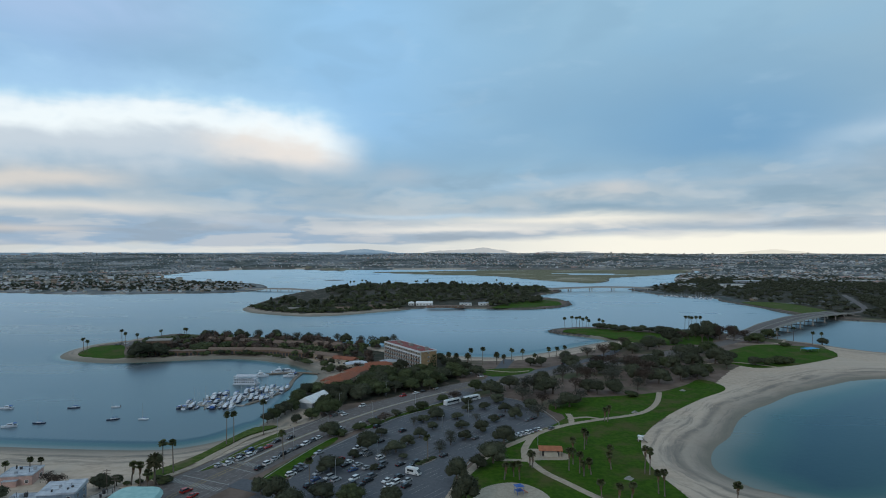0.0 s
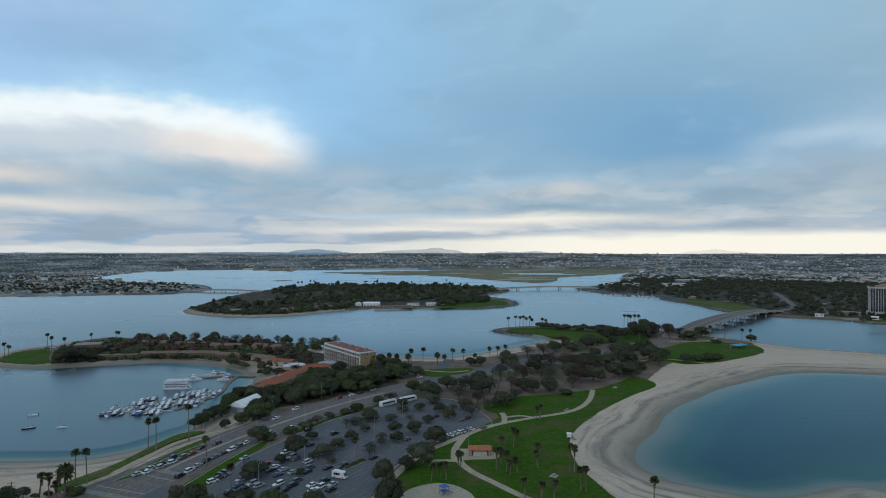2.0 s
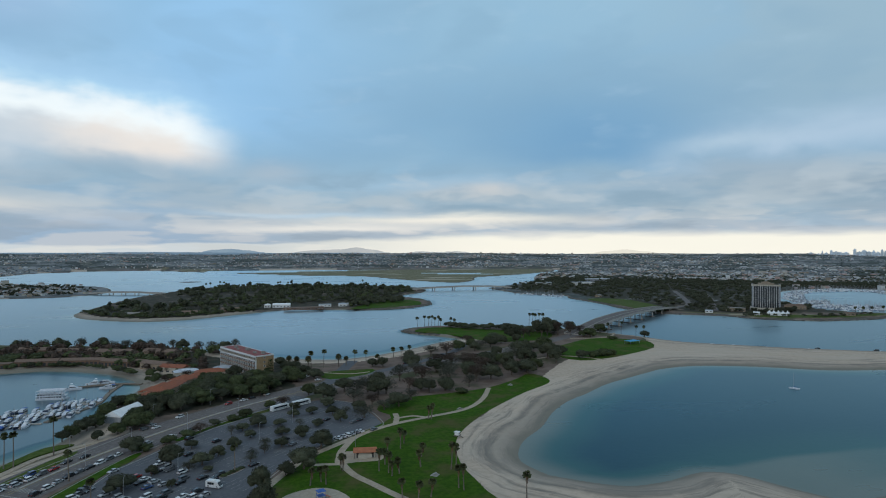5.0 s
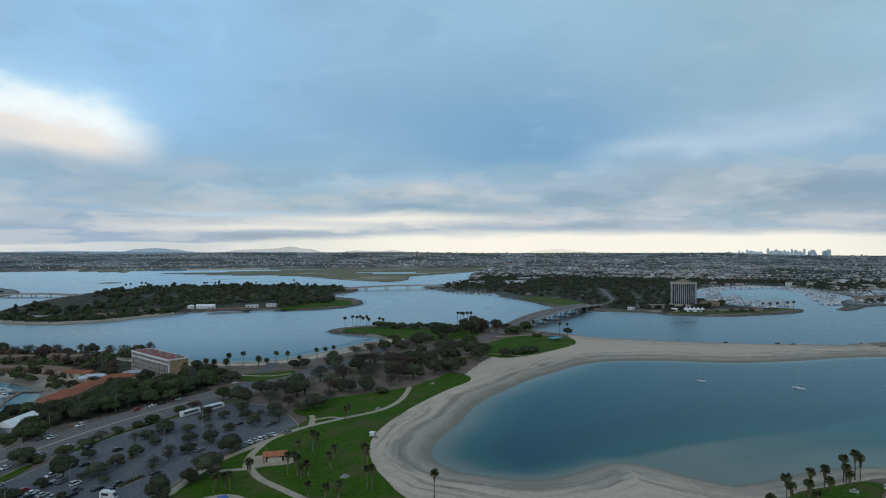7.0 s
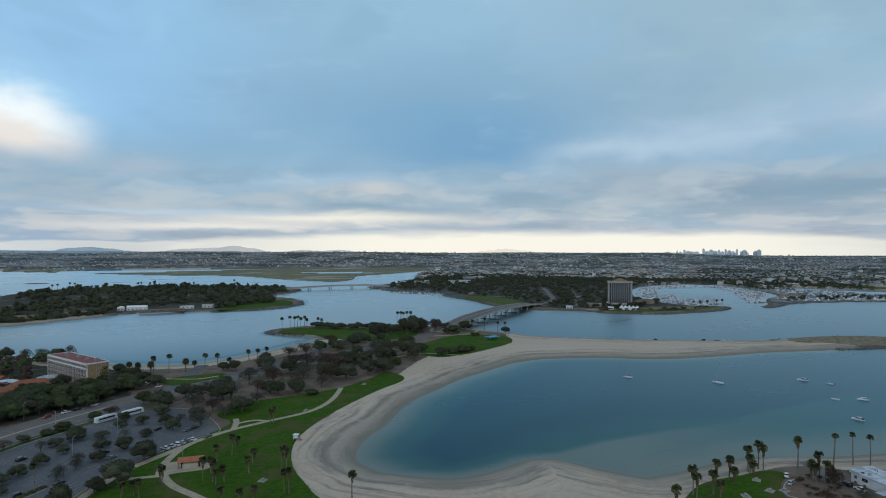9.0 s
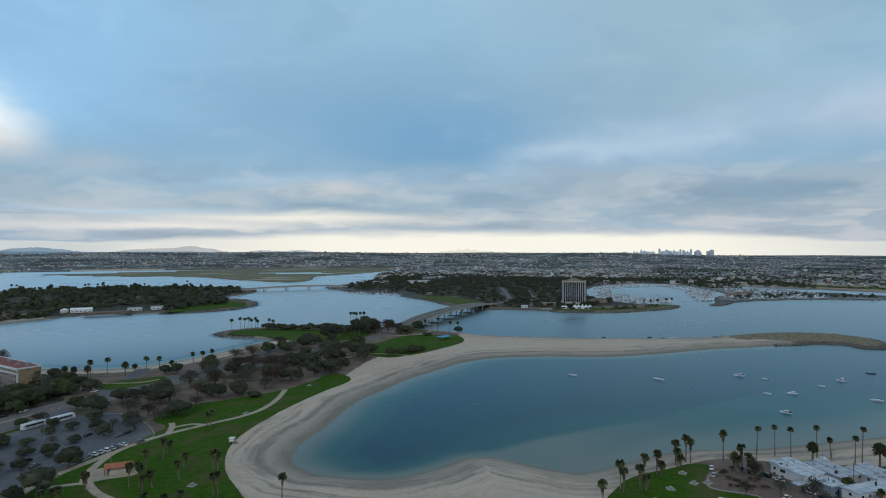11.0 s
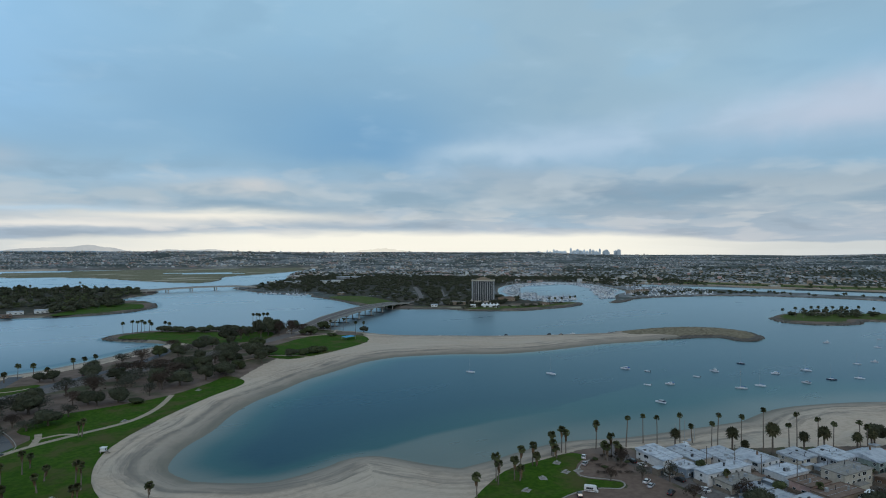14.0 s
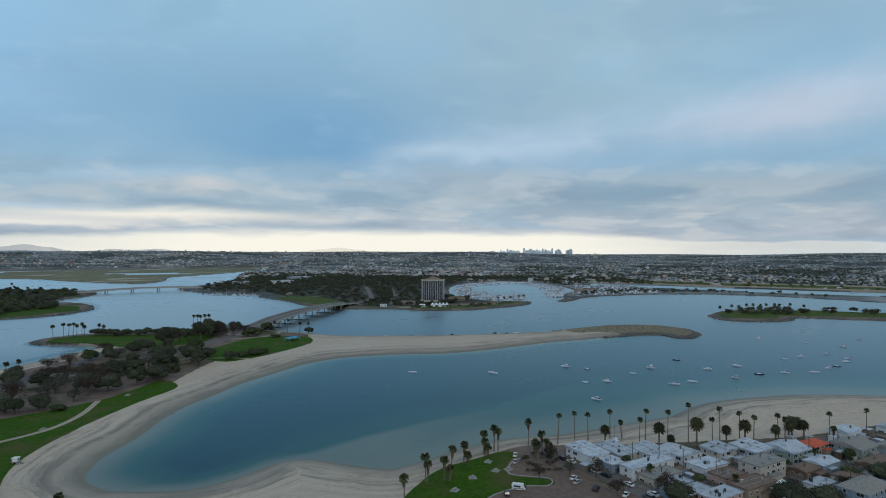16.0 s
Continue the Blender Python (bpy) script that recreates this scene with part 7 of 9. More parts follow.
# island buildings
for x, y, lu, lv, h, turn, roof, wall, form, label in [
    (-36.6, 1001.4, 27, 11, 4.6, -4, "canvas", "white", "gable", "long white-roofed hall among island trees"), (-58.4, 1003.4, 9, 9, 4.5, -4, "canvas", "white", "hip", "small white pavilion near the hall"), (-0.6, 959.9, 60, 14, 3.0, 8, "roof_brown", "brown_wall", "flat", "long dark waterfront restaurant"),
    (31.6, 999.8, 19, 8, 3.8, 10, "roof_white", "white", "flat", "white low building on the island shore"), (62.1, 1004.2, 17, 8, 4.0, 12, "roof_white", "white", "gable", "white-roofed boat house on the island"), (76.5, 1022.2, 14, 10, 6.0, 20, "canvas", "white", "gable", "bright white tent roof on the island"),
    (-108.7, 954.7, 26, 9, 3.4, 20, "roof_brown", "tan", "gable", "tan beach cottage row on the island"), (-156.2, 920.5, 26, 9, 3.4, 5, "roof_brown", "tan", "gable", "tan beach cottage row on the island"), (-231.1, 908.3, 22, 9, 3.4, -20, "roof_grey", "tan", "gable", "grey-roofed beach cottages on the island")]:
    lodge(x, y, lu, lv, h, turn, roof, wall, label, form, group="island buildings")
# channel bank buildings
for x, y, lu, lv, h, turn, roof, wall, form, label in [
    (584.6, 793.1, 10, 6, 3.0, -35, "roof_white", "white", "gable", "small white bank building"), (630.7, 751.5, 8, 6, 3.4, -38, "canvas", "white", "gable", "small white marquee by the channel"), (636.8, 803.6, 26, 10, 5, -45, "roof_grey", "tan", "flat", "low hotel wing with a grey roof"), (754.1, 819.5, 30, 12, 5, -40, "roof_brown", "tan", "hip", "low hotel wing with a brown roof"),
    (750.2, 716.9, 14, 7, 3.5, -8, "roof_brown", "tan", "hip", "small brown-roofed quay building"), (562.5, 1110.7, 12, 8, 3.5, 30, "roof_grey", "tan", "gable", "park building by the bridge"), (714.7, 1518.5, 60, 22, 8, 10, "roof_white", "white", "flat", "long white exhibition hall behind trees"), (843.8, 1699.9, 70, 26, 8, 5, "roof_white", "grey_wall", "flat", "long pale hall behind trees"),
    (619.2, 1560.1, 40, 20, 6, 20, "roof_white", "white", "flat", "white hall near the far bridge"), (1146.4, 840, 34, 9, 4.5, -12, "roof_brown", "tan", "gable", "boatyard shed by the jetty"), (1084.6, 818.9, 16, 9, 7, -10, "roof_grey", "tan", "flat", "brown quay hut on the jetty")]:
    lodge(x, y, lu, lv, h, turn, roof, wall, label, form, group="bank buildings")


def party_tent(x, y, l, w, h, peaks, turn, label):
    """Walls of canvas under a row of pointed roofs."""
    t = thing("marquee", pose(x, y, LAND, 0, 0, turn), label, "tent", "marquees")
    part("canopy_wall", Shape().box(-l / 2, l / 2, -w / 2, w / 2, 0, h), MAT["canvas"], t)
    for i in range(peaks):
        a, b = -l / 2 + l * i / peaks, -l / 2 + l * (i + 1) / peaks
        m = (a + b) / 2
        ring = [(a, -w / 2 - 0.3, h), (b, -w / 2 - 0.3, h), (b, w / 2 + 0.3, h), (a, w / 2 + 0.3, h)]
        mid = [(m + (p[0] - m) * 0.35, p[1] * 0.35, h + 1.3) for p in ring]
        part("peak", Shape().put(ring + mid + [(m, 0, h + 3.6)], [(3, 2, 1, 0)] + [(k, (k + 1) % 4, 4 + (k + 1) % 4, 4 + k) for k in range(4)] + [(4 + k, 4 + (k + 1) % 4, 8) for k in range(4)]), MAT["canvas"], t)


party_tent(653.9, 737.3, 28, 9, 4, 5, -42, "row of white pointed party tents beside the tower")
t = thing("function_tent", pose(-75.7, 351.8, LAND, 0, 0, 70), "large white function tent with a ridged roof", "tent", "marquees")
part("canopy_wall", Shape().box(-10, 10, -5.0, 5.0, 0, 3.4), MAT["grey_wall"], t)
part("canopy", Shape().gable(-10, 10, -5.0, 5.0, 3.5, 3.0, 0.25), MAT["canvas"], t)
# restroom in the park
t = thing("restroom", pose(46.1, 266.8, LAND + 0.15, 0, 0, -4), "small park restroom with a wide orange roof", "building")
part("wall", Shape().box(-4.2, 4.2, -2.2, 2.6, 0, 2.45), MAT["cream"], t)
part("roof", Shape().gable(-4.8, 4.8, -3.0, 3.3, 2.5, 1.2, 0.3), MAT["roof_rust"], t, "faded orange-brown roof")
for x in (-3.2, 3.2):
    d = part("door", DOOR, None, t)
    d.matrix_basis = pose(x, -2.22, 0)
part("screen_wall", Shape().box(-3.0, 3.0, -3.6, -3.4, 0, 1.8), MAT["cream"], t)
for x in (-4.6, 4.6):
    part("post", Shape().tube([(x, -2.95, 0), (x, -2.95, 2.55)], [0.12, 0.12], 6), MAT["wood"], t)


def lifeguard(x, y, turn):
    t = thing("lifeguard_tower", pose(x, y, LAND - 0.1, 0, 0, turn), "white wooden lifeguard hut on stilts at the beach", "lifeguard tower")
    for sx in (-1.1, 1.1):
        for sy in (-1.1, 1.1):
            part("stilt", Shape().box(sx - 0.1, sx + 0.1, sy - 0.1, sy + 0.1, -0.3, 1.2), MAT["white"], t)
    part("deck", Shape().box(-1.9, 1.9, -1.9, 1.9, 1.2, 1.35), MAT["wood"], t)
    part("cabin", Shape().box(-1.3, 1.3, -1.3, 1.3, 1.35, 3.3), MAT["white"], t)
    part("roof", Shape().hip(-1.4, 1.4, -1.4, 1.4, 3.3, 0.5, 0.4), MAT["white"], t)
    part("ramp", Shape().put([(1.9, -0.5, 1.2), (1.9, 0.5, 1.2), (4.2, 0.5, 0.0), (4.2, -0.5, 0.0), (1.9, -0.5, 1.35), (1.9, 0.5, 1.35), (4.2, 0.5, 0.15), (4.2, -0.5, 0.15)], [(0, 1, 2, 3), (7, 6, 5, 4), (0, 4, 5, 1), (2, 6, 7, 3), (1, 5, 6, 2), (3, 7, 4, 0)]), MAT["wood"], t)
    window_at(t, pose(1.3, 0, 2.4, 0, 0, 90))
    t.scale = (0.75, 0.75, 0.8)


lifeguard(91.5, 285.5, -35)
t = thing("shade_pavilion", pose(322.6, 539.8, LAND + 0.1, 0, 0, 20), "bright blue shade canopy on posts in the lawn", "canopy")
part("canopy", Shape().hip(-7, 7, -4, 4, 2.9, 1.0, 0.2), MAT["blue_shade"], t)
for x in (-6.5, 6.5):
    for y in (-3.5, 3.5):
        part("post", Shape().tube([(x, y, 0), (x, y, 3.0)], [0.1, 0.1], 6), MAT["steel"], t)


# ---- bridges ----
def bridge(name, line, width, heights, piers, label, pier_r=0.9, cap=True, columns=3, depth=1.4):
    """A deck that rises and falls along a line, on piers in the water."""
    t = thing(name, pose(0, 0, 0), label, "bridge", kind="")
    c = curve(line, False, 6)
    l, r = strip(line, width, 6)
    zs = np.interp(np.linspace(0, 1, len(c)), np.linspace(0, 1, len(heights)), heights)

    def slab_between(off0, off1, z0, z1, mat, nm):
        v, f = [], []
        for (x, y), a, b, z in zip(c, l, r, zs):
            p, q = Vector((*a, 0)), Vector((*b, 0))
            for o in (off0, off1):
                w = p + (q - p) * o
                v += [(w.x, w.y, z + z0), (w.x, w.y, z + z1)]
        for i in range(len(c) - 1):
            k = 4 * i
            f += [(k + 1, k + 3, k + 7, k + 5), (k, k + 4, k + 6, k + 2), (k, k + 1, k + 5, k + 4), (k + 2, k + 6, k + 7, k + 3)]
        e = 4 * (len(c) - 1)
        f += [(0, 2, 3, 1), (e, e + 1, e + 3, e + 2)]
        part(nm, Shape().put(v, f), MAT[mat], t)

    slab_between(0, 1, -depth, 0, "concrete", "deck")
    slab_between(0.04, 0.96, 0, 0.06, "road", "roadway")
    for o in (0.0, 0.975):
        slab_between(o, o + 0.025, 0, 0.95, "kerb", "parapet")
    slab_between(0.49, 0.51, 0.06, 0.5, "kerb", "median_barrier")
    for k in piers:
        i = min(int(k * (len(c) - 1)), len(c) - 2)
        fr = k * (len(c) - 1) - i
        x, y, z = c[i][0] + (c[i + 1][0] - c[i][0]) * fr, c[i][1] + (c[i + 1][1] - c[i][1]) * fr, zs[i] + (zs[i + 1] - zs[i]) * fr
        a = math.degrees(math.atan2(c[i + 1][1] - c[i][1], c[i + 1][0] - c[i][0]))
        m = pose(x, y, 0, 0, 0, a)
        if cap:
            part("pier_cap", Shape().box(-1.0, 1.0, -width / 2 - 0.6, width / 2 + 0.6, z - depth - 1.5, z - depth + 0.02, m), MAT["concrete"], t)
        for j in range(columns):
            v = (j - (columns - 1) / 2) * width * 0.8 / max(1, columns - 1) if columns > 1 else 0
            part("pier", Shape().tube([m @ Vector((0, v, -3)), m @ Vector((0, v, z - depth - (1.4 if cap else -0.02)))], [pier_r, pier_r], 10), MAT["concrete"], t)
        if cap:
            part("footing", Shape().box(-1.6, 1.6, -width / 2 - 1.2, width / 2 + 1.2, -0.6, 0.7, m), MAT["rockpile"], t)
    return t


bridge("road_bridge", [(293.4, 610.7), (329.2, 645.4), (358.7, 673.3), (414.2, 725.7), (476.4, 782.7), (534, 834.7), (569, 867.3)], 23, [3.4, 7.0, 10.0, 11.5, 10.6, 7.6, 3.0], [0.22, 0.31, 0.40, 0.49, 0.58, 0.67, 0.76, 0.85], "long concrete road bridge on rows of piers over the channel", 0.8, True, 3)
bridge("far_bridge", [(213.7, 1371.5), (273.6, 1385.7), (350.9, 1395.5), (429.9, 1400.3), (475.5, 1401.1)], 20, [5.5, 8.5, 10.5, 9.5, 6.0], [0.12, 0.28, 0.44, 0.60, 0.76, 0.9], "slender grey road bridge between island and shore", 1.1, False, 2, 1.8)
bridge("west_bridge", [(-454.9, 1406.8), (-410.2, 1394), (-356.5, 1379.1), (-301.4, 1362.1)], 18, [4.5, 6.5, 6.5, 4.0], [0.15, 0.32, 0.49, 0.66, 0.83], "low grey road bridge to the island", 0.9, False, 2, 1.5)
for pts, w in (([(562, 859.9), (592.4, 883), (640.1, 927.8), (714.5, 1056.2), (821.6, 1257.7)], 9), ([(611.7, 814.7), (662.6, 890.6), (737, 1001.5), (833.3, 1159.1)], 7)):
    tagged(new("avenue", band(pts, w, 2.2, LAND + 0.1).mesh("avenue", MAT["road"])), "broad worn avenue running inland from the bridge", "road", kind="structure")
for pts in ([(903.3, 711.4), (923.8, 708.2), (1005.7, 751.4), (1078.9, 755.7)],):
    tagged(new("jetty", band(pts, 7, -1, 1.6).mesh("jetty", MAT["rockpile"])), "bent rock jetty at the mouth of the basin", "jetty", kind="structure")

# ---- cars ----
def wheel_mesh(r=0.33, w=0.22):
    s = Shape()
    s.tube([(0, -w / 2, 0), (0, w / 2, 0)], [r, r], 12)
    return s.mesh("tyre", MAT["tyre"]), Shape().tube([(0, -w / 2 - 0.01, 0), (0, w / 2 + 0.01, 0)], [r * 0.6, r * 0.6], 10).mesh("rim", MAT["rim"])


TYRE = wheel_mesh()[0]
BIG_TYRE, BIG_RIM = wheel_mesh(0.5, 0.3)


def profile(points, w, taper=0.0):
    """A side outline (x, z) given width, drawn in towards the top."""
    n, s = len(points), Shape()
    zs = [z for _, z in points]
    lo, hi = min(zs), max(zs)
    half = [w / 2 - taper * (z - lo) / (hi - lo) for z in zs]
    v = [(x, -h, z) for (x, z), h in zip(points, half)] + [(x, h, z) for (x, z), h in zip(points, half)]
    return s.put(v, [tuple(range(n)), tuple(range(2 * n - 1, n - 1, -1))] + [(i, n + i, n + (i + 1) % n, (i + 1) % n) for i in range(n)])


SEDAN = [(-2.25, 0.28), (2.2, 0.28), (2.28, 0.5), (2.2, 0.72), (1.1, 0.9), (-1.6, 0.95), (-2.2, 0.88), (-2.3, 0.6)]
SEDAN_CABIN = [(1.15, 0.88), (0.4, 1.36), (-1.0, 1.38), (-1.75, 0.92)]
SEDAN_ROOF = [(0.42, 1.345), (0.3, 1.42), (-0.9, 1.44), (-1.05, 1.365)]
WAGON_CABIN = [(1.15, 0.93), (0.45, 1.58), (-1.9, 1.6), (-2.2, 0.95)]
WAGON_ROOF = [(0.45, 1.56), (0.35, 1.66), (-1.85, 1.68), (-1.95, 1.58)]
LAMP = Shape().box(-0.04, 0.04, -0.22, 0.22, -0.09, 0.09).mesh("headlight", MAT["canvas"])
TAIL = Shape().box(-0.04, 0.04, -0.2, 0.2, -0.09, 0.09).mesh("tail_light", CAR["red"])
CAR_MESH = {}
for c in CAR:
    CAR_MESH[c] = [(profile(SEDAN, 1.8, 0.06).mesh("body", CAR[c]), profile(SEDAN_ROOF, 1.3).mesh("roof", CAR[c])),
                   (profile([(x, z * 1.06) for x, z in SEDAN], 1.86, 0.05).mesh("body", CAR[c]), profile(WAGON_ROOF, 1.42).mesh("roof", CAR[c]))]
CABIN = [profile(SEDAN_CABIN, 1.66, 0.2).mesh("cabin_glass", MAT["glass"]), profile(WAGON_CABIN, 1.7, 0.16).mesh("cabin_glass", MAT["glass"])]
PAINT = {"w": "white", "s": "silver", "k": "black", "g": "grey", "r": "red", "b": "blue"}


def car(x, y, turn, paint_key, group, z=LAND + 0.06):
    k, c = (1 if rnd.random() < 0.4 else 0), PAINT[paint_key]
    t = thing("car", pose(x, y, z, 0, 0, turn), c + (" estate car" if k else " saloon car") + (" parked on asphalt" if group != "cars on the road" else " on the asphalt road"), "car", group)
    body = part("body", CAR_MESH[c][k][0], None, t)
    part("cabin_glass", CABIN[k], None, t)
    part("roof", CAR_MESH[c][k][1], None, t)
    for sx in (-1.4, 1.42):
        for sy in (-0.82, 0.82):
            w = part("wheel", TYRE, None, t)
            w.location = (sx, sy, 0.33)
    for sy in (-0.62, 0.62):
        part("headlight", LAMP, None, t).location = (2.23, sy, 0.62)
        part("tail_light", TAIL, None, t).location = (-2.26, sy, 0.72)


LOT_CARS = [(-55, 267.2, "s"), (-60.6, 241.4, "w"), (-60, 244.1, "g"), (-59.1, 247, "k"), (-58.1, 249.9, "g"), (-39.1, 272.8, "w"), (-35.2, 267.3, "s"), (-37.7, 263.1, "k"), (-27.3, 260.9, "w"), (-25.8, 249.3, "k"), (-34.9, 236.9, "w"),
            (-28.3, 240, "g"), (-29.2, 235.1, "k"), (-20.8, 229.7, "w"), (-18.6, 232.9, "w"), (-14.3, 235.1, "s"), (-14.2, 229.9, "k"), (-17.6, 239.1, "k"), (-12.3, 254.7, "k"), (-44.3, 258.7, "r"), (-40.8, 252, "k"), (-45, 238.1, "s"),
            (-49.8, 236.4, "b"), (-47, 233.1, "k"), (-36.1, 224.8, "s"), (-32.1, 224, "w"), (-31.7, 229.9, "k"), (-50.8, 229.8, "k")]
for x, y, c in LOT_CARS:
    car(x, y, 52 + rnd.choice((0, 180)) + rnd.uniform(-3, 3) - (78 if y > 246 and x < -56 else 0), c, "cars in the car park", LAND + 0.05)
for x, y, c in [(-34.2, 306.4, "k"), (-29.8, 283, "k"), (-0.2, 264, "k"), (53, 304.3, "g"), (47, 322.7, "k"), (43.6, 319.1, "g"), (10.6, 296.1, "k"), (-20.6, 299.6, "k"), (14.5, 288.3, "g"), (30.2, 326.8, "k"), (-25.4, 253.7, "g")]:
    car(x, y, 52 + rnd.uniform(-4, 4), c, "cars in the car park", LAND + 0.05)
q = random.Random(77)
taken = [(x, y) for x, y, _ in LOT_CARS] + [(x, y) for x, y, *_ in LOT_A + LOT_B + LOT_C]
FULL = [(-58, 232), (-22, 226), (-10, 246), (-28, 266), (-54, 262)]
for i in range(-8, 9):
    for j in range(-40, 41):
        for side in (-2.6, 2.6):
            x, y = -8 + math.cos(radians(52)) * (i * 16.5 + side) - math.sin(radians(52)) * (j + 0.5) * 2.7, 290 + math.sin(radians(52)) * (i * 16.5 + side) + math.cos(radians(52)) * (j + 0.5) * 2.7
            if q.random() < 0.36 and inside(np.array([x]), np.array([y]), FULL)[0] and all((x - a) ** 2 + (y - b) ** 2 > 9 for a, b in taken):
                taken.append((x, y))
                car(x, y, 52 + q.choice((0, 180)) + q.uniform(-3, 3), q.choice("wwskkgbr"), "cars in the car park", LAND + 0.05)
for i, c in enumerate("wswsgw"):
    car(35.1 + 2.2 * i, 293.4 + 1.85 * i, 130, c, "cars in the car park", LAND + 0.05)
ROAD_CARS = [(-92.8, 251.2, "s"), (-89.8, 253.2, "w"), (-90.2, 257.5, "s"), (-86.6, 258.9, "s"), (-84, 264.2, "w"), (-88, 262.7, "k"), (-86.2, 269.3, "b"), (-82.1, 269.7, "g"), (-79.8, 274.7, "r"), (-78, 282.7, "k"), (-73, 288.5, "k"), (-75.2, 248, "k"),
             (-73.5, 253.8, "w"), (-72.1, 259.2, "s"), (-70.5, 264.5, "k"), (-68.3, 269.3, "g"), (-66.2, 273.9, "k"), (-63.9, 278.5, "w"), (-61.8, 283.1, "g"), (-59.8, 287.9, "w"), (-51.7, 303.3, "s"), (-54.5, 329.2, "w"), (-57.8, 334.2, "s"), (-59.6, 326.9, "g"),
             (-43.1, 311.7, "w"), (-39.1, 317.5, "k"), (-35.9, 321.5, "k"), (-47.3, 347.3, "w"), (-25.9, 371.6, "r"), (-18.4, 379, "w"), (-14, 383.6, "k")]
for x, y, c in ROAD_CARS:
    i = min(range(2, 9), key=lambda k: (ROAD[k][0] - x) ** 2 + (ROAD[k][1] - y) ** 2)
    car(x, y, math.degrees(math.atan2(ROAD[i + 1][1] - ROAD[i - 1][1], ROAD[i + 1][0] - ROAD[i - 1][0])) + (180 if i % 2 else 0), c, "cars on the road")
for x, y, c in [(-90.6, 220.4, "r"), (-94.9, 224.7, "r"), (11.1, 444.9, "s"), (8.3, 455.8, "k"), (24.7, 429.1, "w"), (46, 422.1, "k"), (17.2, 440.9, "w"), (-6.2, 391.6, "w"), (120.8, 502.5, "k"), (100.4, 486.8, "s"), (128.9, 510.2, "g"), (92.3, 478.1, "k"), (-310.5, 576.7, "k"), (-307.8, 581.6, "w"), (-311.4, 570.9, "g")]:
    car(x, y, rnd.choice((35, 60, 75)), c, "cars on the road")
for x, y, turn, c in [(264.5, 166.5, 40, "w"), (258.7, 160.3, 30, "s"), (277.2, 151.4, 80, "k"), (277.4, 146.2, 80, "w"), (264.2, 133.6, 20, "w"), (262.1, 130, 20, "s"), (276.8, 133.3, 82, "w"), (276.2, 127.5, 82, "k"), (275.7, 116.6, 82, "w"), (266.8, 111.4, 20, "w"),
                      (262.6, 121.5, 20, "k"), (233, 138.4, 50, "k"), (380, 76.3, 70, "w"), (387.3, 68.5, 70, "w"), (271.2, 105, 80, "g"), (275.1, 105.6, 82, "w")]:
    car(x, y, turn, c, "cars by the beach houses", LAND + 0.13)


for x, y, turn, c in [(541, 447, 150, "w"), (516, 457, 150, "k"), (527, 450, 140, "g"), (580, 431, 165, "s"), (476, 480, 150, "k")]:
    car(x, y, turn, c, "cars on the sandy spit", float(lie([x], [y])[0][0]) + 0.02)


def box_vehicle(name, x, y, z, turn, l, w, h, label, group, nose=0.6, stripe=None, panes=6):
    """A coach, van or motorhome: a rounded body, panes, wheels."""
    t = thing(name, pose(x, y, z, 0, 0, turn), label, name.replace("_", " "), group)
    a = l / 2
    part("body", profile([(-a, 0.35), (a, 0.35), (a + 0.05, 1.0), (a - nose * 0.5, h * 0.62), (a - nose, h - 0.25), (a - nose - 0.35, h), (-a + 0.3, h), (-a, h - 0.3)], w, 0.08), CAR["white"], t)
    for s in (-1, 1):
        for i in range(panes):
            u = -a + 0.9 + (l - 2.2 - nose) * (i + 0.5) / panes
            q = (l - 2.2 - nose) / panes * 0.46
            part("window", Shape().box(u - q, u + q, s * w / 2 - 0.05, s * w / 2 + 0.02, h * 0.5, h * 0.8), MAT["glass"], t)
        if stripe:
            part("stripe", Shape().box(-a + 0.2, a - nose - 0.3, s * w / 2 - 0.02, s * w / 2 + 0.03, h * 0.3, h * 0.38), MAT[stripe], t)
    part("windscreen", Shape().put([(a + 0.06, -w / 2 + 0.2, 1.2), (a + 0.06, w / 2 - 0.2, 1.2), (a - nose * 0.72, w / 2 - 0.25, h * 0.82), (a - nose * 0.72, -w / 2 + 0.25, h * 0.82), (a - 0.1, -w / 2 + 0.2, 1.2), (a - 0.1, w / 2 - 0.2, 1.2), (a - nose * 0.9, w / 2 - 0.25, h * 0.82), (a - nose * 0.9, -w / 2 + 0.25, h * 0.82)],
         [(0, 1, 2, 3), (7, 6, 5, 4), (0, 4, 5, 1), (1, 5, 6, 2), (2, 6, 7, 3), (3, 7, 4, 0)]), MAT["glass"], t)
    part("roof_unit", Shape().box(-0.8, 0.8, -0.5, 0.5, h, h + 0.22), MAT["white"], t)
    for sx in (-a * 0.6, a * 0.62):
        for s in (-1, 1):
            wh = part("wheel", BIG_TYRE, None, t)
            wh.location = (sx, s * (w / 2 - 0.16), 0.5)
            part("rim", BIG_RIM, None, wh)
    return t


box_vehicle("coach", 4.2, 353.8, LAND + 0.05, 44, 12, 2.55, 3.0, "white touring coach parked at the car park edge", "coaches", 0.5, "grey_wall", 8)
box_vehicle("coach", 15.8, 362.1, LAND + 0.05, 41, 12, 2.55, 3.0, "white touring coach with dark windows, parked", "coaches", 0.5, "grey_wall", 8)
box_vehicle("camper_van", -12.3, 242.7, LAND + 0.05, -28, 6.2, 2.2, 2.8, "white camper van parked in the car park", "camper vans", 1.2, None, 3)
box_vehicle("motorhome", 239.6, 139.0, LAND + 0.12, -50, 6.2, 2.3, 2.8, "white motorhome with a brown stripe, parked by the lawn", "camper vans", 0.9, "brown_wall", 4).scale = (0.82, 0.82, 0.82)


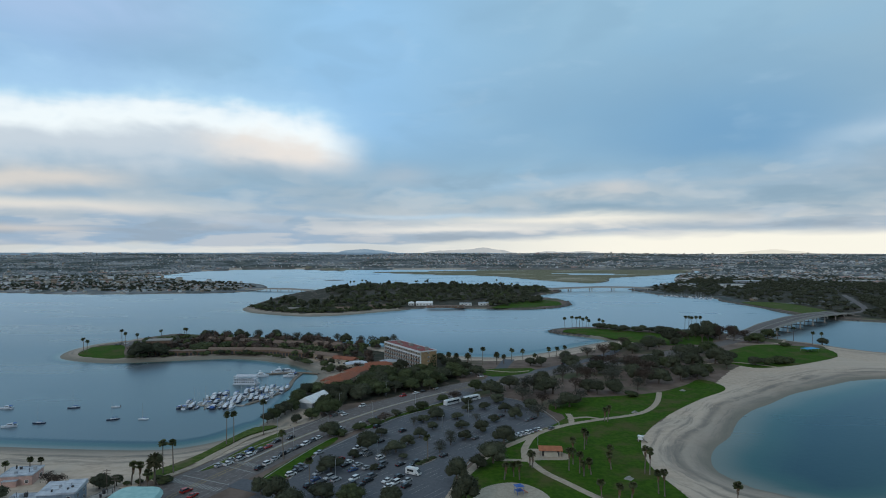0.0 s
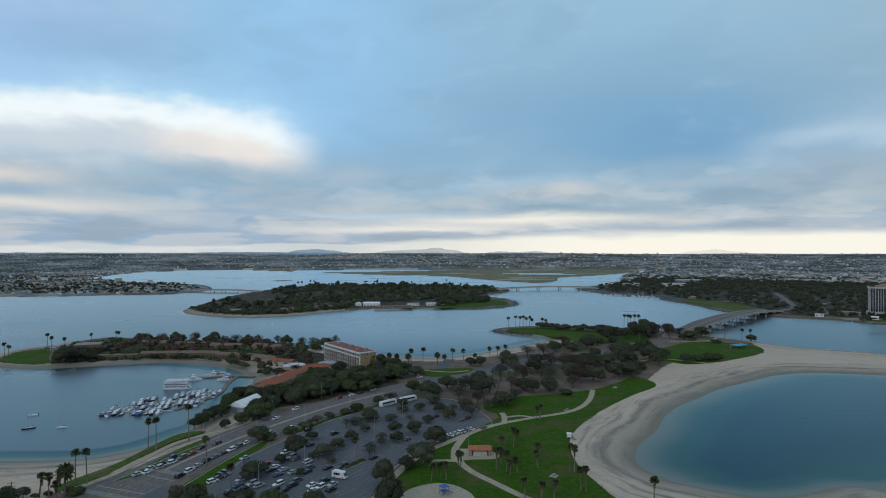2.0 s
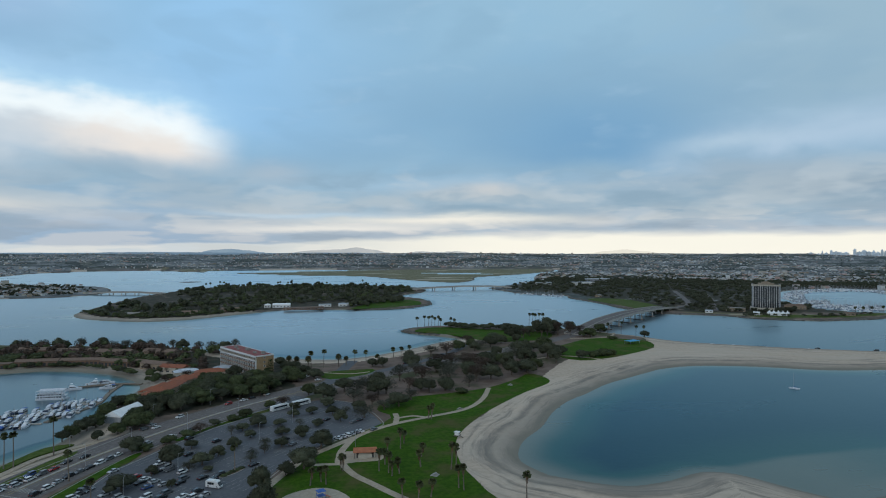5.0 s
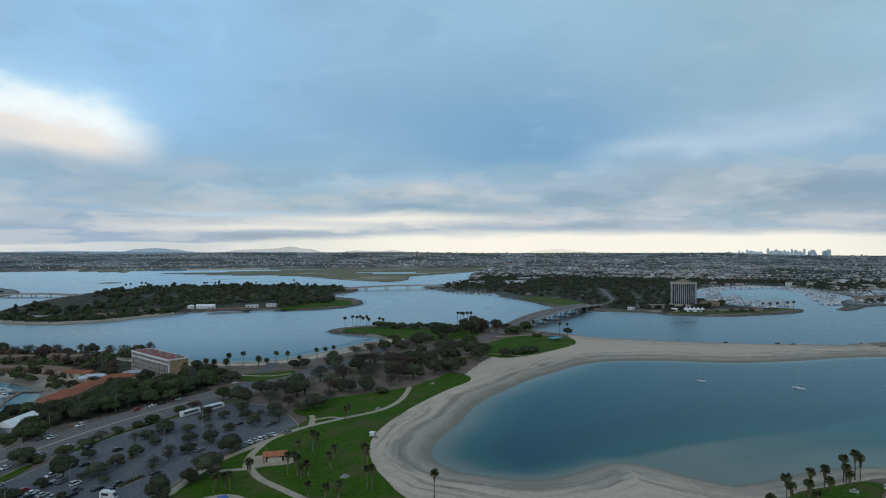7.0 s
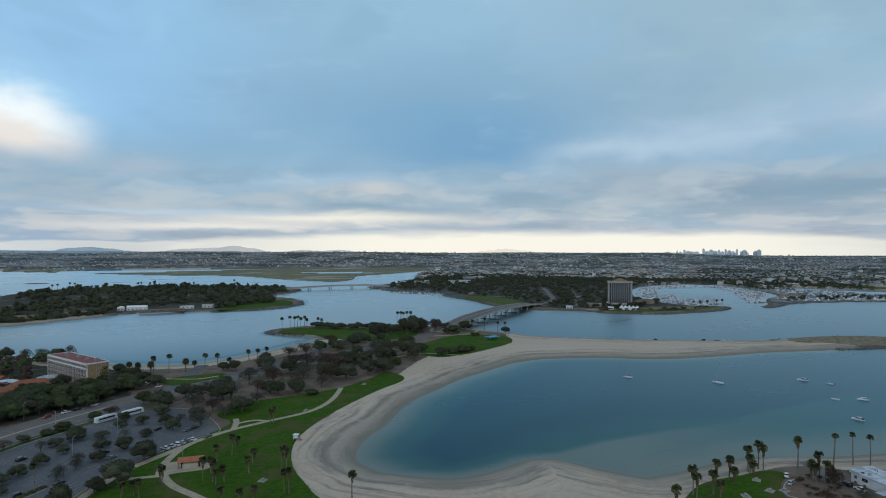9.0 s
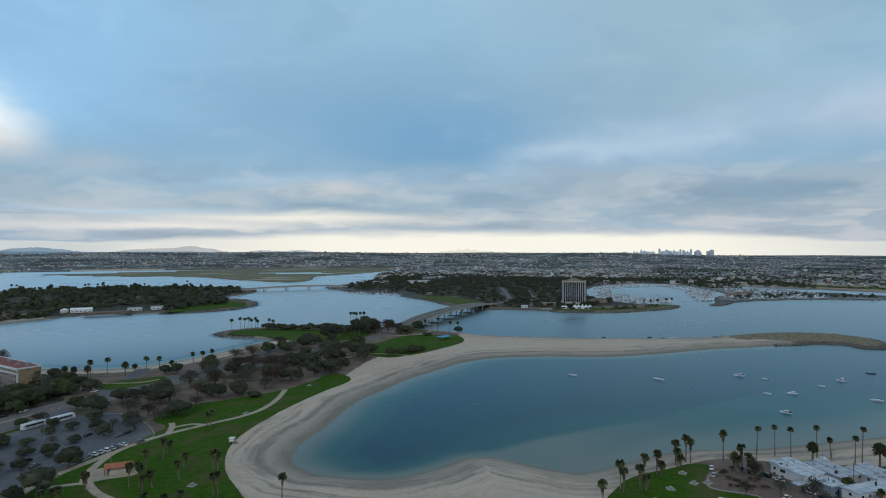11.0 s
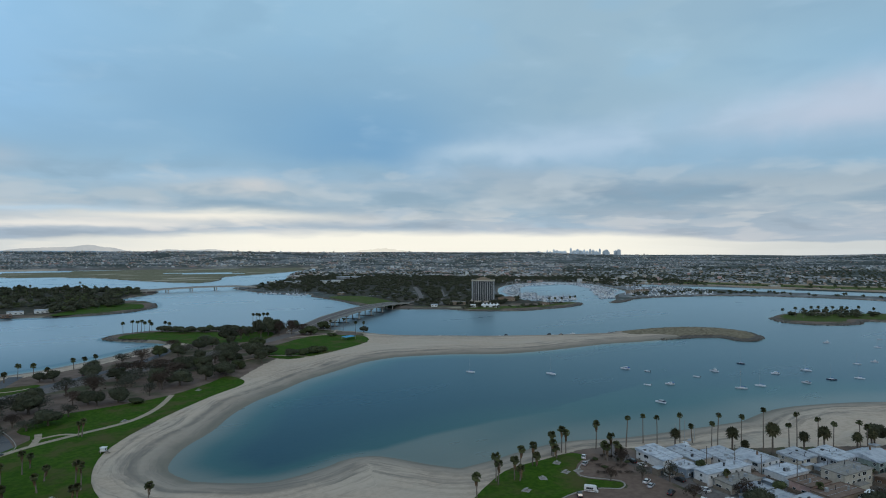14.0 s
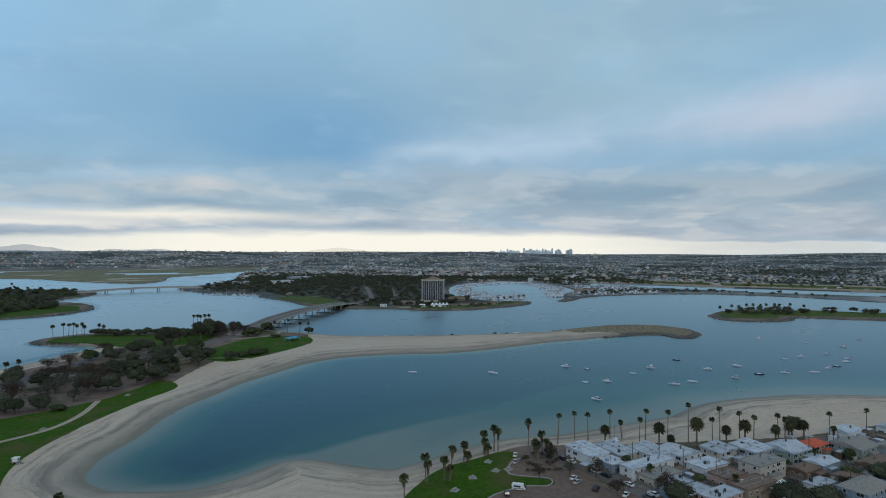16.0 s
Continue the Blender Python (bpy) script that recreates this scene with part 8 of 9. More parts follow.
# ---- boats ----
def hull_mesh(l, w, h, name="hull", mat="gelcoat"):
    """A pointed hull, wider amidships, flared to the deck."""
    n, s = 9, Shape()
    v, f = [], []
    for i in range(n):
        x = -l / 2 + l * i / (n - 1)
        q = i / (n - 1)
        half = w / 2 * (0.82 + 0.18 * math.sin(math.pi * min(1, q * 1.3))) * (1 - max(0, q - 0.45) ** 2 / 0.3025) ** 0.9 if q < 0.999 else 0.02
        sheer = h + 0.25 * h * q * q
        v += [(x, -half, sheer), (x, -half * 0.72, -0.25), (x, half * 0.72, -0.25), (x, half, sheer)]
    for i in range(n - 1):
        k = 4 * i
        f += [(k, k + 1, k + 5, k + 4), (k + 1, k + 2, k + 6, k + 5), (k + 2, k + 3, k + 7, k + 6), (k + 3, k, k + 4, k + 7)]
    f += [(0, 3, 2, 1), (4 * n - 4, 4 * n - 3, 4 * n - 2, 4 * n - 1)]
    return s.put(v, f).mesh(name, MAT[mat])


SAIL_HULL, BLUE_HULL, MOTOR_HULL, SKIFF_HULL = hull_mesh(8.5, 2.7, 0.9), hull_mesh(8.5, 2.7, 0.9, mat="navy_hull"), hull_mesh(10, 3.4, 1.2), hull_mesh(5, 1.9, 0.6)
SAIL_CABIN = profile([(-1.6, 0.9), (2.0, 1.0), (1.4, 1.4), (-1.6, 1.45)], 1.7, 0.2).mesh("cabin", MAT["gelcoat"])
SAIL_COVER = Shape().tube([(0.4, 0, 2.1), (-3.2, 0, 2.0)], [0.2, 0.14], 8).mesh("sail_cover", MAT["blue_canvas"])
PALE_COVER = Shape().tube([(0.4, 0, 2.1), (-3.2, 0, 2.0)], [0.2, 0.14], 8).mesh("sail_cover", MAT["canvas"])
MAST = Shape().tube([(0.6, 0, 0.9), (0.6, 0, 11.0)], [0.11, 0.07], 7).box(0.52, 0.68, -1.0, 1.0, 6.2, 6.28).mesh("mast", MAT["steel"])
MOTOR_CABIN = profile([(-2.6, 1.2), (2.4, 1.4), (1.2, 2.3), (0.9, 2.5), (-2.6, 2.6)], 2.7, 0.25).mesh("cabin", MAT["gelcoat"])
MOTOR_GLASS = profile([(-2.2, 1.75), (1.75, 1.8), (1.1, 2.25), (-2.2, 2.3)], 2.62, 0.08).mesh("cabin_glass", MAT["glass"])
FLY = Shape().box(-2.2, 0.4, -1.1, 1.1, 2.55, 3.1).box(-2.0, -0.4, -1.15, 1.15, 4.1, 4.2).mesh("flybridge", MAT["canvas"])
COVER = profile([(-4.6, 1.2), (1.0, 1.35), (0.4, 2.3), (-4.4, 2.2)], 2.9, 0.5).mesh("boat_cover", MAT["blue_canvas"])
BLUE_MOTOR_HULL = hull_mesh(10, 3.4, 1.2, mat="navy_hull")
COCKPIT = Shape().box(-4.5, -2.75, -1.2, 1.2, 1.16, 1.3).mesh("cockpit", MAT["dark"])
AWNING = Shape().prism(wind_up([(-4.7, -1.35), (-2.5, -1.45), (-2.5, 1.45), (-4.7, 1.35)]), 2.6, 2.72).mesh("awning", MAT["blue_canvas"])
DARK_COVER = profile([(-4.6, 1.2), (1.0, 1.35), (0.4, 2.3), (-4.4, 2.2)], 2.9, 0.5).mesh("boat_cover", MAT["navy_hull"])
OUTBOARD = Shape().box(-2.75, -2.4, -0.2, 0.2, 0.1, 1.1).mesh("outboard_motor", MAT["dark"])
BENCH = Shape().box(-0.6, -0.2, -0.75, 0.75, 0.35, 0.62).box(0.8, 1.15, -0.55, 0.55, 0.4, 0.68).mesh("bench", MAT["wood"])


def sailboat(x, y, turn, group, size=1.0, cover=True):
    t = thing("sailing_boat", pose(x, y, 0.02, 0, 0, turn), "white sailing boat at its mooring with a bare mast" if size >= 0.95 else "small sailing boat with a furled sail", "boat", group)
    for name, me in (("hull", SAIL_HULL if rnd.random() < 0.75 else BLUE_HULL), ("cabin", SAIL_CABIN), ("mast", MAST), ("sail_cover", SAIL_COVER if cover else PALE_COVER)):
        part(name, me, None, t).scale = (size * 0.95, size * 0.85, size * (1.2 if name == "mast" else 0.85))


def motorboat(x, y, turn, group, size=1.0, dark=0.0):
    k = rnd.random()
    t = thing("motor_boat", pose(x, y, 0.02, 0, 0, turn), "white motor cruiser with dark cabin windows", "boat", group)
    hull = BLUE_MOTOR_HULL if (7.3 * k) % 1 < dark else MOTOR_HULL
    if k < 0.3:
        extra = (("flybridge", FLY), ("cockpit", COCKPIT))
    elif k < 0.78:
        extra = (("boat_cover", COVER if k < 0.54 else DARK_COVER),)
    else:
        extra = (("cockpit", COCKPIT), ("awning", AWNING))
    for name, me in (("hull", hull), ("cabin", MOTOR_CABIN), ("cabin_glass", MOTOR_GLASS)) + extra:
        part(name, me, None, t).scale = (size, size, size)


def skiff(x, y, turn, group):
    t = thing("open_boat", pose(x, y, 0.02, 0, 0, turn), "small open boat with an outboard motor", "boat", group)
    for name, me in (("hull", SKIFF_HULL), ("bench", BENCH), ("outboard_motor", OUTBOARD)):
        part(name, me, None, t)


MOORED = [(337.2, 351.2, "s"), (383.5, 313.1, "s"), (446.3, 296.9, "m"), (452.4, 281.2, "k"), (413.9, 250.6, "k"), (428.7, 243.7, "m"), (466.3, 248.7, "k"), (495.6, 253.6, "m"), (542.7, 260.2, "s"), (457.9, 209.8, "s"), (476.1, 207, "s"), (526.4, 223.8, "m"), (557.7, 217.1, "s"), (512.4, 195.1, "m"), (538.5, 190.4, "s"),
          (721.2, 276.5, "m"), (620.3, 207.8, "s"), (642.7, 204.2, "m"), (560, 181.3, "s"), (580.8, 169.2, "s"), (676.1, 196.4, "m"), (606.1, 168.6, "m"), (619.3, 167.8, "s"), (648.9, 171.5, "s"), (733.5, 202.8, "m"), (804.1, 212.8, "m"), (381.3, 215.5, "m"), (731.6, 236.1, "s"), (794.1, 258.1, "k"), (665.7, 175.9, "m")]
for x, y, k in MOORED:
    {"s": sailboat, "m": motorboat, "k": skiff}[k](x, y, 118 + rnd.uniform(-18, 18), "boats moored in the basin", *(() if k == "k" else (rnd.uniform(0.55, 0.72) if k == "m" else rnd.uniform(0.72, 0.98),)))
for x, y, k in [(-226.2, 314.7, "m"), (-214.9, 320.9, "s"), (-215.9, 352.4, "s"), (-179.6, 328.3, "s"), (-163.6, 329.1, "s"), (-192.7, 354.6, "k"), (-254.1, 350.6, "m"), (-268.4, 326.9, "s")]:
    {"s": sailboat, "m": motorboat, "k": skiff}[k](x, y, 200 + rnd.uniform(-15, 15), "boats moored in the cove", *(() if k == "k" else (rnd.uniform(0.65, 0.8),)))
# cove marina: floating docks with boats either side
for k, (x0, x1, y) in enumerate([(-155.4, -118.6, 358.5), (-147.1, -107.3, 378.4), (-130.1, -103.6, 398.7)]):
    d = thing("floating_dock", pose(0, 0, 0), "grey floating dock with finger piers", "dock", "marina docks")
    part("walkway", Shape().box(x0, x1, y - 1.0, y + 1.0, -0.2, 0.5), MAT["concrete"], d)
    n = int((x1 - x0) / 6.6)
    for i in range(n):
        x = x0 + 3 + 6.6 * i
        for s in (-1, 1):
            part("finger_pier", Shape().box(x - 0.45, x + 0.45, *sorted((y + s * 1.0, y + s * 7.6)), -0.2, 0.45), MAT["concrete"], d)
            part("pile", Shape().tube([(x, y + s * 7.5, -3), (x, y + s * 7.5, 2.6)], [0.18, 0.18], 7), MAT["wood"], d)
            for side in (-1.75, 1.75):
                if rnd.random() < 0.93:
                    q = rnd.random()
                    spot = (x + side, y + s * 5.6, 90 * s + (180 if rnd.random() < 0.3 else 0), "boats in the cove marina", rnd.uniform(0.66, 0.9))
                    if q < 0.72:
                        motorboat(*spot, dark=0.3)
                    else:
                        sailboat(*spot)
d = thing("gangway", pose(0, 0, 0), "timber pier from the beach to the docks", "pier")
part("walkway", band([(-94.2, 449.9), (-107.6, 453.8), (-120.9, 451.9), (-134.1, 447.1)], 3, 0.3, 0.9), MAT["wood"], d)
part("walkway", band([(-107.6, 452.8), (-107.5, 427.3), (-104.5, 400.1), (-110.1, 380.2), (-117.7, 360.5)], 2.6, -0.1, 0.55), MAT["wood"], d)
for x, y in [(-120.9, 451.9), (-128.4, 449.4), (-115.2, 452.3), (-107.6, 442), (-107.5, 427.3)]:
    part("pile", Shape().tube([(x, y, -3), (x, y, 2.4)], [0.22, 0.22], 7), MAT["wood"], d)
for x, y in [(-126.6, 456.3), (-119, 458.8), (-134.1, 442.2), (-113.2, 441.6)]:
    motorboat(x, y, rnd.choice((10, 190)), "boats in the cove marina", 1.0)


def riverboat(x, y, turn):
    """A flat white excursion boat of three open decks."""
    t = thing("excursion_boat", pose(x, y, 0, 0, 0, turn), "white three-deck excursion boat moored at the marina", "boat")
    part("hull", Shape().prism(wind_up([(-11, -3.6), (9, -3.6), (11.5, 0), (9, 3.6), (-11, 3.6)]), -0.3, 1.3), MAT["gelcoat"], t)
    for i in range(3):
        z = 1.3 + 2.5 * i
        q = 0.5 * i
        part("deck", Shape().box(-11 + q, 9.6 - 2 * q, -3.7 + 0.1 * i, 3.7 - 0.1 * i, z + 2.3, z + 2.5), MAT["gelcoat"], t)
        if i < 2:
            part("saloon", Shape().box(-10 + q, 8 - 2 * q, -3.1, 3.1, z, z + 2.3), MAT["gelcoat"], t)
            for s in (-1, 1):
                for k in range(9):
                    u = -9 + 1.9 * k
                    part("window", Shape().box(u - 0.65, u + 0.65, s * 3.1 - 0.04, s * 3.1 + 0.04, z + 0.8, z + 1.8), MAT["glass"], t)
        for k in range(8):
            u = -10.5 + 2.7 * k
            if u < 9.4 - 2 * q:
                for s in (-1, 1):
                    part("post", Shape().box(u - 0.06, u + 0.06, s * 3.55 - 0.06, s * 3.55 + 0.06, z, z + 2.3), MAT["gelcoat"], t)
    part("wheelhouse", Shape().box(5, 8, -1.6, 1.6, 6.3, 8.6), MAT["gelcoat"], t)
    part("railing", Shape().box(-10.2, 8.4, -3.55, -3.5, 8.8, 9.7).box(-10.2, 8.4, 3.5, 3.55, 8.8, 9.7), MAT["gelcoat"], t)
    return t


riverboat(-136.8, 417.7, 0).scale = (0.8, 0.8, 0.62)


def fleet(name, points, label, turns, seed, masts=0.6, z=0.0):
    """A crowd of moored boats far off: hulls in a few colours, and masts."""
    r, m, sets = random.Random(seed), Shape(), {}
    for x, y in points:
        p, k = pose(x, y, z, 0, 0, r.choice(turns) + r.uniform(-4, 4)), r.uniform(0.65, 1.1)
        h = sets.setdefault(r.choice(("gelcoat", "gelcoat", "white", "grey_wall", "blue_wall")), Shape())
        h.put([(-5 * k, -1.5, 1.0), (2 * k, -1.6, 1.0), (5.5 * k, 0, 1.3), (2 * k, 1.6, 1.0), (-5 * k, 1.5, 1.0), (-5 * k, -1.2, -0.2), (2 * k, -1.2, -0.2), (4.6 * k, 0, -0.2), (2 * k, 1.2, -0.2), (-5 * k, 1.2, -0.2)],
              [(0, 1, 2, 3, 4), (5, 6, 1, 0), (6, 7, 2, 1), (7, 8, 3, 2), (8, 9, 4, 3), (9, 5, 0, 4)], p)
        h.prism([(-3 * k, -1.1), (1.6 * k, -1.0), (1.6 * k, 1.0), (-3 * k, 1.1)], 1.0, r.uniform(1.5, 2.8), p, 0.15)
        if r.random() < masts:
            m.tube([p @ Vector((0.6, 0, 1)), p @ Vector((0.6, 0, r.uniform(9, 14)))], [0.13, 0.09], 5)
    top = thing(name, pose(0, 0, 0), label, "boats", kind="stuff")
    for c, h in sets.items():
        part("hulls", h, MAT[c], top)
    if m.v:
        part("masts", m, MAT["steel"], top, "thin grey masts")


BASIN_ROWS = [[(814.4, 790), (817.9, 859.9), (861.3, 951), (893.3, 989.3), (953.3, 959.9), (889, 895.2), (949, 854.2), (903.7, 798.1), (841.5, 764)], [(894, 1006.9), (999, 1125.9), (1119.6, 1231.9), (1266, 1269.2), (1317.9, 1176.9), (1265.4, 1127.4), (1207.9, 1181.5), (1104.2, 1169.7), (1010.1, 1085.5), (930.8, 993.5)], [(1246.5, 1039.1), (1301.1, 1168.5), (1253.4, 1156.5), (1173.3, 1019.2), (1050.9, 887.3), (945, 772.3), (982.3, 775.4), (1073.8, 853.5), (1167.1, 921.6)]]
for i, ring in enumerate(BASIN_ROWS):
    fleet("marina_boats", scatter(ring, (330, 400, 380)[i], 30 + i, 4.2), "crowded white yachts at the far marina", (40, 220, 130), 40 + i)
fleet("marina_boats", scatter([(448, 1258.4), (506.6, 1205.1), (524.9, 1194.2), (500.8, 1136.3), (472, 1188.5), (433.3, 1250.8)], 42, 36, 6.5), "yachts moored below the far bridge", (60, 240), 50)
fleet("boatyard_boats", [p for p in scatter([(1039.7, 805.3), (1038.3, 742.3), (1105.1, 681.7), (1174.0, 684.9), (1329.0, 795.5), (1366.8, 954.0), (1314.5, 1022.1)], 330, 37, 6.0) if lie([p[0]], [p[1]])[0][0] > 2.3], "yachts and motor boats laid up in the boatyard", (40, 130, 220), 51, 0.45, LAND + 0.2)
fleet("beached_boats", [(320 + rnd.uniform(-6, 6), 154 + rnd.uniform(-5, 5)) for _ in range(7)], "small white boats drawn up on the beach", (20, 70, 130), 60, 0.3)

# ---- far shore: houses, trees, hills and the city ----
def sown(count, seed, near, far, a0, a1, keep=None, avoid=()):
    """Points over the far land, evenly by how they are seen, not on water."""
    rng = np.random.default_rng(seed)
    a = np.radians(rng.uniform(a0, a1, count * 3))
    r = near + (far - near) * rng.uniform(0, 1, count * 3) ** 1.15
    x, y = HUB[0] + r * np.sin(a), HUB[1] + r * np.cos(a)
    ok = inside(x, y, LANDS[2][0]) & ~inside(x, y, RIVER)
    for ring in avoid:
        ok &= ~inside(x, y, ring)
    x, y = x[ok][:count], y[ok][:count]
    return x, y


def built(x, y):
    """How closely built the far land is: streets of houses over 0, groves and canyons under."""
    dx, dy = x - HUB[0], y - HUB[1]
    r, a = math.hypot(dx, dy), math.atan2(dx, dy)
    return noise.noise((a * 7.0, r * 0.0042, 3.1)) + 0.6 * noise.noise((a * 26.0, r * 0.011, 7.7))


def town(name, x, y, seed, label, size=(9, 18), roofs=None, tall=0.05, sheds=0.035):
    """Small houses with pitched roofs and some long flat-roofed blocks, walls and roofs in meshes by colour."""
    r = random.Random(seed)
    z = lie(x, y)[0]
    sets = {}
    for px, py, pz in zip(x, y, z):
        if pz < 1.0 or built(px, py) < r.uniform(-0.4, 0.3):
            continue
        q = math.hypot(px - HUB[0], py - HUB[1])
        k = 0.62 if q < 1900 else 0.5 if q < 2800 else 0.42
        l, w, h = k * r.uniform(*size), k * r.uniform(7, 12), k * r.uniform(3.0, 6.5)
        turn = 65 * round(2 * noise.noise((px * 0.0016, py * 0.0016, 5.5))) + r.choice((20, 110)) + r.uniform(-8, 8)
        p = pose(px, py, pz, 0, 0, turn)
        # mostly pale walls and roofs, making up for the missing haze
        wall = r.choice(("cream", "house_white", "cream", "tan", "house_white", "pink_wall"))
        if r.random() < sheds:
            l, w, h = k * r.uniform(30, 75), k * r.uniform(16, 30), k * r.uniform(6, 10)
            sets.setdefault(wall, Shape()).box(-l / 2, l / 2, -w / 2, w / 2, -4, h, p)
            sets.setdefault(r.choice(("roof_pale", "roof_pale", "roof_grey")), Shape()).box(-l / 2 - 0.4, l / 2 + 0.4, -w / 2 - 0.4, w / 2 + 0.4, h, h + 0.5, p)
            continue
        if r.random() < tall:
            l, w, h = l * 1.9, w * 1.6, k * r.uniform(9, 20)
        sets.setdefault(wall, Shape()).box(-l / 2, l / 2, -w / 2, w / 2, -3, h, p)
        sets.setdefault(r.choice(roofs or ("roof_grey", "roof_brown", "roof_grey", "roof_pale", "roof_white", "roof_pale")), Shape()).gable(-l / 2, l / 2, -w / 2, w / 2, h, w * 0.22, 0.3, p)
    top = thing(name, pose(0, 0, 0), label, "houses", kind="stuff")
    for k, s in sets.items():
        part("roofs" if k.startswith("roof") else "walls", s, MAT[k], top)


PARKLAND = [EAST_WOOD, [(1319.8, 641.9), (1399.7, 481.3), (1475.4, 342.8), (1691.4, 22.6), (1805.1, 69.4), (1672.5, 467.9), (1520.8, 872.6), (1402.8, 1074.3), (1304.1, 1008.3)]]
BASIN_WOOD = [(1103.9, 1130.9), (1239.4, 1108.5), (1379.6, 1036.6), (1465.7, 915.9), (1608.9, 970.4), (1677.2, 1223.7), (1575.8, 1422.2), (1344.8, 1439.1), (1155.3, 1273.0)]
GREENS = [[(1674.9, 492.1), (1549.1, 875.4), (1451.9, 1069.9), (1545, 1157.9), (1694.3, 962.3), (1847.5, 572.6), (1904.1, 236.3), (1815, 175.3)]]
for i, (a0, a1, near, far, n) in enumerate([(-48, -8, 1850, 4700, 4600), (-8, 18, 1900, 4750, 4200), (18, 45, 1700, 4750, 4600), (45, 84, 1600, 4750, 4200)]):
    x, y = sown(n, 60 + i, near, far, a0, a1, avoid=PARKLAND + GREENS)
    town("far_town", x, y, 70 + i, "crowded small houses on the far slopes", sheds=(0.03, 0.06, 0.07, 0.03)[i])
    x, y = sown(int(n * (1.7, 1.4, 1.5, 2.6)[i]), 80 + i, near, 4650, a0, a1, avoid=PARKLAND[1:] + GREENS)
    z = lie(x, y)[0]
    q = random.Random(95 + i)
    ok = np.array([h > 1.0 and built(px, py) < q.uniform(-0.3, (0.4, 0.4, 0.5, 0.8)[i]) for px, py, h in zip(x, y, z)])
    x, y, z = x[ok], y[ok], z[ok]
    # trees past this range take the leaf colour with haze mixed in
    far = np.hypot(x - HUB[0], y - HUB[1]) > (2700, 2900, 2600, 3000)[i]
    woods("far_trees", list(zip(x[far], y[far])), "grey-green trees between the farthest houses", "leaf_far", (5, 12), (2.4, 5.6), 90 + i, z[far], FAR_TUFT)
    woods("far_trees", list(zip(x[~far], y[~far])), "dark trees among the far houses", "leaf", (6, 14), (2.8, 7.0), 190 + i, z[~far], FAR_TUFT)
# the crowded spit across the bay
x, y = sown(10, 1, 1500, 1600, -30, -20)
ring = [(-458, 1388), (-592.8, 1320), (-708.5, 1299.3), (-972, 1339.3), (-1369, 1366.2), (-1268.2, 1518.1), (-817.3, 1769.2), (-598.8, 1683.6), (-470, 1500)]
pts = np.array(scatter(ring, 460, 21, 10.0))
town("spit_town", pts[:, 0], pts[:, 1], 22, "houses packed along the far spit", (8, 13), ("roof_grey", "roof_white", "roof_brown", "roof_grey"), 0.0, 0.0)
woods("basin_wood", [p for p in scatter(BASIN_WOOD, 420, 27, 7.0, [RIVER]) if lie([p[0]], [p[1]])[0][0] > 1], "dark trees along the road behind the marina", "leaf", (9, 17), (6, 11), 28)
pts = np.array(scatter([(1367.7, 1064), (1507.7, 871.8), (1674.9, 492.1), (1772.6, 595.1), (1637.2, 956.8), (1492.1, 1178.1)], 40, 23, 22.0))
woods("river_trees", [tuple(p) for p in pts], "trees along the far river bank", "leaf_green", (9, 15), (6, 9), 24)
pts = np.array(scatter([(989.3, 1156.1), (1107.7, 1260.7), (1269.2, 1307.8), (1343.6, 1198.7), (1402.9, 1269.2), (1286.6, 1366.8), (1073.3, 1324.5)], 18, 25, 16.0))
town("quay_sheds", pts[:, 0], pts[:, 1], 26, "low pale sheds round the marina", (8, 14), ("roof_white", "roof_grey", "roof_brown"))
for ring in GREENS:
    tagged(new("lawn", slab(ring, 2.0, LAND + 0.12, 2).mesh("lawn", MAT["dry_lawn"])), "flat green playing fields by the river", "lawn", kind="structure")
for pts, w in (([(1329.6, 1196.8), (1462.7, 1021.5), (1552.1, 752.6), (1647.3, 479), (1805.1, 69.4)], 14), ([(1186.1, 1477.9), (1366.9, 1364.9), (1558.5, 1159), (1716.8, 787.5), (1880.6, 354.8)], 20)):
    tagged(new("levee_road", band(pts, w, -1.0, 4.6).mesh("levee_road", MAT["path"])), "pale embankment along the river", "road", kind="structure")


def ridge(name, a0, a1, dist, tops, mat, label, seed):
    """A far range of hills with a rolling top line."""
    rng = random.Random(seed)
    n, rows, s = 90, 7, Shape()
    v = []
    wob = [rng.uniform(-1, 1) for _ in range(n + 1)]
    for i in range(n + 1):
        f = i / n
        a = math.radians(a0 + (a1 - a0) * f)
        g = f * (len(tops) - 1)
        k = min(int(g), len(tops) - 2)
        u = g - k
        h = tops[k] + (tops[k + 1] - tops[k]) * (u * u * (3 - 2 * u)) + 1.6 * wob[i]
        for j in range(rows):
            q = j / (rows - 1)
            d = dist + 240 * (q - 0.5)
            v.append((HUB[0] + d * math.sin(a), HUB[1] + d * math.cos(a), -5 + (h + 5) * math.sin(math.pi * min(1, q * 0.5 + 0.06 * math.sin(i * 0.9 + j))) if q < 1 else h))
    f = [(i * rows + j, (i + 1) * rows + j, (i + 1) * rows + j + 1, i * rows + j + 1) for i in range(n) for j in range(rows - 1)]
    # a back face, down to the ground
    k = len(v)
    v += [(p[0] * 1.004, p[1] * 1.004, -5) for p in v[rows - 1::rows]]
    f += [(i * rows + rows - 1, (i + 1) * rows + rows - 1, k + i + 1, k + i) for i in range(n)]
    solo(name, s.put(v, f), MAT[mat], label, "hills", kind="structure", smooth=True)


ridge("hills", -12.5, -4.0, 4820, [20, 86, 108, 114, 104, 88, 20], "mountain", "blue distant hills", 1)
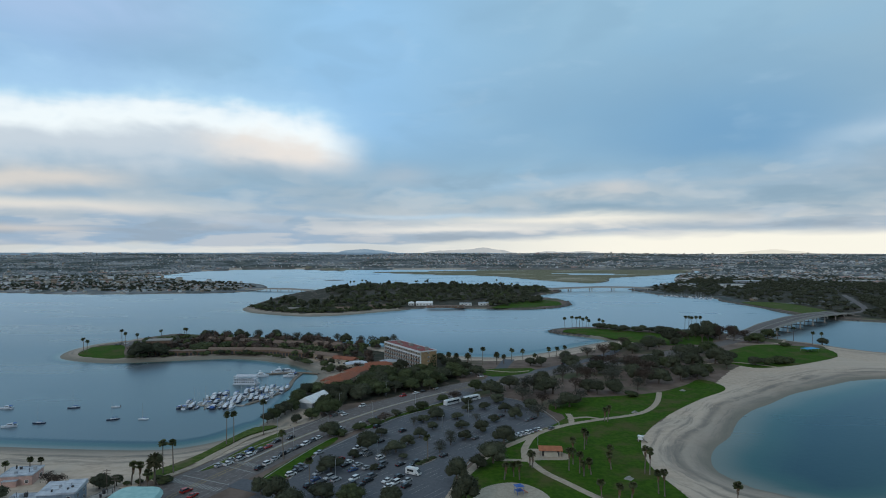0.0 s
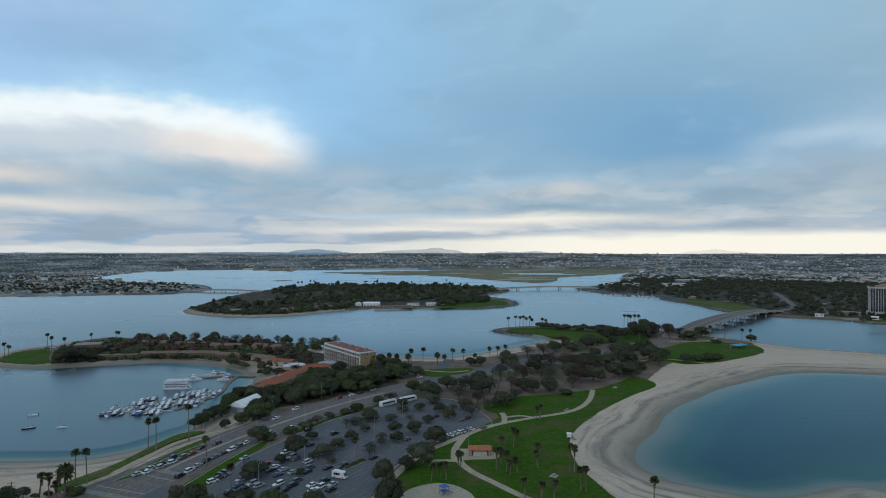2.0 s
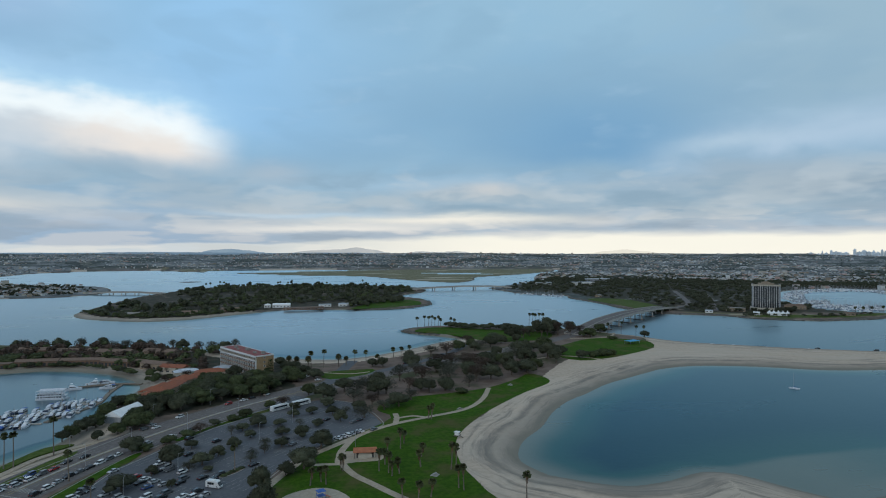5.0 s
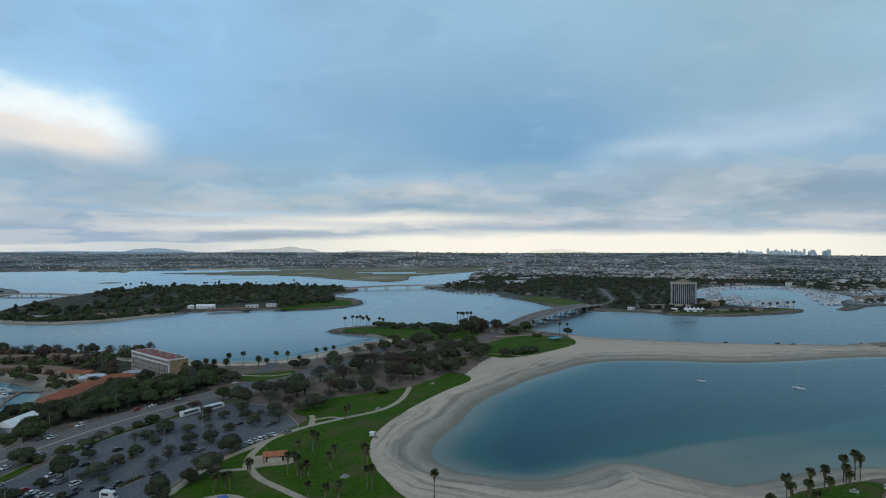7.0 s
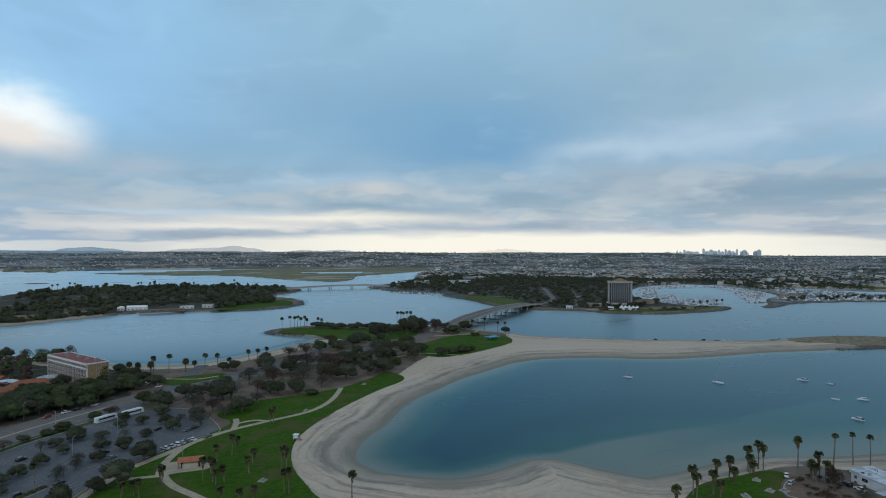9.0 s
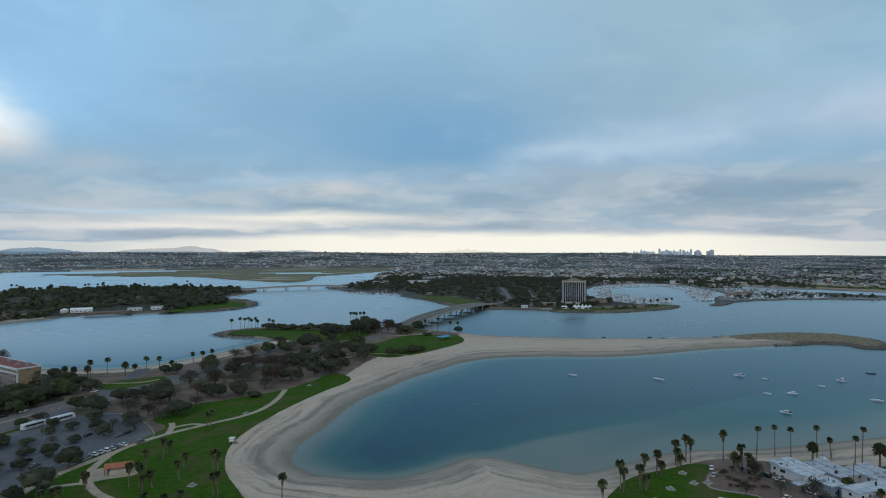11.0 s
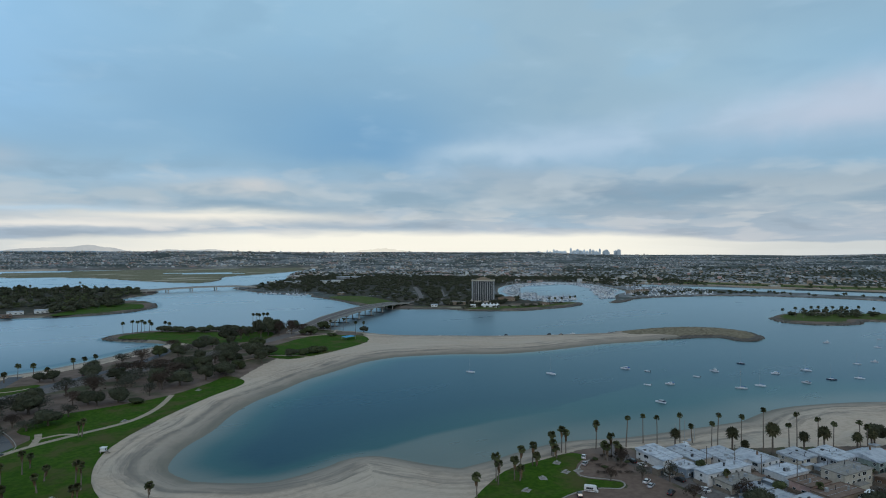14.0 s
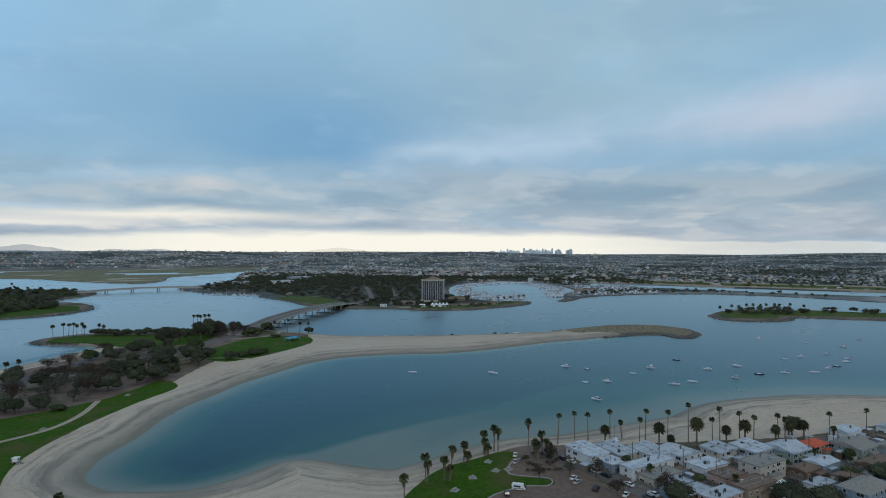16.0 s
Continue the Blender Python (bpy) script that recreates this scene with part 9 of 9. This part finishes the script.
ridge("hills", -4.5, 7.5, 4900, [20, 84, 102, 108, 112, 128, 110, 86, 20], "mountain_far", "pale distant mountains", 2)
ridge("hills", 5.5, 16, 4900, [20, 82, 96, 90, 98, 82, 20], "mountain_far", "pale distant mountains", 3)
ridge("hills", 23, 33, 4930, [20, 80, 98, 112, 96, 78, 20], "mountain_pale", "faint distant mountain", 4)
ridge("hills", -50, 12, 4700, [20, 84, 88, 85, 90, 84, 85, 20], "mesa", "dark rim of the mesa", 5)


def skyline():
    """Office towers of the city, hazy across the flats."""
    r = random.Random(14)
    spec = [(40.8, 16, 30), (41.6, 22, 24), (42.3, 40, 16), (43.0, 24, 30), (43.9, 44, 26), (44.7, 36, 30), (45.5, 30, 40), (46.4, 26, 44), (48.0, 46, 18), (48.8, 34, 26), (49.6, 40, 22), (50.4, 36, 30), (51.2, 42, 24), (51.9, 34, 26), (52.6, 48, 20), (53.3, 40, 30), (54.1, 28, 26), (54.9, 46, 20), (55.7, 30, 20), (56.4, 42, 28), (58.6, 38, 26), (59.3, 48, 34)]
    spec += [(a + r.uniform(-0.5, 0.5), r.uniform(12, 30), r.uniform(14, 30)) for a in np.arange(40.6, 58.0, 0.7)]
    for a, h, w in spec:
        q = math.radians(42.75 + (a - 40.8) * 0.378)
        d = 4640 + r.uniform(-60, 40)
        x, y = HUB[0] + d * math.sin(q), HUB[1] + d * math.cos(q)
        z = 59.0
        h *= 0.85 + 0.25 * r.random()
        t = thing("office_tower", pose(x, y, z, 0, 0, -a + r.uniform(-20, 20)), "hazy blue-grey office tower in the far city", "tower", "city towers")
        w *= r.uniform(0.5, 1.15)
        b, c = w / 2, w * 0.4
        part("shaft", Shape().box(-b, b, -c, c, -25, h * 0.86).box(-b * 0.75, b * 0.75, -c * 0.8, c * 0.8, h * 0.86, h), MAT["far_tower"], t)
        for k in range(int(h / 8)):
            part("window_band", Shape().box(-b - 0.3, b + 0.3, -c - 0.3, c + 0.3, 4 + 8 * k, 6.5 + 8 * k), MAT["far_glass"], t)
        part("roof_plant", Shape().box(-b * 0.3, b * 0.3, -c * 0.4, c * 0.4, h, h + 4), MAT["far_tower"], t)


skyline()

# ---- markings and small things ----
def flat(s, x, y, l, w, turn, z, t=0.012):
    s.box(-l / 2, l / 2, -w / 2, w / 2, z - t, z, pose(x, y, 0, 0, 0, turn))


stalls = Shape()
a = math.radians(52)
u, v = (math.cos(a), math.sin(a)), (-math.sin(a), math.cos(a))
for i in range(-8, 9):
    for j in range(-40, 41):
        for side in (-2.6, 2.6):
            x, y = -8 + u[0] * (i * 16.5 + side) + v[0] * j * 2.7, 290 + u[1] * (i * 16.5 + side) + v[1] * j * 2.7
            if rnd.random() < 0.72 and inside(np.array([x]), np.array([y]), LOT_RING)[0]:
                flat(stalls, x, y, 4.8, 0.13, 52, LAND + 0.066)
tagged(new("stall_lines", stalls.mesh("stall_lines", MAT["line"])), "worn white stall lines on the car park", "markings", kind="structure")


def along(points, off, n=8):
    """Points beside a line with the heading there."""
    c = curve(points, False, n)
    out = []
    for i in range(len(c) - 1):
        dx, dy = c[i + 1][0] - c[i][0], c[i + 1][1] - c[i][1]
        l = math.hypot(dx, dy)
        out.append((c[i][0] - dy / l * off, c[i][1] + dx / l * off, math.degrees(math.atan2(dy, dx)), l))
    return out


lanes, yellow = Shape(), Shape()
for off in (-7.2, -3.9, 3.9, 7.2):
    for i, (x, y, t_, l) in enumerate(along(ROAD[:10], off, 12)):
        if i % 2 == 0:
            flat(lanes, x, y, min(l, 3.0), 0.16, t_, LAND + 0.076)
for off in (-10.6, 10.6):
    for x, y, t_, l in along(ROAD[:10], off, 10):
        flat(lanes, x, y, l, 0.14, t_, LAND + 0.076)
for off in (-0.9, 0.9):
    for x, y, t_, l in along(ROAD[:11], off, 10):
        flat(yellow, x, y, l * 1.02, 0.16, t_, LAND + 0.076)
for cx, cy, t_ in ((-94.4, 231.5, 66), (-84, 255.1, 62)):
    for k in range(-9, 10):
        q = math.radians(t_ + 90)
        flat(lanes, cx + math.cos(q) * k * 1.3, cy + math.sin(q) * k * 1.3, 3.2, 0.6, t_, LAND + 0.077)
for cx, cy, t_ in ((-92.5, 236.4, 66), (-86, 249.3, 62)):
    flat(lanes, cx, cy, 0.5, 24, t_, LAND + 0.078)
tagged(new("lane_lines", lanes.mesh("lane_lines", MAT["line"])), "white lane lines and crossings on the road", "markings", kind="structure")
tagged(new("centre_lines", yellow.mesh("centre_lines", MAT["yellow_line"])), "faded yellow centre lines of the road", "markings", kind="structure")
# concrete median and kerbs
tagged(new("median", band([(-84, 256.1), (-72.6, 282.7), (-53.5, 316.7), (-27.6, 353.5), (0.6, 384)], 1.2, 2.3, LAND + 0.2).mesh("median", MAT["kerb"])), "narrow concrete median in the road", "kerb", kind="structure")
for pts in ([(-70.6, 237.2), (-63.9, 260.6), (-54.4, 287.3), (-48.6, 295.4), (-38.1, 311.6), (-24.6, 331.9), (-0.3, 359.1)], [(-60.1, 237.5), (-56.2, 262.8), (-50.5, 277.7), (-26.5, 322), (-7.1, 343.7)], [(-99.2, 244.9), (-87.8, 272.4), (-76.4, 296.1), (-63.1, 326)], [(4.8, 240.5), (14.5, 264.5), (32.2, 289.1), (50, 305.8), (59, 316.3), (48, 357.8), (27.2, 372.7)]):
    tagged(new("kerb", band(pts, 0.35, 2.2, LAND + 0.19).mesh("kerb", MAT["kerb"])), "low pale concrete kerb", "kerb", kind="structure")
t = thing("planter", pose(-7.9, 257.8, LAND + 0.05, 0, 0, 50), "kerbed planting island with shrubs in the car park", "planter")
part("kerb", Shape().prism(wind_up([(6.5 * math.cos(k * math.pi / 8), 2.2 * math.sin(k * math.pi / 8)) for k in range(16)]), -0.2, 0.18), MAT["kerb"], t)
part("soil", Shape().prism(wind_up([(6.1 * math.cos(k * math.pi / 8), 1.9 * math.sin(k * math.pi / 8)) for k in range(16)]), 0.18, 0.24), MAT["dirt"], t)
for k in range(5):
    plant("shrub", -7.9 + u[0] * (k - 2) * 2.3, 257.8 + u[1] * (k - 2) * 2.3, 3.2, 1.3, "planter shrubs")


tagged(new("kerb", band([(264.5, 163), (257.5, 161.5), (248, 152.4), (257, 140), (251.2, 135), (242.7, 140.2), (225.3, 140), (213.4, 127.8)], 0.5, 2.2, LAND + 0.24).mesh("kerb", MAT["kerb"])), "pale concrete kerb round the beach lawn", "kerb", kind="structure")
q = random.Random(12)
for k in range(10):
    a = k * 0.63
    plant("red" if k % 3 else "shrub", 269 + 6.5 * math.cos(a) + q.uniform(-1, 1), 156 + 6.0 * math.sin(a) + q.uniform(-1, 1), q.uniform(2.2, 3.6), q.uniform(1.2, 2.2), "beds by the beach lawn")
for k in range(7):
    plant("red", 256 + 1.9 * k, 150.5 - 1.2 * k + q.uniform(-0.5, 0.5), q.uniform(2.0, 3.0), q.uniform(0.9, 1.5), "beds by the beach lawn")


def picnic_pad(x, y, turn):
    t = thing("picnic_table", pose(x, y, LAND + 0.13, 0, 0, turn), "concrete picnic table on a pale square pad", "table", "picnic tables")
    part("pad", Shape().box(-1.7, 1.7, -1.5, 1.5, -0.1, 0.04), MAT["kerb"], t, "pale concrete pad")
    part("tabletop", Shape().box(-0.95, 0.95, -0.4, 0.4, 0.7, 0.78), MAT["kerb"], t)
    for s in (-0.8, 0.8):
        part("bench", Shape().box(-0.95, 0.95, s - 0.16, s + 0.16, 0.4, 0.46).box(-0.7, -0.6, s - 0.1, s + 0.1, 0.04, 0.4).box(0.6, 0.7, s - 0.1, s + 0.1, 0.04, 0.4), MAT["kerb"], t)
    for s in (-0.6, 0.6):
        part("leg", Shape().box(s - 0.1, s + 0.1, -0.25, 0.25, 0.04, 0.7), MAT["kerb"], t)


for x, y in [(220.2, 152.9), (233.5, 158.4), (250.1, 168), (245.8, 158.5), (251, 156.6), (71.9, 238.7), (104.2, 335.5), (151, 388.4)]:
    picnic_pad(x, y, rnd.uniform(0, 90))


def play_frame(x, y):
    t = thing("play_structure", pose(x, y, LAND + 0.16, 0, 0, 20), "blue climbing frame with a slide on sand", "play equipment")
    for sx in (-1.2, 1.2):
        for sy in (-1.2, 1.2):
            part("post", Shape().tube([(sx, sy, -0.1), (sx, sy, 3.0)], [0.07, 0.07], 6), MAT["blue_canvas"], t)
    part("platform", Shape().box(-1.3, 1.3, -1.3, 1.3, 1.3, 1.42), MAT["blue_canvas"], t)
    part("canopy", Shape().hip(-1.4, 1.4, -1.4, 1.4, 3.0, 0.7, 0.2), MAT["blue_canvas"], t)
    part("slide", Shape().put([(1.3, -0.4, 1.42), (1.3, 0.4, 1.42), (3.6, 0.4, 0.2), (3.6, -0.4, 0.2), (1.3, -0.4, 1.3), (1.3, 0.4, 1.3), (3.6, 0.4, 0.08), (3.6, -0.4, 0.08)], [(0, 1, 2, 3), (7, 6, 5, 4), (0, 4, 5, 1), (1, 5, 6, 2), (2, 6, 7, 3), (3, 7, 4, 0)]), MAT["roof_orange"], t)


play_frame(27.3, 223.7)


def utility_pole(x, y, h, turn):
    t = thing("utility_pole", pose(x, y, LAND, 0, 0, turn), "dark wooden utility pole with two crossarms", "utility pole", "utility poles")
    part("pole", Shape().tube([(0, 0, -0.3), (0, 0, h)], [0.17, 0.12], 7), MAT["bark"], t)
    for z in (h - 0.5, h - 1.6):
        part("crossarm", Shape().box(-1.3, 1.3, -0.07, 0.07, z - 0.07, z + 0.07), MAT["bark"], t)
        for k in (-1.1, -0.5, 0.5, 1.1):
            part("insulator", Shape().tube([(k, 0, z + 0.06), (k, 0, z + 0.25)], [0.05, 0.05], 6), MAT["kerb"], t)


POLES = [(303.3, 121.5, 11, 40), (307.2, 99.2, 11, 40), (302.6, 110.3, 10.5, 40), (362.4, 87.7, 10, 40), (380.3, 83, 10, 40), (336.2, 63.3, 10.5, 40), (295.1, 128.6, 10, 40), (-124.7, 225.6, 8, 10), (-118.1, 219, 8, 10)]
for q in POLES:
    utility_pole(*q)
wires = Shape()
for p, q in zip(POLES[:6], POLES[1:6]):
    for k in (-1.0, 1.0):
        pts = [(p[0] + (q[0] - p[0]) * f + 0.6 * k, p[1] + (q[1] - p[1]) * f + 0.6 * k, LAND + p[2] - 0.3 + (q[2] - p[2]) * f - 1.6 * f * (1 - f)) for f in [i / 8 for i in range(9)]]
        wires.tube(pts, [0.02] * 9, 4)
solo("overhead_wires", wires, MAT["dark"], "thin dark overhead wires between poles", "wires")


def lamp_post(x, y, h, turn):
    t = thing("street_lamp", pose(x, y, LAND, 0, 0, turn), "slender grey street lamp with one curved arm", "street lamp", "street lamps")
    part("post", Shape().tube([(0, 0, -0.2), (0, 0, h * 0.9), (0.25, 0, h), (1.6, 0, h + 0.15)], [0.11, 0.08, 0.06, 0.05], 7), MAT["steel"], t)
    part("lamp_head", Shape().box(1.4, 2.1, -0.14, 0.14, h + 0.06, h + 0.2), MAT["dark"], t)


for x, y, h, turn in [(42.6, 279.6, 8, 40), (-68.7, 277, 9, 150), (-57.3, 298.9, 9, 150), (-38.1, 321.4, 9, 150), (-16.9, 346.2, 9, 140), (-59.3, 341.9, 9, -30), (-36.3, 372.8, 9, -30), (-80.3, 292.2, 9, -20), (-28.3, 257, 9, 50), (-1.2, 295.5, 9, 50), (12.5, 325.9, 9, 50), (-41.8, 235.3, 9, 50)]:
    lamp_post(x, y, h, turn)
# driftwood, kayaks and a work float along the spit
for i, (x, y) in enumerate([(403.6, 531.3), (418.7, 520.5), (472.6, 485.9), (525, 460.5), (542.8, 455), (578, 440.3)]):
    t = thing("beached_skiff", pose(x, y, 0.9, 0, 0, 20 * i), "small dark boat drawn up on the sand", "boat", "skiffs on the spit")
    part("hull", SKIFF_HULL, None, t)
    part("bench", BENCH, None, t)
# rocks along the hard shores
ROCK = []
for k in range(4):
    q = random.Random(300 + k)
    v, f = core(np.random.default_rng(k), (0, 0, 0), 1.0, 0.7, 3, 6)
    ROCK.append((v, f))


def riprap(points, count, seed, label, spread=3.0, size=(0.6, 1.5)):
    r, s = random.Random(seed), Shape()
    c = curve(points, False, 5)
    for _ in range(count):
        i = r.randrange(len(c) - 1)
        f = r.random()
        x, y = c[i][0] + (c[i + 1][0] - c[i][0]) * f + r.uniform(-spread, spread), c[i][1] + (c[i + 1][1] - c[i][1]) * f + r.uniform(-spread, spread)
        v, g = ROCK[r.randrange(4)]
        k = r.uniform(*size)
        s.put(v, g, Matrix.Translation((x, y, r.uniform(0.1, 0.9))) @ Euler((r.uniform(-1, 1), r.uniform(-1, 1), r.uniform(0, 6))).to_matrix().to_4x4() @ Matrix.Diagonal((k, k, k, 1)))
    solo("riprap", s, MAT["rockpile"], label, "rocks", kind="stuff")


riprap(MAIN[9][0], 620, 1, "brown boulders round the end of the spit")
riprap(MAIN[7][0][2:8], 260, 2, "dark boulders round the lawn point")
riprap([(64.2, 960.1), (115.7, 952), (162.7, 971.6), (197.7, 1011.5), (213.8, 1044), (219.5, 1103.5)], 240, 3, "dark boulders along the island shore", 3, (1.0, 2.2))
riprap([(531, 803.4), (591.9, 764.8), (609.2, 724.1), (670.9, 684.9), (752.7, 687.6), (809.2, 702.2), (843.9, 727.8), (838.6, 749)], 380, 4, "dark boulders along the channel bank", 3, (0.9, 2.0))
riprap([(506.3, 1126.7), (508.5, 1064.9), (509.2, 969.9), (502, 892.3), (516.7, 829.5)], 180, 5, "dark boulders along the channel bank", 3, (1.0, 2.0))
riprap(SOUTH_ISLE[0][0][:9], 240, 6, "dark boulders round the southern island", 3, (0.9, 2.0))
riprap(EAST[4][0][5:14], 460, 7, "dark boulders along the levee", 4, (1.0, 2.2))
